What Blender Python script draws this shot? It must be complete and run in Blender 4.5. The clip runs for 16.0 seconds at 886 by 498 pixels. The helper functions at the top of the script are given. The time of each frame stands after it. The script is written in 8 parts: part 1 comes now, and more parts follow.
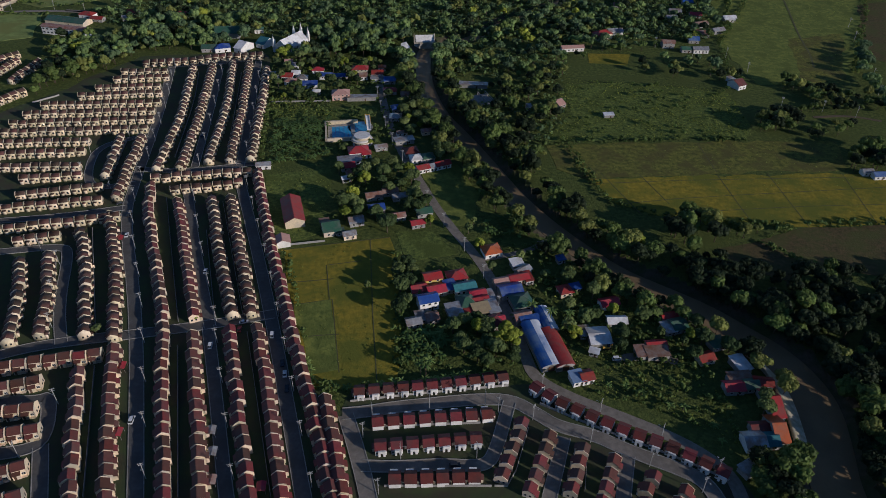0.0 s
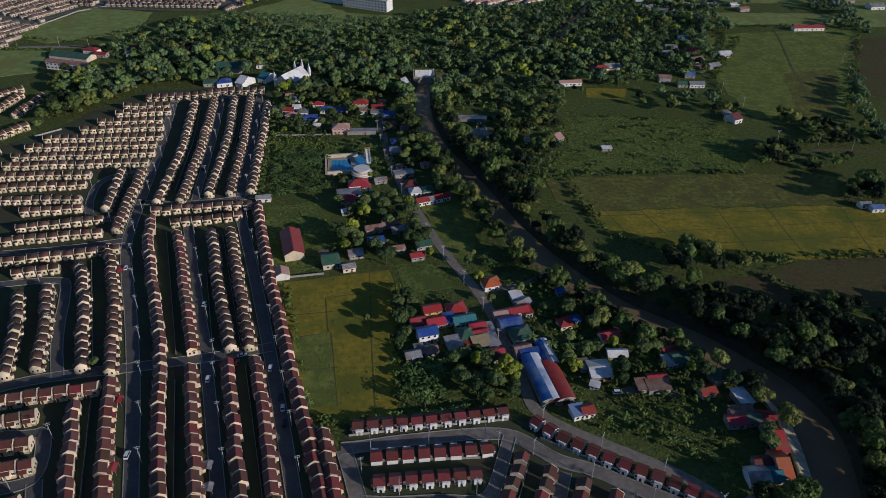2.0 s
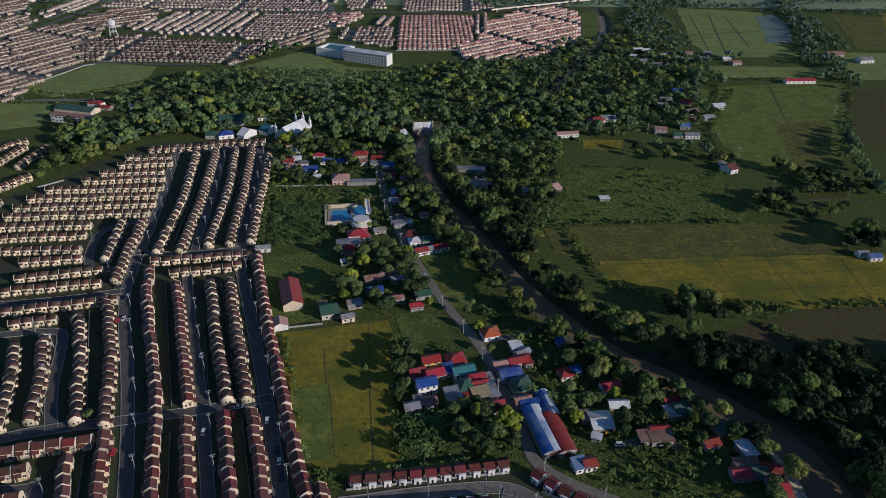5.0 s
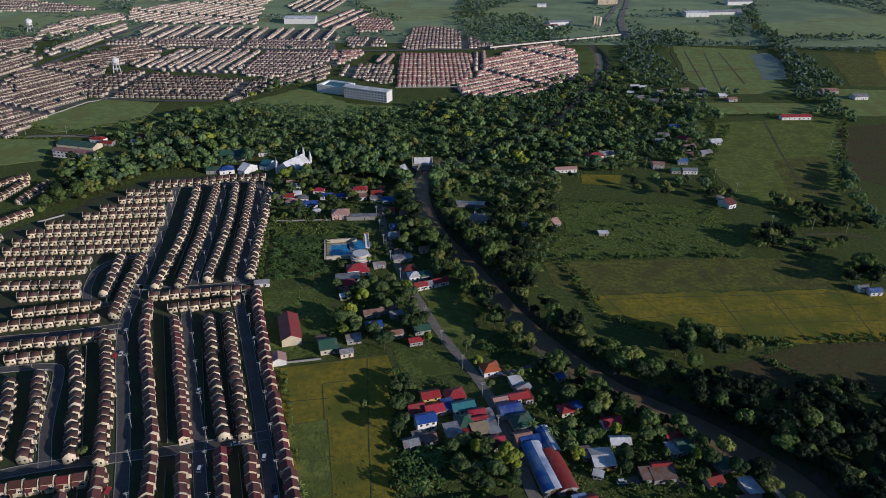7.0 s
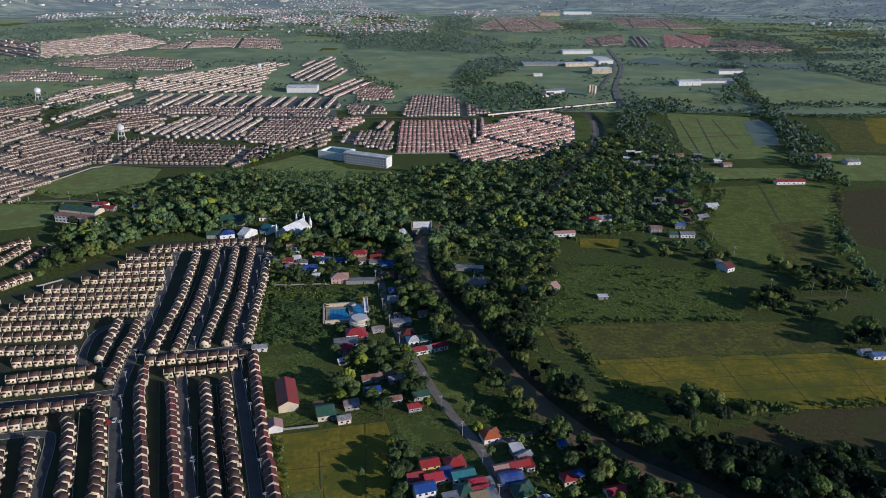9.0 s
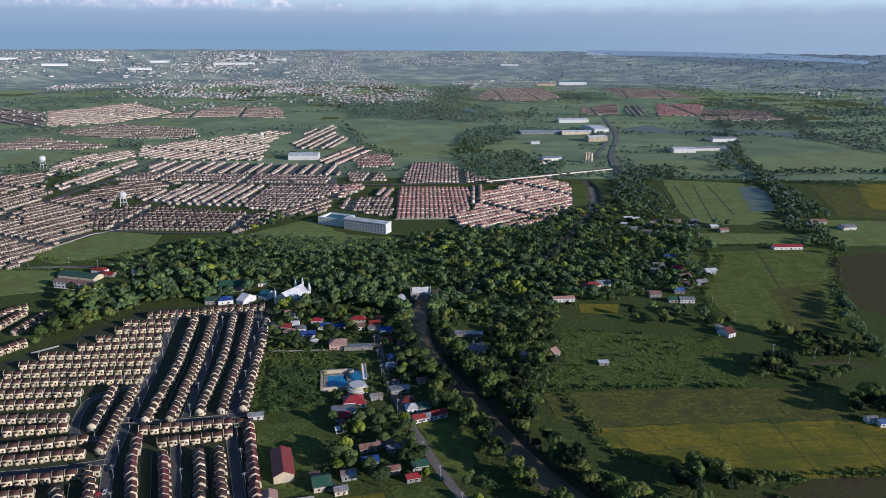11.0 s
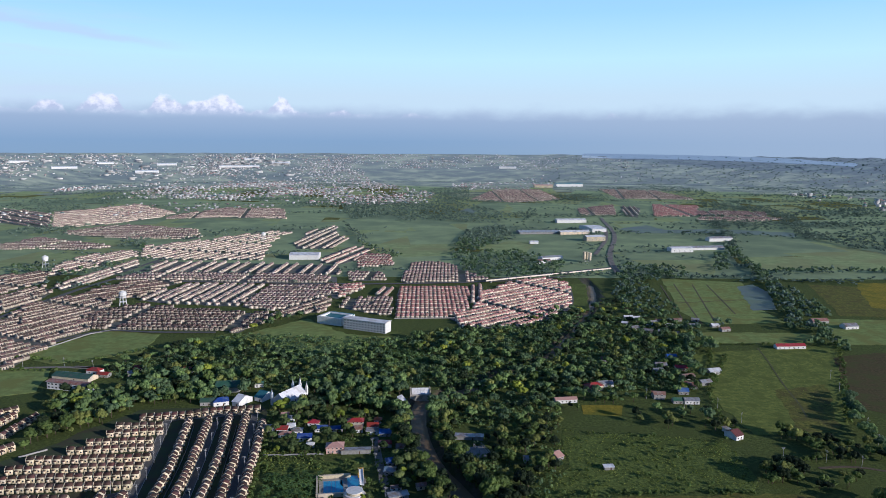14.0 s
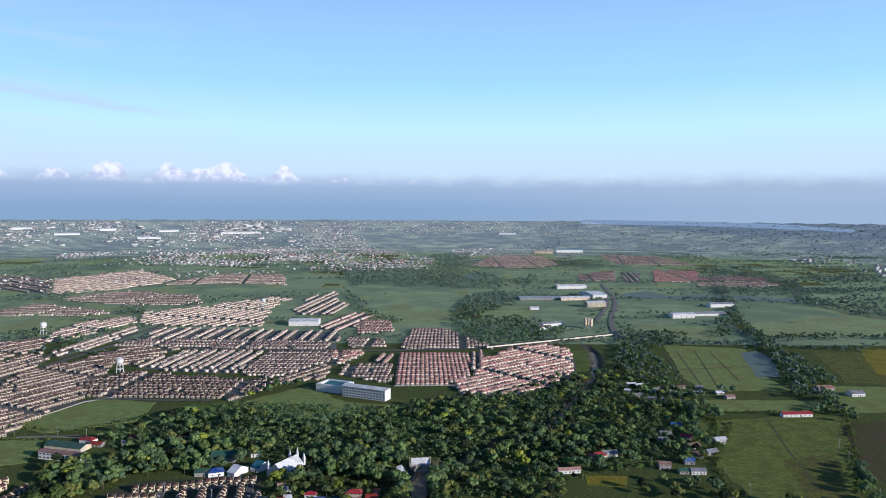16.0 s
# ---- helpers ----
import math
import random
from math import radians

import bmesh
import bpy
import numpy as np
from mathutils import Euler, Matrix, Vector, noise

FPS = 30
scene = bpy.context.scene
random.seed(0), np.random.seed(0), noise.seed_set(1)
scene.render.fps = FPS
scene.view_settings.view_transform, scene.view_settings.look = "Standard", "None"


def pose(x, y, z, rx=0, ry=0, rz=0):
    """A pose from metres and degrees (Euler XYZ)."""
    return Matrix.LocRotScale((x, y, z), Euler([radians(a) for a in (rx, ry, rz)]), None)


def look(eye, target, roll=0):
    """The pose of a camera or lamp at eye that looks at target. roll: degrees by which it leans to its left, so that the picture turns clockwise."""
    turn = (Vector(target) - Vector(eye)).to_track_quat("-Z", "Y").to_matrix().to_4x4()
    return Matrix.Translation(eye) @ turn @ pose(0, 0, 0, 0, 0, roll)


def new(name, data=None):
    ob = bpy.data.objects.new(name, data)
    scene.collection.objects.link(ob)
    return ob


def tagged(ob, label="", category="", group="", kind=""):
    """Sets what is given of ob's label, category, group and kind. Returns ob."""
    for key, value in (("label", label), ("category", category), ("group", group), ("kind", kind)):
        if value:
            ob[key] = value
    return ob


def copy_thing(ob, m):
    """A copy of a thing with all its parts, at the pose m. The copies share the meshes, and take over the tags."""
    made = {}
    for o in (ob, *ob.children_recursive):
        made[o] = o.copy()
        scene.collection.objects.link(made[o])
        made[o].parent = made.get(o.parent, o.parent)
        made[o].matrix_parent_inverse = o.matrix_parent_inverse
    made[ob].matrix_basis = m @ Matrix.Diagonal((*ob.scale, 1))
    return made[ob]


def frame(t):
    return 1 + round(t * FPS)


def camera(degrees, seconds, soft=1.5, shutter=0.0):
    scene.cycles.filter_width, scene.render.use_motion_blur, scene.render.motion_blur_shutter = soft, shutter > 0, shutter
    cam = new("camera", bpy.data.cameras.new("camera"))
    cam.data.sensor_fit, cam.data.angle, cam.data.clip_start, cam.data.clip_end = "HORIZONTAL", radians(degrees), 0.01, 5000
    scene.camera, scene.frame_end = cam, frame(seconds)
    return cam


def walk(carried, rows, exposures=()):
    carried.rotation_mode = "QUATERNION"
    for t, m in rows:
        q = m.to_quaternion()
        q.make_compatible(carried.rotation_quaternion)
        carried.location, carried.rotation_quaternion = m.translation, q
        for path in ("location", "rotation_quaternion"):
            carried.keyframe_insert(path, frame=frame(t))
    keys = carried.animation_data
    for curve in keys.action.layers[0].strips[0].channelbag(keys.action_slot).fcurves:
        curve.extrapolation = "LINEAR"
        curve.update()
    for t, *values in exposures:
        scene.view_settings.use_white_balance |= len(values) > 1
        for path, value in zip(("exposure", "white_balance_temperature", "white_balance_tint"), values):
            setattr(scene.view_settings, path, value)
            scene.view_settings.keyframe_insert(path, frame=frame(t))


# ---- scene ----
# A drone hovers in one place and tilts its camera slowly up to the horizon.
EYE = 230.0
cam = camera(63.83, 16.0, 0.8)
ROWS = [  # seconds, pitch, yaw, lean
    (0, -36.22, 0, -0.61),
    (0.5, -35.57, -0.02, -0.62),
    (1, -34.91, -0.01, -0.58),
    (1.5, -34.26, -0.01, -0.57),
    (2, -33.6, -0.03, -0.59),
    (2.5, -32.95, -0.04, -0.59),
    (3, -32.28, -0.04, -0.58),
    (3.5, -31.62, -0.05, -0.59),
    (4, -30.96, -0.04, -0.54),
    (6.5, -27.56, -0.08, -0.5),
    (7, -26.81, -0.1, -0.51),
    (7.5, -25.62, -0.1, -0.46),
    (8, -24.3, -0.1, -0.49),
    (8.5, -22.99, -0.12, -0.47),
    (9, -21.67, -0.13, -0.44),
    (11.5, -15.07, -0.17, -0.37),
    (12, -13.73, -0.16, -0.38),
    (12.5, -12.41, -0.15, -0.37),
    (13, -11.08, -0.14, -0.34),
    (13.5, -9.75, -0.14, -0.33),
    (14, -8.43, -0.13, -0.33),
    (14.5, -7.09, -0.13, -0.32),
    (15, -5.76, -0.13, -0.29),
    (15.5, -4.43, -0.1, -0.28),
    (16, -3.12, -0.08, -0.28)
]
EXPOSURES = [(0.0, -0.42, 5050, 15), (4.0, -0.36, 5000, 15), (7.0, -0.26, 4920, 15), (9.0, -0.16, 4850, 15), (12.0, 0.0, 4800, 15), (14.0, 0.08, 4800, 15), (16.0, 0.14, 4800, 15)]
walk(cam, [(t, pose(0, 0, EYE, 90 + pitch, 0, yaw) @ pose(0, 0, 0, 0, 0, -lean)) for t, pitch, yaw, lean in ROWS], EXPOSURES)

# ---- sky and sun ----
SUN_AZIMUTH, SUN_HEIGHT = 121.0, 15.5   # degrees clockwise from +y, degrees above the horizon
world = bpy.data.worlds.new("sky")
scene.world = world
world.use_nodes = True
wt = world.node_tree
sky = wt.nodes.new("ShaderNodeTexSky")
sky.sky_type, sky.sun_disc = "NISHITA", False
sky.sun_elevation, sky.sun_rotation = radians(SUN_HEIGHT), radians(SUN_AZIMUTH)
sky.altitude, sky.air_density, sky.dust_density, sky.ozone_density = 200, 1.0, 0.15, 3.0
wt.links.new(sky.outputs[0], wt.nodes["Background"].inputs[0])
wt.nodes["Background"].inputs[1].default_value = 0.07
sun = bpy.data.lights.new("sun", "SUN")
sun.energy, sun.angle, sun.color = 5.0, radians(0.6), (1.0, 0.79, 0.54)
sun_lamp = new("sun", sun)
a, e = radians(SUN_AZIMUTH), radians(SUN_HEIGHT)
sun_lamp.matrix_world = look((600 * math.sin(a), 600 * math.cos(a), 600 * math.tan(e)), (0, 0, 0))


# ---- materials ----
def material(name, base, second=None, scale=1.0, rough=0.85, bump=0.0, bump_scale=None, metal=0.0, island=0.0, objects=0.0,
             third=None, third_scale=0.05, wave=None, emit=None, spec=0.3, stretch=None):
    """A procedural surface: two colours mixed by fine noise, a third by broad stains, a shade of its own per island or object."""
    m = bpy.data.materials.new(name)
    m.use_nodes = True
    t = m.node_tree
    n, link = t.nodes, t.links.new
    b = n["Principled BSDF"]
    b.inputs["Roughness"].default_value, b.inputs["Metallic"].default_value = rough, metal
    b.inputs["Specular IOR Level"].default_value = spec
    co = n.new("ShaderNodeNewGeometry")
    place = co.outputs["Position"]
    if stretch:   # drawn out along one direction
        sm = n.new("ShaderNodeMapping")
        sm.inputs["Scale"].default_value = stretch
        link(place, sm.inputs["Vector"])
        place = sm.outputs[0]

    def mix(kind, fac, c1, c2):
        x = n.new("ShaderNodeMix")
        x.data_type, x.blend_type, x.clamp_factor = "RGBA", kind, True
        for s, v in ((x.inputs[0], fac), (x.inputs[6], c1), (x.inputs[7], c2)):
            if isinstance(v, bpy.types.NodeSocket):
                link(v, s)
            elif isinstance(v, (int, float)):
                s.default_value = v
            else:
                s.default_value = (*v, 1)
        return x.outputs[2]

    def cloud(s, detail=4.0, lo=0.35, hi=0.65):
        x = n.new("ShaderNodeTexNoise")
        x.inputs["Scale"].default_value, x.inputs["Detail"].default_value, x.inputs["Roughness"].default_value = s, detail, 0.6
        link(place, x.inputs["Vector"])
        r = n.new("ShaderNodeMapRange")
        r.inputs[1].default_value, r.inputs[2].default_value = lo, hi
        link(x.outputs[0], r.inputs[0])
        return r.outputs[0]

    colour = mix("MIX", cloud(scale, 8.0), base, second or [c * 0.7 for c in base])
    if third:
        colour = mix("MIX", cloud(third_scale, 5, 0.45, 0.62), colour, third)
    if wave:  # planting lines or roof ribs: (scale, direction in degrees, colour, strength)
        mp = n.new("ShaderNodeMapping")
        mp.inputs["Rotation"].default_value = (0, 0, radians(wave[1]))
        link(co.outputs["Position"], mp.inputs["Vector"])
        w = n.new("ShaderNodeTexWave")
        w.inputs["Scale"].default_value, w.inputs["Distortion"].default_value = wave[0], 1.5
        w.inputs["Detail Scale"].default_value = 0.6
        link(mp.outputs[0], w.inputs["Vector"])
        k = n.new("ShaderNodeMath")
        k.operation = "MULTIPLY"
        k.inputs[1].default_value = wave[3]
        link(w.outputs[1], k.inputs[0])
        colour = mix("MIX", k.outputs[0], colour, wave[2])
    for amount, socket in ((island, co.outputs["Random Per Island"]), (objects, n.new("ShaderNodeObjectInfo").outputs["Random"])):
        if amount:
            h = n.new("ShaderNodeHueSaturation")
            for key, lo, hi in (("Value", 1 - amount, 1 + amount), ("Hue", 0.5 - amount * 0.05, 0.5 + amount * 0.05)):
                r = n.new("ShaderNodeMapRange")
                r.inputs[3].default_value, r.inputs[4].default_value = (lo, hi) if key == "Value" else (hi, lo)
                link(socket, r.inputs[0])
                link(r.outputs[0], h.inputs[key])
            link(colour, h.inputs["Color"])
            colour = h.outputs[0]
    link(colour, b.inputs["Base Color"])
    if bump:
        bp = n.new("ShaderNodeBump")
        bp.inputs["Strength"].default_value, bp.inputs["Distance"].default_value = min(1.0, bump), bump
        link(cloud(bump_scale or scale * 2, 5, 0.2, 0.8), bp.inputs["Height"])
        link(bp.outputs[0], b.inputs["Normal"])
    if emit:
        b.inputs["Emission Color"].default_value = (*emit, 1)
        b.inputs["Emission Strength"].default_value = 1
    return m


GRASS = material("meadow_grass", (0.185, 0.225, 0.05), (0.055, 0.08, 0.026), 0.4, 0.95, 0.5, 0.9, third=(0.09, 0.115, 0.028), third_scale=0.05, spec=0.05)
# yard grass with the shade between the houses painted into its colour
YARD = material("shade_darkened_yard_grass", (0.055, 0.08, 0.025), (0.05, 0.06, 0.028), 0.25, 0.95, 0.2, 1.5, third=(0.055, 0.05, 0.03), third_scale=0.06)
SCRUB = material("rough_scrub", (0.125, 0.15, 0.038), (0.05, 0.07, 0.022), 0.4, 0.95, 0.7, 0.7, third=(0.085, 0.105, 0.03), third_scale=0.05, spec=0.05)
RICE_GOLD = material("ripe_rice", (0.33, 0.255, 0.03), (0.165, 0.155, 0.024), 0.3, 0.95, 0.4, 0.9, third=(0.14, 0.15, 0.026), third_scale=0.035, wave=(0.35, 20, (0.12, 0.115, 0.018), 0.12), spec=0.05)
RICE_GREEN = material("young_rice", (0.225, 0.25, 0.055), (0.105, 0.135, 0.034), 0.22, 0.95, 0.5, 0.7, third=(0.115, 0.14, 0.034), third_scale=0.06, wave=(0.3, 70, (0.09, 0.11, 0.024), 0.12), spec=0.05)
# brighter copy of the field green, sun and haze put into the colour
FIELD_MID = material("sun_brightened_meadow", (0.245, 0.30, 0.09), (0.155, 0.20, 0.064), 0.12, 0.95, 0.4, 0.5, third=(0.19, 0.205, 0.062), third_scale=0.03, spec=0.05)
RICE_PALE = material("pale_pasture", (0.20, 0.195, 0.042), (0.075, 0.088, 0.026), 0.3, 0.95, 0.5, 0.7, third=(0.105, 0.10, 0.034), third_scale=0.07, spec=0.05)
FALLOW = material("fallow_brown_field", (0.125, 0.095, 0.046), (0.06, 0.056, 0.027), 0.4, 0.95, 0.5, 0.8, third=(0.085, 0.09, 0.032), third_scale=0.05, spec=0.05)
SOIL = material("bare_soil", (0.13, 0.10, 0.065), (0.09, 0.07, 0.045), 0.5, 0.95, 0.3, 1.5)
BUND = material("field_dyke", (0.075, 0.085, 0.024), (0.11, 0.10, 0.045), 0.4, 0.95, 0.2)
CONCRETE_ROAD = material("worn_concrete_road", (0.128, 0.124, 0.118), (0.09, 0.088, 0.084), 0.5, 0.85, 0.03, 3, third=(0.088, 0.083, 0.076), third_scale=0.09)
LOOP_CONCRETE = material("pale_concrete_road", (0.25, 0.225, 0.19), (0.17, 0.155, 0.132), 0.4, 0.88, 0.03, 3, third=(0.145, 0.13, 0.11), third_scale=0.09)
KERB = material("kerb_concrete", (0.36, 0.35, 0.32), (0.24, 0.23, 0.2), 0.6, 0.85)
DIRT_ROAD = material("dusty_lane", (0.25, 0.22, 0.18), (0.17, 0.15, 0.12), 0.4, 0.9, 0.05, 2)
BANK = material("muddy_river_bank", (0.095, 0.075, 0.05), (0.05, 0.05, 0.025), 0.2, 0.95, 0.5, 0.8, third=(0.045, 0.06, 0.018), third_scale=0.05)
WATER = material("brown_river_water", (0.24, 0.175, 0.095), (0.18, 0.13, 0.072), 0.05, 0.5, 0.08, 0.6, spec=0.1)
POND = material("still_pond_water", (0.10, 0.13, 0.12), (0.14, 0.18, 0.10), 0.02, 0.6, 0.01, 0.5, spec=0.3)
POOL = material("blue_pool_water", (0.03, 0.22, 0.42), (0.05, 0.30, 0.50), 0.3, 0.08, 0.02, 1.2, spec=0.5)
WALL_CREAM = material("cream_stucco", (0.74, 0.61, 0.41), (0.58, 0.48, 0.33), 0.7, 0.85, 0.02, 4, objects=0.25, third=(0.50, 0.44, 0.35), third_scale=0.12)
WALL_MIXED = material("weathered_stucco", (0.76, 0.65, 0.435), (0.60, 0.51, 0.35), 0.5, 0.85, island=0.25, third=(0.54, 0.47, 0.35), third_scale=0.08)
WALL_WHITE = material("white_paint", (0.78, 0.77, 0.74), (0.64, 0.62, 0.58), 0.5, 0.75, 0.01, 3, objects=0.08)
WALL_GREY = material("bare_block_wall", (0.34, 0.33, 0.31), (0.25, 0.24, 0.22), 0.6, 0.9, 0.04, 3, objects=0.15)
ROOF_BROWN = material("brown_metal_roof", (0.125, 0.047, 0.035), (0.092, 0.037, 0.029), 0.5, 0.6, 0.02, 2, objects=0.3, third=(0.10, 0.055, 0.042), third_scale=0.15)
ROOF_MAROON = material("maroon_metal_roof", (0.165, 0.036, 0.03), (0.125, 0.03, 0.026), 0.5, 0.6, 0.02, 2, objects=0.25, third=(0.10, 0.042, 0.036), third_scale=0.12)
ROOF_MIXED = material("weathered_brown_roofs", (0.095, 0.046, 0.034), (0.072, 0.036, 0.028), 0.4, 0.65, island=0.4, third=(0.085, 0.055, 0.042), third_scale=0.05)
# far paddies: distance haze is put into the colour as a paler green
FIELD_FAR = material("haze_paled_paddies", (0.32, 0.375, 0.16), (0.225, 0.28, 0.12), 0.05, 0.95, third=(0.25, 0.265, 0.12), third_scale=0.008, spec=0.05)
# brown roofs of the far estates, lightened in colour for the haze
ROOF_FAR = material("haze_paled_brown_roofs", (0.245, 0.165, 0.148), (0.20, 0.138, 0.125), 0.2, 0.7, island=0.35, third=(0.18, 0.125, 0.112), third_scale=0.02)
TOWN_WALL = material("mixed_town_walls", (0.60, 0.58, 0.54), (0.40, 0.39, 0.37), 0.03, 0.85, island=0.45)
# cream walls of the far estates, haze painted in as extra brightness
WALL_FAR = material("haze_paled_cream_stucco", (0.76, 0.67, 0.52), (0.60, 0.53, 0.42), 0.3, 0.85, island=0.3)
# far grass paled and blued in its colour to stand for haze
FAR_PLAIN = material("haze_paled_plain_grass", (0.305, 0.37, 0.185), (0.215, 0.27, 0.145), 0.012, 0.95, third=(0.18, 0.23, 0.135), third_scale=0.003, spec=0.05)
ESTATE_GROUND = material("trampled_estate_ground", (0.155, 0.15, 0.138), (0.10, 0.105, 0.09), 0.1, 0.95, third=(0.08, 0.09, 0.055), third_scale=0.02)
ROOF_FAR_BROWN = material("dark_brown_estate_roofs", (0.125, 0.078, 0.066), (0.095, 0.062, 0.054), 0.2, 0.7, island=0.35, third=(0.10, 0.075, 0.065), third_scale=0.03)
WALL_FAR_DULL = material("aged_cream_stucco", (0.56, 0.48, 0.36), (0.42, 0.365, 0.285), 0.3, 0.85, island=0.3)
# terracotta paled in its colour by painted haze
ROOF_FAR_RED = material("haze_paled_terracotta_roofs", (0.37, 0.17, 0.15), (0.29, 0.15, 0.13), 0.2, 0.7, island=0.25, third=(0.30, 0.185, 0.155), third_scale=0.03)
ROOF_RED = material("red_painted_iron", (0.36, 0.03, 0.03), (0.27, 0.028, 0.03), 0.6, 0.5, 0.03, 3, objects=0.25, third=(0.24, 0.06, 0.05), third_scale=0.2)
ROOF_BLUE = material("blue_painted_iron", (0.035, 0.085, 0.32), (0.03, 0.07, 0.25), 0.6, 0.45, 0.03, 3, objects=0.2, third=(0.12, 0.17, 0.3), third_scale=0.15)
ROOF_GREEN = material("green_painted_iron", (0.045, 0.12, 0.075), (0.04, 0.095, 0.06), 0.6, 0.5, 0.03, 3, objects=0.2, third=(0.09, 0.12, 0.09), third_scale=0.2)
ROOF_TEAL = material("teal_painted_iron", (0.06, 0.20, 0.22), (0.05, 0.15, 0.17), 0.6, 0.5, 0.03, 3, objects=0.1)
ROOF_ORANGE = material("orange_painted_iron", (0.48, 0.12, 0.035), (0.38, 0.10, 0.035), 0.6, 0.5, 0.03, 3, third=(0.34, 0.13, 0.07), third_scale=0.2)
ROOF_IRON = material("bare_galvanised_iron", (0.42, 0.43, 0.44), (0.30, 0.30, 0.30), 0.6, 0.42, 0.03, 3, metal=0.35, objects=0.2, third=(0.26, 0.2, 0.16), third_scale=0.2)
ROOF_WHITE = material("white_sheet_roof", (0.78, 0.78, 0.78), (0.66, 0.66, 0.66), 0.4, 0.5, 0.02, 3, third=(0.5, 0.48, 0.46), third_scale=0.12)
ROOF_PINK = material("faded_pink_roof", (0.45, 0.27, 0.22), (0.38, 0.23, 0.19), 0.5, 0.6, 0.02, 3)
ROOF_RUST = material("rusty_iron", (0.2, 0.085, 0.05), (0.26, 0.2, 0.17), 0.35, 0.7, 0.03, 3, objects=0.25)
GLASS_DARK = material("window_glass", (0.035, 0.042, 0.05), (0.03, 0.036, 0.042), 0.5, 0.12, spec=0.5)
DOOR_BROWN = material("brown_door", (0.10, 0.055, 0.03), (0.08, 0.045, 0.028), 2.0, 0.6)
METAL_GREY = material("galvanised_pole", (0.46, 0.46, 0.44), (0.38, 0.37, 0.35), 1.0, 0.5, metal=0.3)
TYRE = material("tyre_rubber", (0.02, 0.02, 0.02), (0.03, 0.03, 0.03), 3.0, 0.9)
BARK = material("tree_bark", (0.12, 0.09, 0.06), (0.07, 0.055, 0.04), 1.5, 0.95, 0.1)


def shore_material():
    """The land at the horizon: woods, fields and town, with haze painted as a glow that grows towards the bay."""
    m = material("haze_glow_wooded_shore", (0.34, 0.36, 0.20), (0.055, 0.075, 0.05), 1.0, 0.95, third=(0.08, 0.10, 0.075), third_scale=0.5, spec=0.03, stretch=(0.008, 0.02, 0.02))
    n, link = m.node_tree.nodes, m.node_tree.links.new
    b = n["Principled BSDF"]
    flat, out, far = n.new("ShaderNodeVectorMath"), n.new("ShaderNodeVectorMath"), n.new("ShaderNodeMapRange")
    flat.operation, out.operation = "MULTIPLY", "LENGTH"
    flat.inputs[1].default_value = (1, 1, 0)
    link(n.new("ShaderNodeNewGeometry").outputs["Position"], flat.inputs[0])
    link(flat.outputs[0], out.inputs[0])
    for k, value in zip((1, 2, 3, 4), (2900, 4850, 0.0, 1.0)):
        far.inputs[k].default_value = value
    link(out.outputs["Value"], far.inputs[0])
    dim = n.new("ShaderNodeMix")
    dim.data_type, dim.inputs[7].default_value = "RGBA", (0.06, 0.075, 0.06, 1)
    rise = n.new("ShaderNodeMapRange")   # darkens the rising rim's colour to offset stronger sun on its slope
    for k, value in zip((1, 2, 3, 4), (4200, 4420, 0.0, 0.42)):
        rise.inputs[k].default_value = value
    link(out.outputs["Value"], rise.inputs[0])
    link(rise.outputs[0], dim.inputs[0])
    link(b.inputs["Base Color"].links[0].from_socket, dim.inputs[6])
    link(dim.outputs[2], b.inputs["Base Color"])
    # added glow in place of haze, stronger with distance
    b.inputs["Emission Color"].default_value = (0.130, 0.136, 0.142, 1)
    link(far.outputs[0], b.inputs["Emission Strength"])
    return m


FAR_SHORE = shore_material()


def leaf_material(name, base, second, spread, by="objects"):
    m = material(name, base, second, 0.6, 0.6, objects=spread if by == "objects" else 0.0, island=spread if by == "island" else 0.0,
                 third=[c * 1.4 for c in base], third_scale=0.05, spec=0.12)
    t = m.node_tree
    b = t.nodes["Principled BSDF"]
    tr = t.nodes.new("ShaderNodeBsdfTranslucent")
    t.links.new(b.inputs["Base Color"].links[0].from_socket, tr.inputs["Color"])
    mx = t.nodes.new("ShaderNodeMixShader")
    mx.inputs[0].default_value = 0.3
    t.links.new(b.outputs[0], mx.inputs[1])
    t.links.new(tr.outputs[0], mx.inputs[2])
    t.links.new(mx.outputs[0], t.nodes["Material Output"].inputs[0])
    return m


LEAF = leaf_material("broad_leaves", (0.118, 0.155, 0.05), (0.08, 0.115, 0.04), 0.4)
LEAF_DARK = leaf_material("dark_mango_leaves", (0.065, 0.098, 0.034), (0.046, 0.072, 0.028), 0.3)
LEAF_BRIGHT = leaf_material("fresh_yellow_green_leaves", (0.247, 0.286, 0.036), (0.169, 0.215, 0.029), 0.2)
LEAF_PALM = leaf_material("banana_and_palm_fronds", (0.16, 0.225, 0.06), (0.10, 0.155, 0.038), 0.3)
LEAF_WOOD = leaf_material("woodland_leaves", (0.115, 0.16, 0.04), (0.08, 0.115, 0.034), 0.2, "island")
# leaf colour taken nearly to black to stand for shade on the bank
LEAF_WOOD_DARK = leaf_material("shade_darkened_woodland_leaves", (0.028, 0.042, 0.018), (0.021, 0.033, 0.015), 0.2, "island")
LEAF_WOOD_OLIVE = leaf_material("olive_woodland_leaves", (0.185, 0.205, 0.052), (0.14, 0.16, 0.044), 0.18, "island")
# two greens for farther woods, lightened in colour for haze and mixed at random
LEAF_MID = leaf_material("haze_lightened_leaves", (0.17, 0.24, 0.078), (0.125, 0.185, 0.066), 0.2, "island")
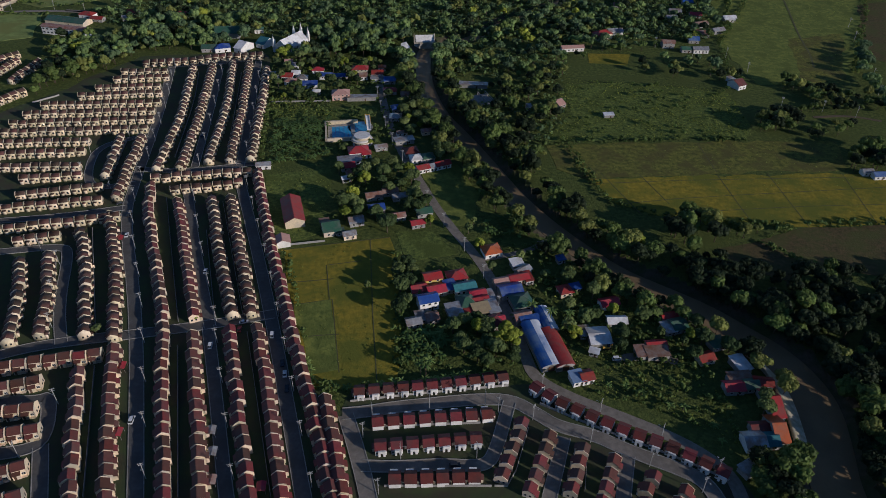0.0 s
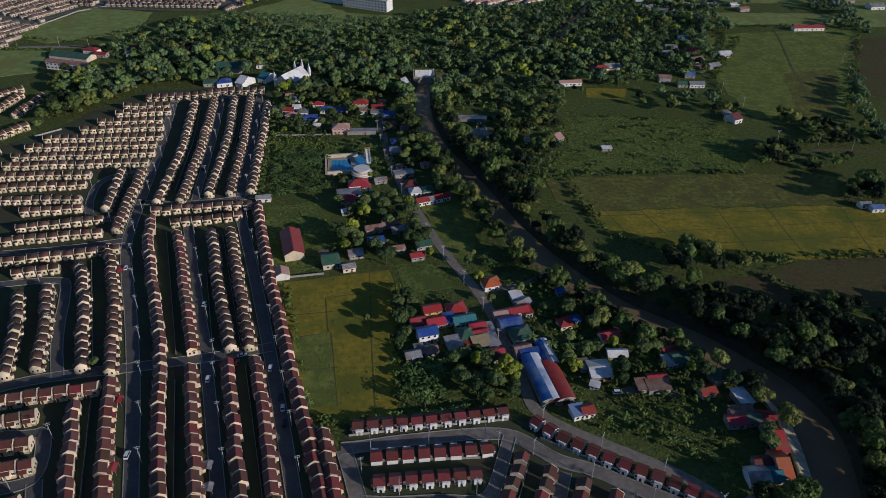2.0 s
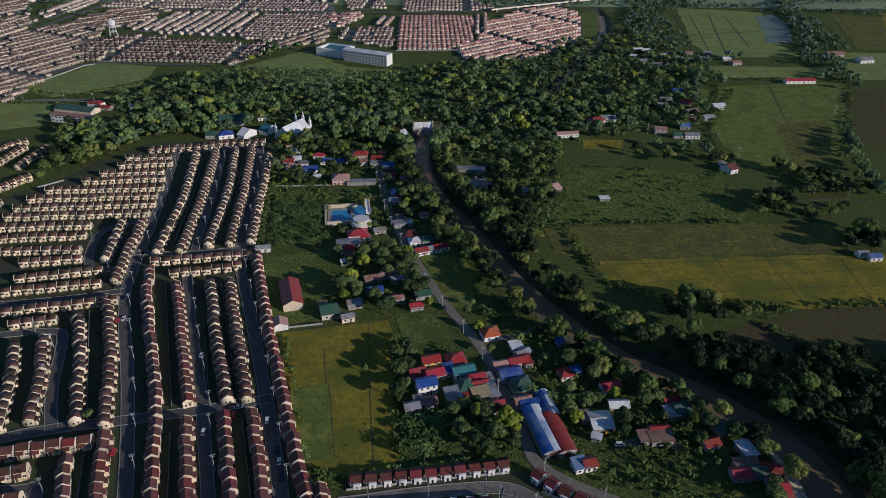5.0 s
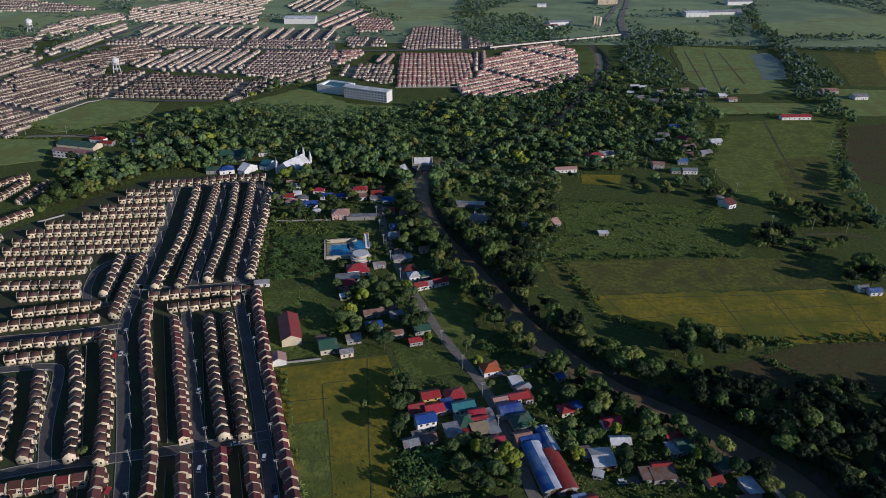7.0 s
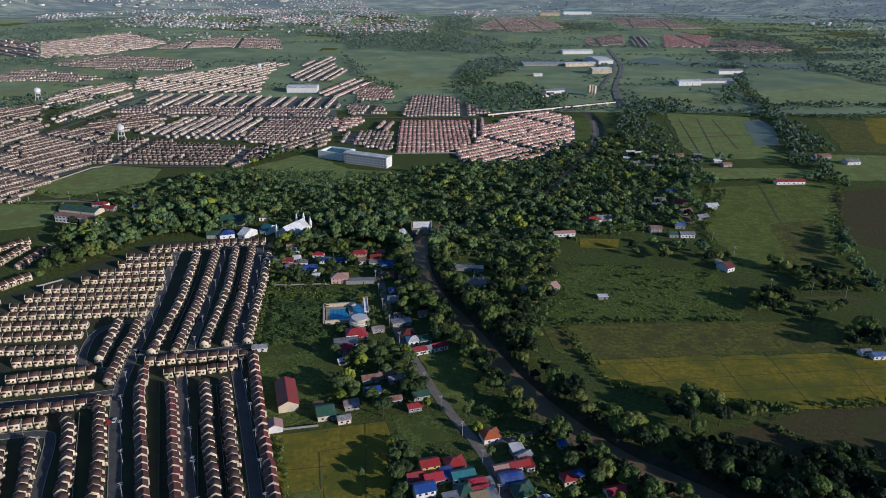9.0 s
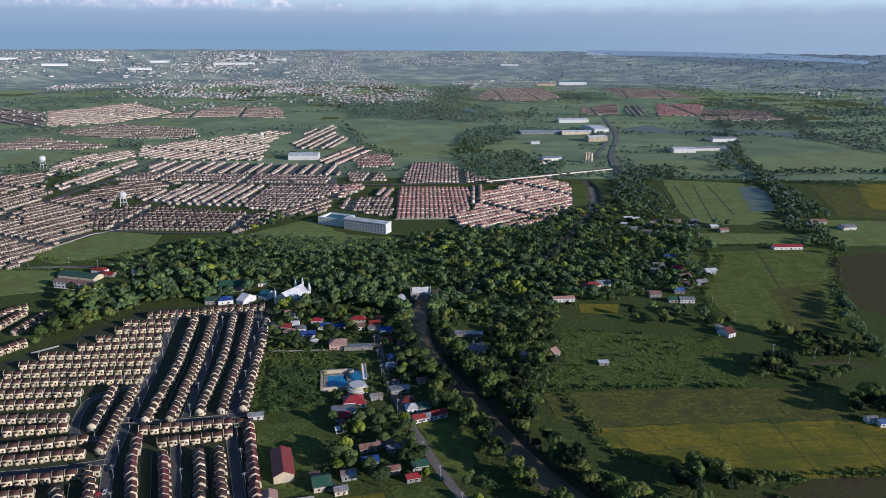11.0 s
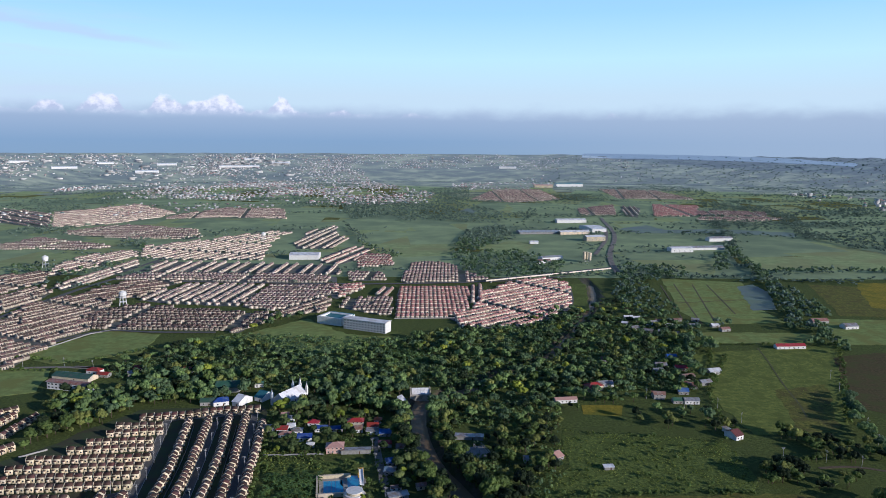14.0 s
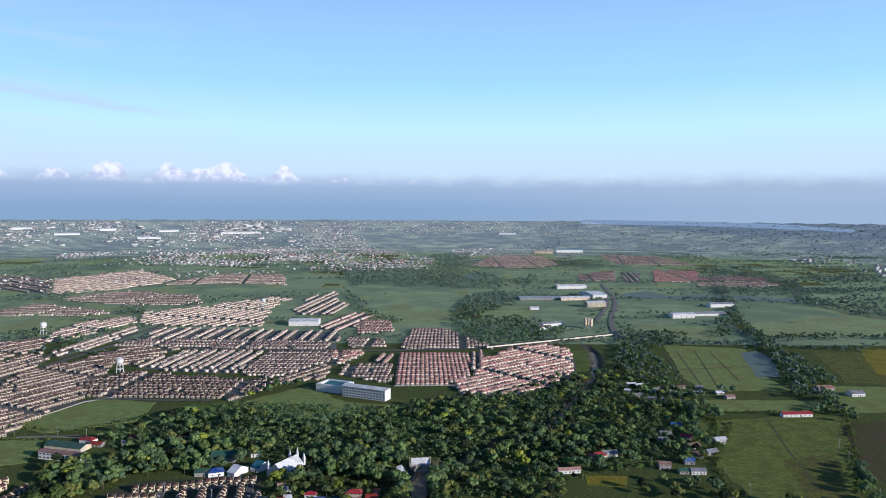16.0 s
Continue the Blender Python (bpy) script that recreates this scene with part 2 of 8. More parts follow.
LEAF_MID_DARK = leaf_material("haze_lightened_dark_leaves", (0.108, 0.16, 0.072), (0.086, 0.13, 0.062), 0.2, "island")
# tufts get their sunlit look from a brighter base colour
LEAF_TUFT = leaf_material("sun_brightened_grass_tufts", (0.21, 0.245, 0.045), (0.155, 0.19, 0.036), 0.25, "island")
# far leaves made pale and bluish, haze painted into the green
LEAF_FAR = leaf_material("haze_paled_woodland_leaves", (0.15, 0.20, 0.145), (0.12, 0.165, 0.125), 0.3, "island")


# ---- small builders ----
rng = np.random.default_rng(7)


class Mesh:
    """Collects boxes, prisms and tubes with material slots and links them as one mesh."""

    def __init__(self):
        self.v, self.f, self.m = [], [], []

    def add(self, verts, faces, mat=0):
        o = len(self.v)
        self.v += [tuple(p) for p in verts]
        self.f += [tuple(o + i for i in q) for q in faces]
        self.m += [mat] * len(faces)
        return self

    def box(self, x0, y0, z0, x1, y1, z1, mat=0):
        v = [(x, y, z) for z in (z0, z1) for y in (y0, y1) for x in (x0, x1)]
        return self.add(v, [(0, 2, 3, 1), (4, 5, 7, 6), (0, 1, 5, 4), (2, 6, 7, 3), (0, 4, 6, 2), (1, 3, 7, 5)], mat)

    def prism(self, profile, a, b, mat=0, axis="x"):
        """A closed outline swept from a to b along x (outline in y, z) or y (outline in x, z)."""
        n = len(profile)
        put = (lambda s, p: (s, p[0], p[1])) if axis == "x" else (lambda s, p: (p[0], s, p[1]))
        v = [put(s, p) for s in (a, b) for p in profile]
        f = [(i, (i + 1) % n, n + (i + 1) % n, n + i) for i in range(n)] + [tuple(range(n))[::-1], tuple(range(n, 2 * n))]
        return self.add(v, f, mat)

    def tube(self, p, q, r0, r1, mat=0, sides=6):
        p, q = Vector(p), Vector(q)
        z = (q - p).normalized()
        x = z.orthogonal().normalized()
        y = z.cross(x)
        v = [c + (x * math.cos(k * math.tau / sides) + y * math.sin(k * math.tau / sides)) * r for c, r in ((p, r0), (q, r1)) for k in range(sides)]
        f = [(k, (k + 1) % sides, sides + (k + 1) % sides, sides + k) for k in range(sides)]
        return self.add(v, f + [tuple(range(sides))[::-1], tuple(range(sides, 2 * sides))], mat)

    def data(self, name, mats):
        me = bpy.data.meshes.new(name)
        me.from_pydata(self.v, [], self.f)
        for m in mats if isinstance(mats, (list, tuple)) else [mats]:
            me.materials.append(m)
        if any(self.m):
            me.polygons.foreach_set("material_index", self.m)
        bm = bmesh.new()
        bm.from_mesh(me)
        bmesh.ops.recalc_face_normals(bm, faces=bm.faces)
        bm.to_mesh(me)
        bm.free()
        return me

    def arrays(self):
        return np.array(self.v), self.f, self.m


def part(name, mesh, mats, parent, label=""):
    ob = new(name, mesh.data(name, mats) if isinstance(mesh, Mesh) else mesh)
    ob.parent = parent
    return tagged(ob, label)


def thing(name, x, y, z=0.0, turn=0.0, label="", category="", group="", kind=""):
    ob = new(name)
    ob.empty_display_size = 0.5
    ob.matrix_basis = pose(x, y, z, 0, 0, turn)
    return tagged(ob, label, category, group, kind)


class Batch:
    """Joins many placed copies of small templates into one mesh."""

    def __init__(self):
        self.v, self.l, self.n, self.m, self.count = [], [], [], [], 0

    def add(self, template, x, y, z=0.0, turn=0.0, sx=1.0, sy=1.0, sz=1.0):
        v, loops, sizes, mats = template
        c, s = math.cos(turn), math.sin(turn)
        px, py = v[:, 0] * sx, v[:, 1] * sy
        self.v.append(np.stack([x + c * px - s * py, y + s * px + c * py, z + v[:, 2] * sz], 1))
        self.l.append(loops + self.count)
        self.n.append(sizes)
        self.m.append(mats)
        self.count += len(v)

    def link(self, name, mats, label, category, kind="stuff", parent=None):
        me = bpy.data.meshes.new(name)
        v, l, n, m = (np.concatenate(k) for k in (self.v, self.l, self.n, self.m))
        me.vertices.add(len(v))
        me.vertices.foreach_set("co", v.astype(np.float32).ravel())
        me.loops.add(len(l))
        me.loops.foreach_set("vertex_index", l.astype(np.int32))
        me.polygons.add(len(n))
        me.polygons.foreach_set("loop_start", np.concatenate([[0], np.cumsum(n)[:-1]]).astype(np.int32))
        for mat in mats:
            me.materials.append(mat)
        me.polygons.foreach_set("material_index", m.astype(np.int32))
        me.update(calc_edges=True)
        me.validate()
        ob = new(name, me)
        ob.parent = parent
        return tagged(ob, label, category, "", kind)


def template(mesh):
    """A Mesh as the arrays that Batch joins, with outward normals."""
    me = mesh.data("template", [])
    v = np.empty(len(me.vertices) * 3)
    me.vertices.foreach_get("co", v)
    loops = np.empty(len(me.loops), np.int64)
    me.loops.foreach_get("vertex_index", loops)
    sizes = np.empty(len(me.polygons), np.int64)
    me.polygons.foreach_get("loop_total", sizes)
    bpy.data.meshes.remove(me)
    return v.reshape(-1, 3), loops, sizes, np.array(mesh.m)


def along(points, step):
    """Even steps along a broken line: (x, y, heading)."""
    out, carry = [], step / 2
    for (x0, y0), (x1, y1) in zip(points, points[1:]):
        n = math.hypot(x1 - x0, y1 - y0)
        while carry < n:
            out.append((x0 + (x1 - x0) * carry / n, y0 + (y1 - y0) * carry / n, math.atan2(y1 - y0, x1 - x0)))
            carry += step
        carry -= n
    return out


def smooth(points, rounds=3):
    """Chaikin's corner cutting, ends kept."""
    for _ in range(rounds):
        new_points = [points[0]]
        for (x0, y0), (x1, y1) in zip(points, points[1:]):
            new_points += [(x0 * 0.75 + x1 * 0.25, y0 * 0.75 + y1 * 0.25), (x0 * 0.25 + x1 * 0.75, y0 * 0.25 + y1 * 0.75)]
        points = new_points + [points[-1]]
    return points


def pairs(*flat):
    return list(zip(flat[::2], flat[1::2]))


def inside(poly, x, y):
    x, y = np.asarray(x, float), np.asarray(y, float)
    hit = np.zeros(x.shape, bool)
    for (x0, y0), (x1, y1) in zip(poly, poly[1:] + poly[:1]):
        if y0 != y1:
            hit ^= ((y0 > y) != (y1 > y)) & (x < (x1 - x0) * (y - y0) / (y1 - y0) + x0)
    return hit


def distance(points, x, y):
    """Distance of many places from a broken line."""
    x, y = np.asarray(x, float), np.asarray(y, float)
    best = np.full(x.shape, 1e9)
    for (x0, y0), (x1, y1) in zip(points, points[1:]):
        dx, dy = x1 - x0, y1 - y0
        t = np.clip(((x - x0) * dx + (y - y0) * dy) / max(dx * dx + dy * dy, 1e-6), 0, 1)
        best = np.minimum(best, np.hypot(x - x0 - t * dx, y - y0 - t * dy))
    return best


# ---- the ground: one sheet to the horizon, with the river's bed let into it ----
RIVER = smooth(pairs(141, 108, 150, 140, 151, 167.2, 156.6, 185.9, 161.5, 206.7, 159.9, 222.9, 153.5, 237.9, 140.9, 252.6, 129.3, 266.6, 111.8, 280.4, 91.6, 295.9, 74.2, 319.9, 58, 344.7, 43.5, 372.4, 30.5, 406.8, 13.5, 450.2, -3.6, 486, -14.4, 531.8, -18.7, 572.3, -18.9, 611, -15.2, 626.9, 32.6, 651.8, 56.1, 694.5, 107.3, 734.1, 154.3, 836.8, 199.6, 951.5, 233.8, 1057.6, 248.4, 1162.9), 2)


def river_half(y):
    return np.interp(y, [150, 210, 260, 330, 450, 600, 900], [8.5, 8.0, 6.5, 5.2, 5.0, 5.0, 3.0])


def level(x, y):
    """Height of the ground: flat, but for the river's bed and low swells."""
    x, y = np.asarray(x, float), np.asarray(y, float)
    d = distance(RIVER, x, y) - river_half(y)
    k = np.clip(d / 9.0 + 0.15, 0, 1)
    rim = 158.0 * np.clip((np.hypot(x, y) - 4300.0) / 560.0, 0, 1.05)   # the far plain climbs to its edge
    return -4.2 * (1 - k * k * (3 - 2 * k)) + rim


def lines(lo, hi, a, b, fine):
    """Grid lines: fine between a and b, widening outwards."""
    mid = list(np.arange(a, b + fine, fine))
    left, right, s = [a], [mid[-1]], fine
    while right[-1] < hi or left[-1] > lo:
        s = min(s * 1.35, 90.0)
        left.append(max(lo, left[-1] - s))
        right.append(min(hi, right[-1] + s))
    return sorted(set(left + mid + right))


gx, gy = np.array(lines(-4900, 4900, -60, 330, 3.0)), np.array(lines(-1500, 4990, 120, 960, 3.5))
X, Y = np.meshgrid(gx, gy)
Z = level(X, Y)
nx, ny = len(gx), len(gy)
i = np.arange(nx * ny).reshape(ny, nx)
quads = np.stack([i[:-1, :-1], i[:-1, 1:], i[1:, 1:], i[1:, :-1]], -1).reshape(-1, 4)
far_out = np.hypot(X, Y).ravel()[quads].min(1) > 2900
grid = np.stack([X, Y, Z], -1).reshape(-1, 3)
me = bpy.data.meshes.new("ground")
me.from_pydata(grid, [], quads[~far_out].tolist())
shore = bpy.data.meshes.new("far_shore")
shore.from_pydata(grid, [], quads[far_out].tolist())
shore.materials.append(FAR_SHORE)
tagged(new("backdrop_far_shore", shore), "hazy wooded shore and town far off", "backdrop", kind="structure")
me.materials.append(SCRUB)
me.materials.append(BANK)
centre = Z.ravel()[quads].min(1)
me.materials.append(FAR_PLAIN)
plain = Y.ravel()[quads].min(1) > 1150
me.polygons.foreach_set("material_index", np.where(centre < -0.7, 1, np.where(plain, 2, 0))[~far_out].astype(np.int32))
tagged(new("ground", me), "rough green scrub and grass plain with a muddy river bed", "ground", kind="structure")


def strip(name, points, width, z, mat, label, category, thick=0.05, kerb=None, kind="structure", follow=False):
    """A road, bund or river surface: a slab that follows a broken line, with kerbs if asked."""
    pts = [Vector(p) for p in points]
    left, right = [], []
    for k, p in enumerate(pts):
        d = (pts[min(k + 1, len(pts) - 1)] - pts[max(k - 1, 0)]).normalized()
        n = Vector((-d.y, d.x)) * (width(p.y) if callable(width) else width) / 2
        left.append(p + n)
        right.append(p - n)
    def band(a, b, z0, z1, m):
        me = Mesh()
        v, f = [], []
        for p, q in zip(a, b):
            g, k = (float(level(*p)), float(level(*q))) if follow else (0.0, 0.0)
            v += [(p.x, p.y, g + z0), (q.x, q.y, k + z0), (q.x, q.y, k + z1), (p.x, p.y, g + z1)]
        for k in range(len(a) - 1):
            o = 4 * k
            f += [(o + j, o + (j + 1) % 4, o + 4 + (j + 1) % 4, o + 4 + j) for j in range(4)]
        f += [(0, 1, 2, 3), tuple(len(v) - 4 + j for j in range(4))]
        return me.add(v, f, m)
    if not kerb:
        return tagged(new(name, band(left, right, z - thick, z, 0).data(name, mat)), label, category, kind=kind)
    ob = tagged(new(name, band(left, right, z - thick, z, 0).data(name, mat)), label, category, kind=kind)
    for a, b in ((left, right), (right, left)):
        outer = [p + (p - q).normalized() * 0.35 for p, q in zip(a, b)]
        part("kerb", band(a, outer, z - thick, z + 0.17, 0), kerb, ob, "pale concrete kerb")
    return ob


strip("water", RIVER, lambda y: 2 * float(river_half(y)) + 3.0, -2.9, WATER, "brown slow river water between wooded banks", "river", 0.3)


LAID, CLEARINGS = [], []


def patch(name, poly, z, mat, label, category, kind="structure"):
    """A field or yard: a low slab with soft edges."""
    LAID.append(name)
    r, rough_edge = random.Random(len(LAID)), []
    for (xa, ya), (xb, yb) in zip(poly, poly[1:] + poly[:1]):   # uneven edges
        long = math.hypot(xb - xa, yb - ya)
        m = max(1, min(14, int(long / 9)))
        for k in range(m):
            w = 0 if k == 0 else r.uniform(-1, 1) * min(2.4, long * 0.025)
            rough_edge.append((xa + (xb - xa) * k / m - (yb - ya) / long * w, ya + (yb - ya) * k / m + (xb - xa) / long * w))
    poly = rough_edge
    n = len(poly)
    CLEARINGS.append(poly)
    if len(label.split()) < 4:
        label += " on the wide plain"
    z += 0.004 * len(LAID)
    me = Mesh()
    cx, cy = sum(p[0] for p in poly) / n, sum(p[1] for p in poly) / n
    v = [(x, y, -0.1) for x, y in poly] + [(cx + (x - cx) * 0.997, cy + (y - cy) * 0.997, z) for x, y in poly]
    f = [(k, (k + 1) % n, n + (k + 1) % n, n + k) for k in range(n)] + [tuple(range(n, 2 * n))]
    me.add(v, f)
    data = me.data(name, mat)
    bm = bmesh.new()
    bm.from_mesh(data)
    bmesh.ops.triangulate(bm, faces=[q for q in bm.faces if len(q.verts) > 4])
    bm.to_mesh(data)
    bm.free()
    return tagged(new(name, data), label, category, kind=kind)


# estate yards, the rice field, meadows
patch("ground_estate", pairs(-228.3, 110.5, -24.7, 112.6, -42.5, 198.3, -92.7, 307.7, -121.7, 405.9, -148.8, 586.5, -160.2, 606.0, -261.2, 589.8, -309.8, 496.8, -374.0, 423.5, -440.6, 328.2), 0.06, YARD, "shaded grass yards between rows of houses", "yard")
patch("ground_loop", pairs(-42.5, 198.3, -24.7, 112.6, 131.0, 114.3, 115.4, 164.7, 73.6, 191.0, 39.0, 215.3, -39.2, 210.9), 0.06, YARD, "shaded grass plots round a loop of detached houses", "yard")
patch("field_gold", pairs(-88.3, 311.9, -29.8, 324.7, -25.1, 308.9, -18.6, 211.2, -56.7, 210.6, -71.8, 257.7), 0.1, RICE_GOLD, "ripening golden rice paddy", "rice field")
patch("field_green", pairs(-72.9, 266.1, -55.7, 270.6, -51.3, 252.0, -45.5, 222.5, -58.7, 218.9), 0.16, RICE_GREEN, "fresh green rice paddy corner", "rice field")
patch("field_meadow", pairs(-113.2, 391.6, -73.0, 399.6, -66.8, 329.6, -88.1, 315.6, -98.8, 334.6), 0.1, GRASS, "mown green meadow beside a red barn", "meadow")
patch("field_green_2", pairs(-14.7, 398.6, 8.3, 408.7, 22.4, 370.6, 16.4, 336.8, 3.4, 336.5), 0.1, RICE_GREEN, "small bright green field by the lane", "rice field")
patch("field_plain", pairs(-27.0, 330.3, -6.2, 330.7, 8.0, 309.5, -19.2, 301.4), 0.1, GRASS, "rough grass field with tree shade", "meadow")
patch("field_garden", pairs(-129.7, 491.3, -49.5, 493.3, -50.4, 478.8, -124.9, 467.7), 0.1, GRASS, "overgrown walled garden lot", "meadow")


# ---- roads ----
ROADS = []


def road(points, width=5.0, mat=None, kerb=True, label="worn grey concrete estate street with pale kerbs", name="road", lift=0.0):
    pts = smooth(points, 2)
    ROADS.append((pts, width))
    z = 0.13 + 0.012 * (len(ROADS) % 9) + lift
    return strip(name, pts, width, z, mat or CONCRETE_ROAD, label, "road", 0.3, KERB if kerb else None)


road(pairs(-229.5, 575.3, -208.0, 475.0, -191.3, 376.1, -184.6, 341.7, -147.0, 256.5, -110.8, 152.3, -104.1, 130.7), 5.6)
road(pairs(-111.1, 249.9, -97.1, 210.0, -77.6, 152.7, -68.7, 131.1))
road(pairs(-128.3, 385.6, -103.5, 318.0, -77.4, 241.9, -49.3, 153.1, -41.9, 131.4), 5.6)
road(pairs(-156.1, 370.2, -135.2, 312.1, -109.8, 249.1))
road(pairs(-222.4, 216.5, -195.5, 231.9, -175.1, 238.1, -143.3, 243.9, -108.3, 251.5, -81.3, 259.2), 6.0)
road(pairs(-175.3, 237.4, -188.2, 264.2, -201.2, 305.8, -207.3, 312.9, -238.9, 307.1, -271.0, 299.5))
road(pairs(-187.6, 351.8, -220.5, 341.6, -289.5, 331.0), 5)
road(pairs(-186.6, 564.2, -172.4, 480.6, -160.7, 400.6), 4.6)
road(pairs(-158.6, 582.4, -144.4, 490.9, -131.3, 398.3), 5.0)
road(pairs(-195.9, 397.0, -164.4, 394.8, -122.8, 405.9), 4.8)
road(pairs(-230.0, 567.8, -189.8, 576.4, -157.7, 587.5), 4.5)
road(pairs(-191.5, 379.5, -216.6, 372.3, -228.2, 396.3, -233.6, 428.3, -205.7, 443.8), 4.6)
road(pairs(-199.8, 202.3, -171.2, 202.0, -165.8, 205.9, -157.4, 182.2, -163.7, 176.7, -184.2, 173.7), 5.5)
road(pairs(-157.9, 179.5, -145.6, 151.9, -137.5, 130.4), 5.5)
# the loop of detached houses
road(pairs(-41, 197.4, -30.8, 198.8, -19.2, 201.4, -5, 203.4, 4.5, 204.8, 16.5, 206.2, 29.7, 206.1, 39.8, 198.5, 47.2, 192.1, 61.6, 187.9, 71.7, 181.6, 81.8, 176.6, 91.7, 172, 100, 167, 103.2, 158.4, 103.5, 146, 97.0, 133.0), 5.8, LOOP_CONCRETE)
road(pairs(-39.5, 196.8, -32.9, 178.4, -25.8, 155.7, -20.8, 131.7), 6.0, LOOP_CONCRETE)
road(pairs(-30.5, 171.8, -17.4, 171.4, 0, 172.9, 13.1, 172.1, 18.9, 173.7, 22.4, 181.8, 25.2, 191.8, 28.9, 204.8), 5.0, LOOP_CONCRETE)
road(pairs(49.5, 186.7, 44.7, 171.4, 39.0, 154.1, 33.1, 132.3), 5.0, LOOP_CONCRETE)
road(pairs(73.7, 178.1, 69.4, 164.1, 63.8, 143.1), 5.0, LOOP_CONCRETE)
# lanes of the old village
road(pairs(109.6, 133.1, 112.5, 157.4, 111.0, 171.0, 97.3, 185.0, 74.8, 197.5, 52.9, 209.0, 40.6, 219.3, 38.4, 230.4, 35.3, 247.4, 31.7, 261.0, 24.8, 290.1, 16.6, 310.7, 6.9, 329.8, -3.3, 353.0, -15.4, 386.6, -30.6, 429.6, -38.8, 460.7, -47.0, 505.4, -51.9, 535.2), 5.5, DIRT_ROAD, False, "narrow pale concrete village lane")
road(pairs(17.6, 304.6, 29.3, 306.8, 46.6, 313.3, 55.0, 319.8), 3.5, DIRT_ROAD, False, "narrow dusty side lane")
road(pairs(78.6, 229.5, 89.8, 234.0, 106.8, 230.0), 5.0, DIRT_ROAD, False, "short dusty farm yard track")
road(pairs(320.7, 478.4, 299.8, 487.3, 273.2, 483.8), 3.0, SOIL, False, "narrow farm track between trees")
road(pairs(-486.6, 686.3, -409.9, 709.4, -340.3, 702.9, -378.4, 709.5), 5.0, DIRT_ROAD, False, "pale lane past the school")
# the highway and its flyover approach, far off
road(pairs(318.5, 1256.9, 334.8, 1392.1, 368.6, 1539.1, 428.6, 1735.5, 461.7, 1902.2, 481.2, 2073.9, 503.4, 2237.2), 11.0, LOOP_CONCRETE, False, "wide pale concrete highway", lift=0.9)
road(pairs(324.2, 1479.5, 372.3, 1624.1, 416.4, 1770.8, 459.6, 1991.3), 9.0, LOOP_CONCRETE, False, "second pale carriageway of the highway", lift=0.9)
road(pairs(-574.8, 844.4, -581.2, 910.4, -573.5, 1016.0, -565.2, 1122.7, -537.5, 1245.1, -537.3, 1286.7), 9.0, None, False, "estate boulevard of pale concrete", lift=0.9)
road(pairs(-614.1, 1099.6, -577.0, 1175.5, -559.1, 1309.5, -540.3, 1554.4, -470.5, 1850.7), 8.0, None, False, "estate boulevard of pale concrete", lift=0.9)
road(pairs(-512.0, 1172.6, -417.2, 1161.4, -205.8, 1149.7, -69.1, 1151.5, 126.9, 1183.6, 216.8, 1226.2), 9.0, None, False, "estate boulevard of pale concrete", lift=0.9)
road(pairs(-460.3, 739.0, -443.8, 810.0, -412.8, 854.6, -353.8, 841.7, -274.6, 843.5), 6.0, None, False, "estate edge lane of pale concrete", lift=0.9)
road(pairs(13.2, 920.7, 36.7, 871.6, 95.1, 870.2, 144.0, 922.3, 188.9, 990.6, 208.2, 1135.3), 6.0, None, False, "estate edge lane of pale concrete", lift=0.9)


# ---- row houses of the near estate ----
PITCH = 6.2


def row_house_meshes():
    """Body, roof, firewall, porch and openings of one unit: x along the row, front towards -y."""
    body = Mesh().box(-2.5, -3.0, 0, 2.5, 2.9, 3.9).prism([(-3.0, 3.9), (2.9, 3.9), (0.3, 5.1)], -2.5, 2.5)
    roof = Mesh().prism([(-3.3, 3.76), (-3.3, 3.9), (0.3, 5.5), (3.2, 3.9), (3.2, 3.76), (0.3, 5.36)], -2.7, 2.52)
    roof.box(-2.7, 0.2, 5.46, 2.52, 0.4, 5.56)
    fire = Mesh().prism([(-3.6, 0), (3.25, 0), (3.25, 4.1), (0.3, 5.85), (-2.0, 4.85), (-3.6, 3.6)], 2.54, 2.78)
    porch = Mesh().box(-2.4, -4.5, 0, 0.3, -3.0, 2.35).box(0.3, -4.3, 0, 2.3, -3.0, 0.22)
    eaves = Mesh().prism([(-4.8, 2.3), (-4.8, 2.42), (-3.0, 3.25), (-3.0, 3.1)], -2.65, 0.55)
    win = Mesh().box(-0.65, -3.04, 0.95, 0.65, -2.98, 2.1)
    frame_ = Mesh().box(-0.75, -3.07, 2.1, 0.75, -2.98, 2.22).box(-0.75, -3.1, 0.83, 0.75, -2.98, 0.95).box(-0.75, -3.06, 0.95, -0.65, -2.98, 2.1).box(0.65, -3.06, 0.95, 0.75, -2.98, 2.1).box(-0.03, -3.06, 0.95, 0.03, -2.98, 2.1)
    door = Mesh().box(-1.9, -4.56, 0.15, -1.0, -4.47, 2.1)
    return body, roof, fire, porch, eaves, win, frame_, door


body, roof, fire, porch, eaves, win, frame_, door = row_house_meshes()


def row_house(roof_mat, tint):
    h = thing("row_house", 0, 0, 0, 0, f"small terraced house, cream walls, {tint} metal roof, raised firewall", "house", "terraced houses of the estate")
    part("wall", body, WALL_CREAM, h)
    part("roof", roof, roof_mat, h, f"{tint} sheet-metal gable roof")
    part("firewall", fire, WALL_CREAM, h, "raised cream party wall")
    wing = part("front_wing", porch, WALL_CREAM, h)
    part("wing_roof", eaves, roof_mat, wing, f"low {tint} lean-to roof")
    w = part("window", win, GLASS_DARK, h)
    w.location = (1.3, 0, 0)
    part("window_frame", frame_, WALL_WHITE, w, "white frame")
    part("door", door, DOOR_BROWN, h, "brown door")
    return h


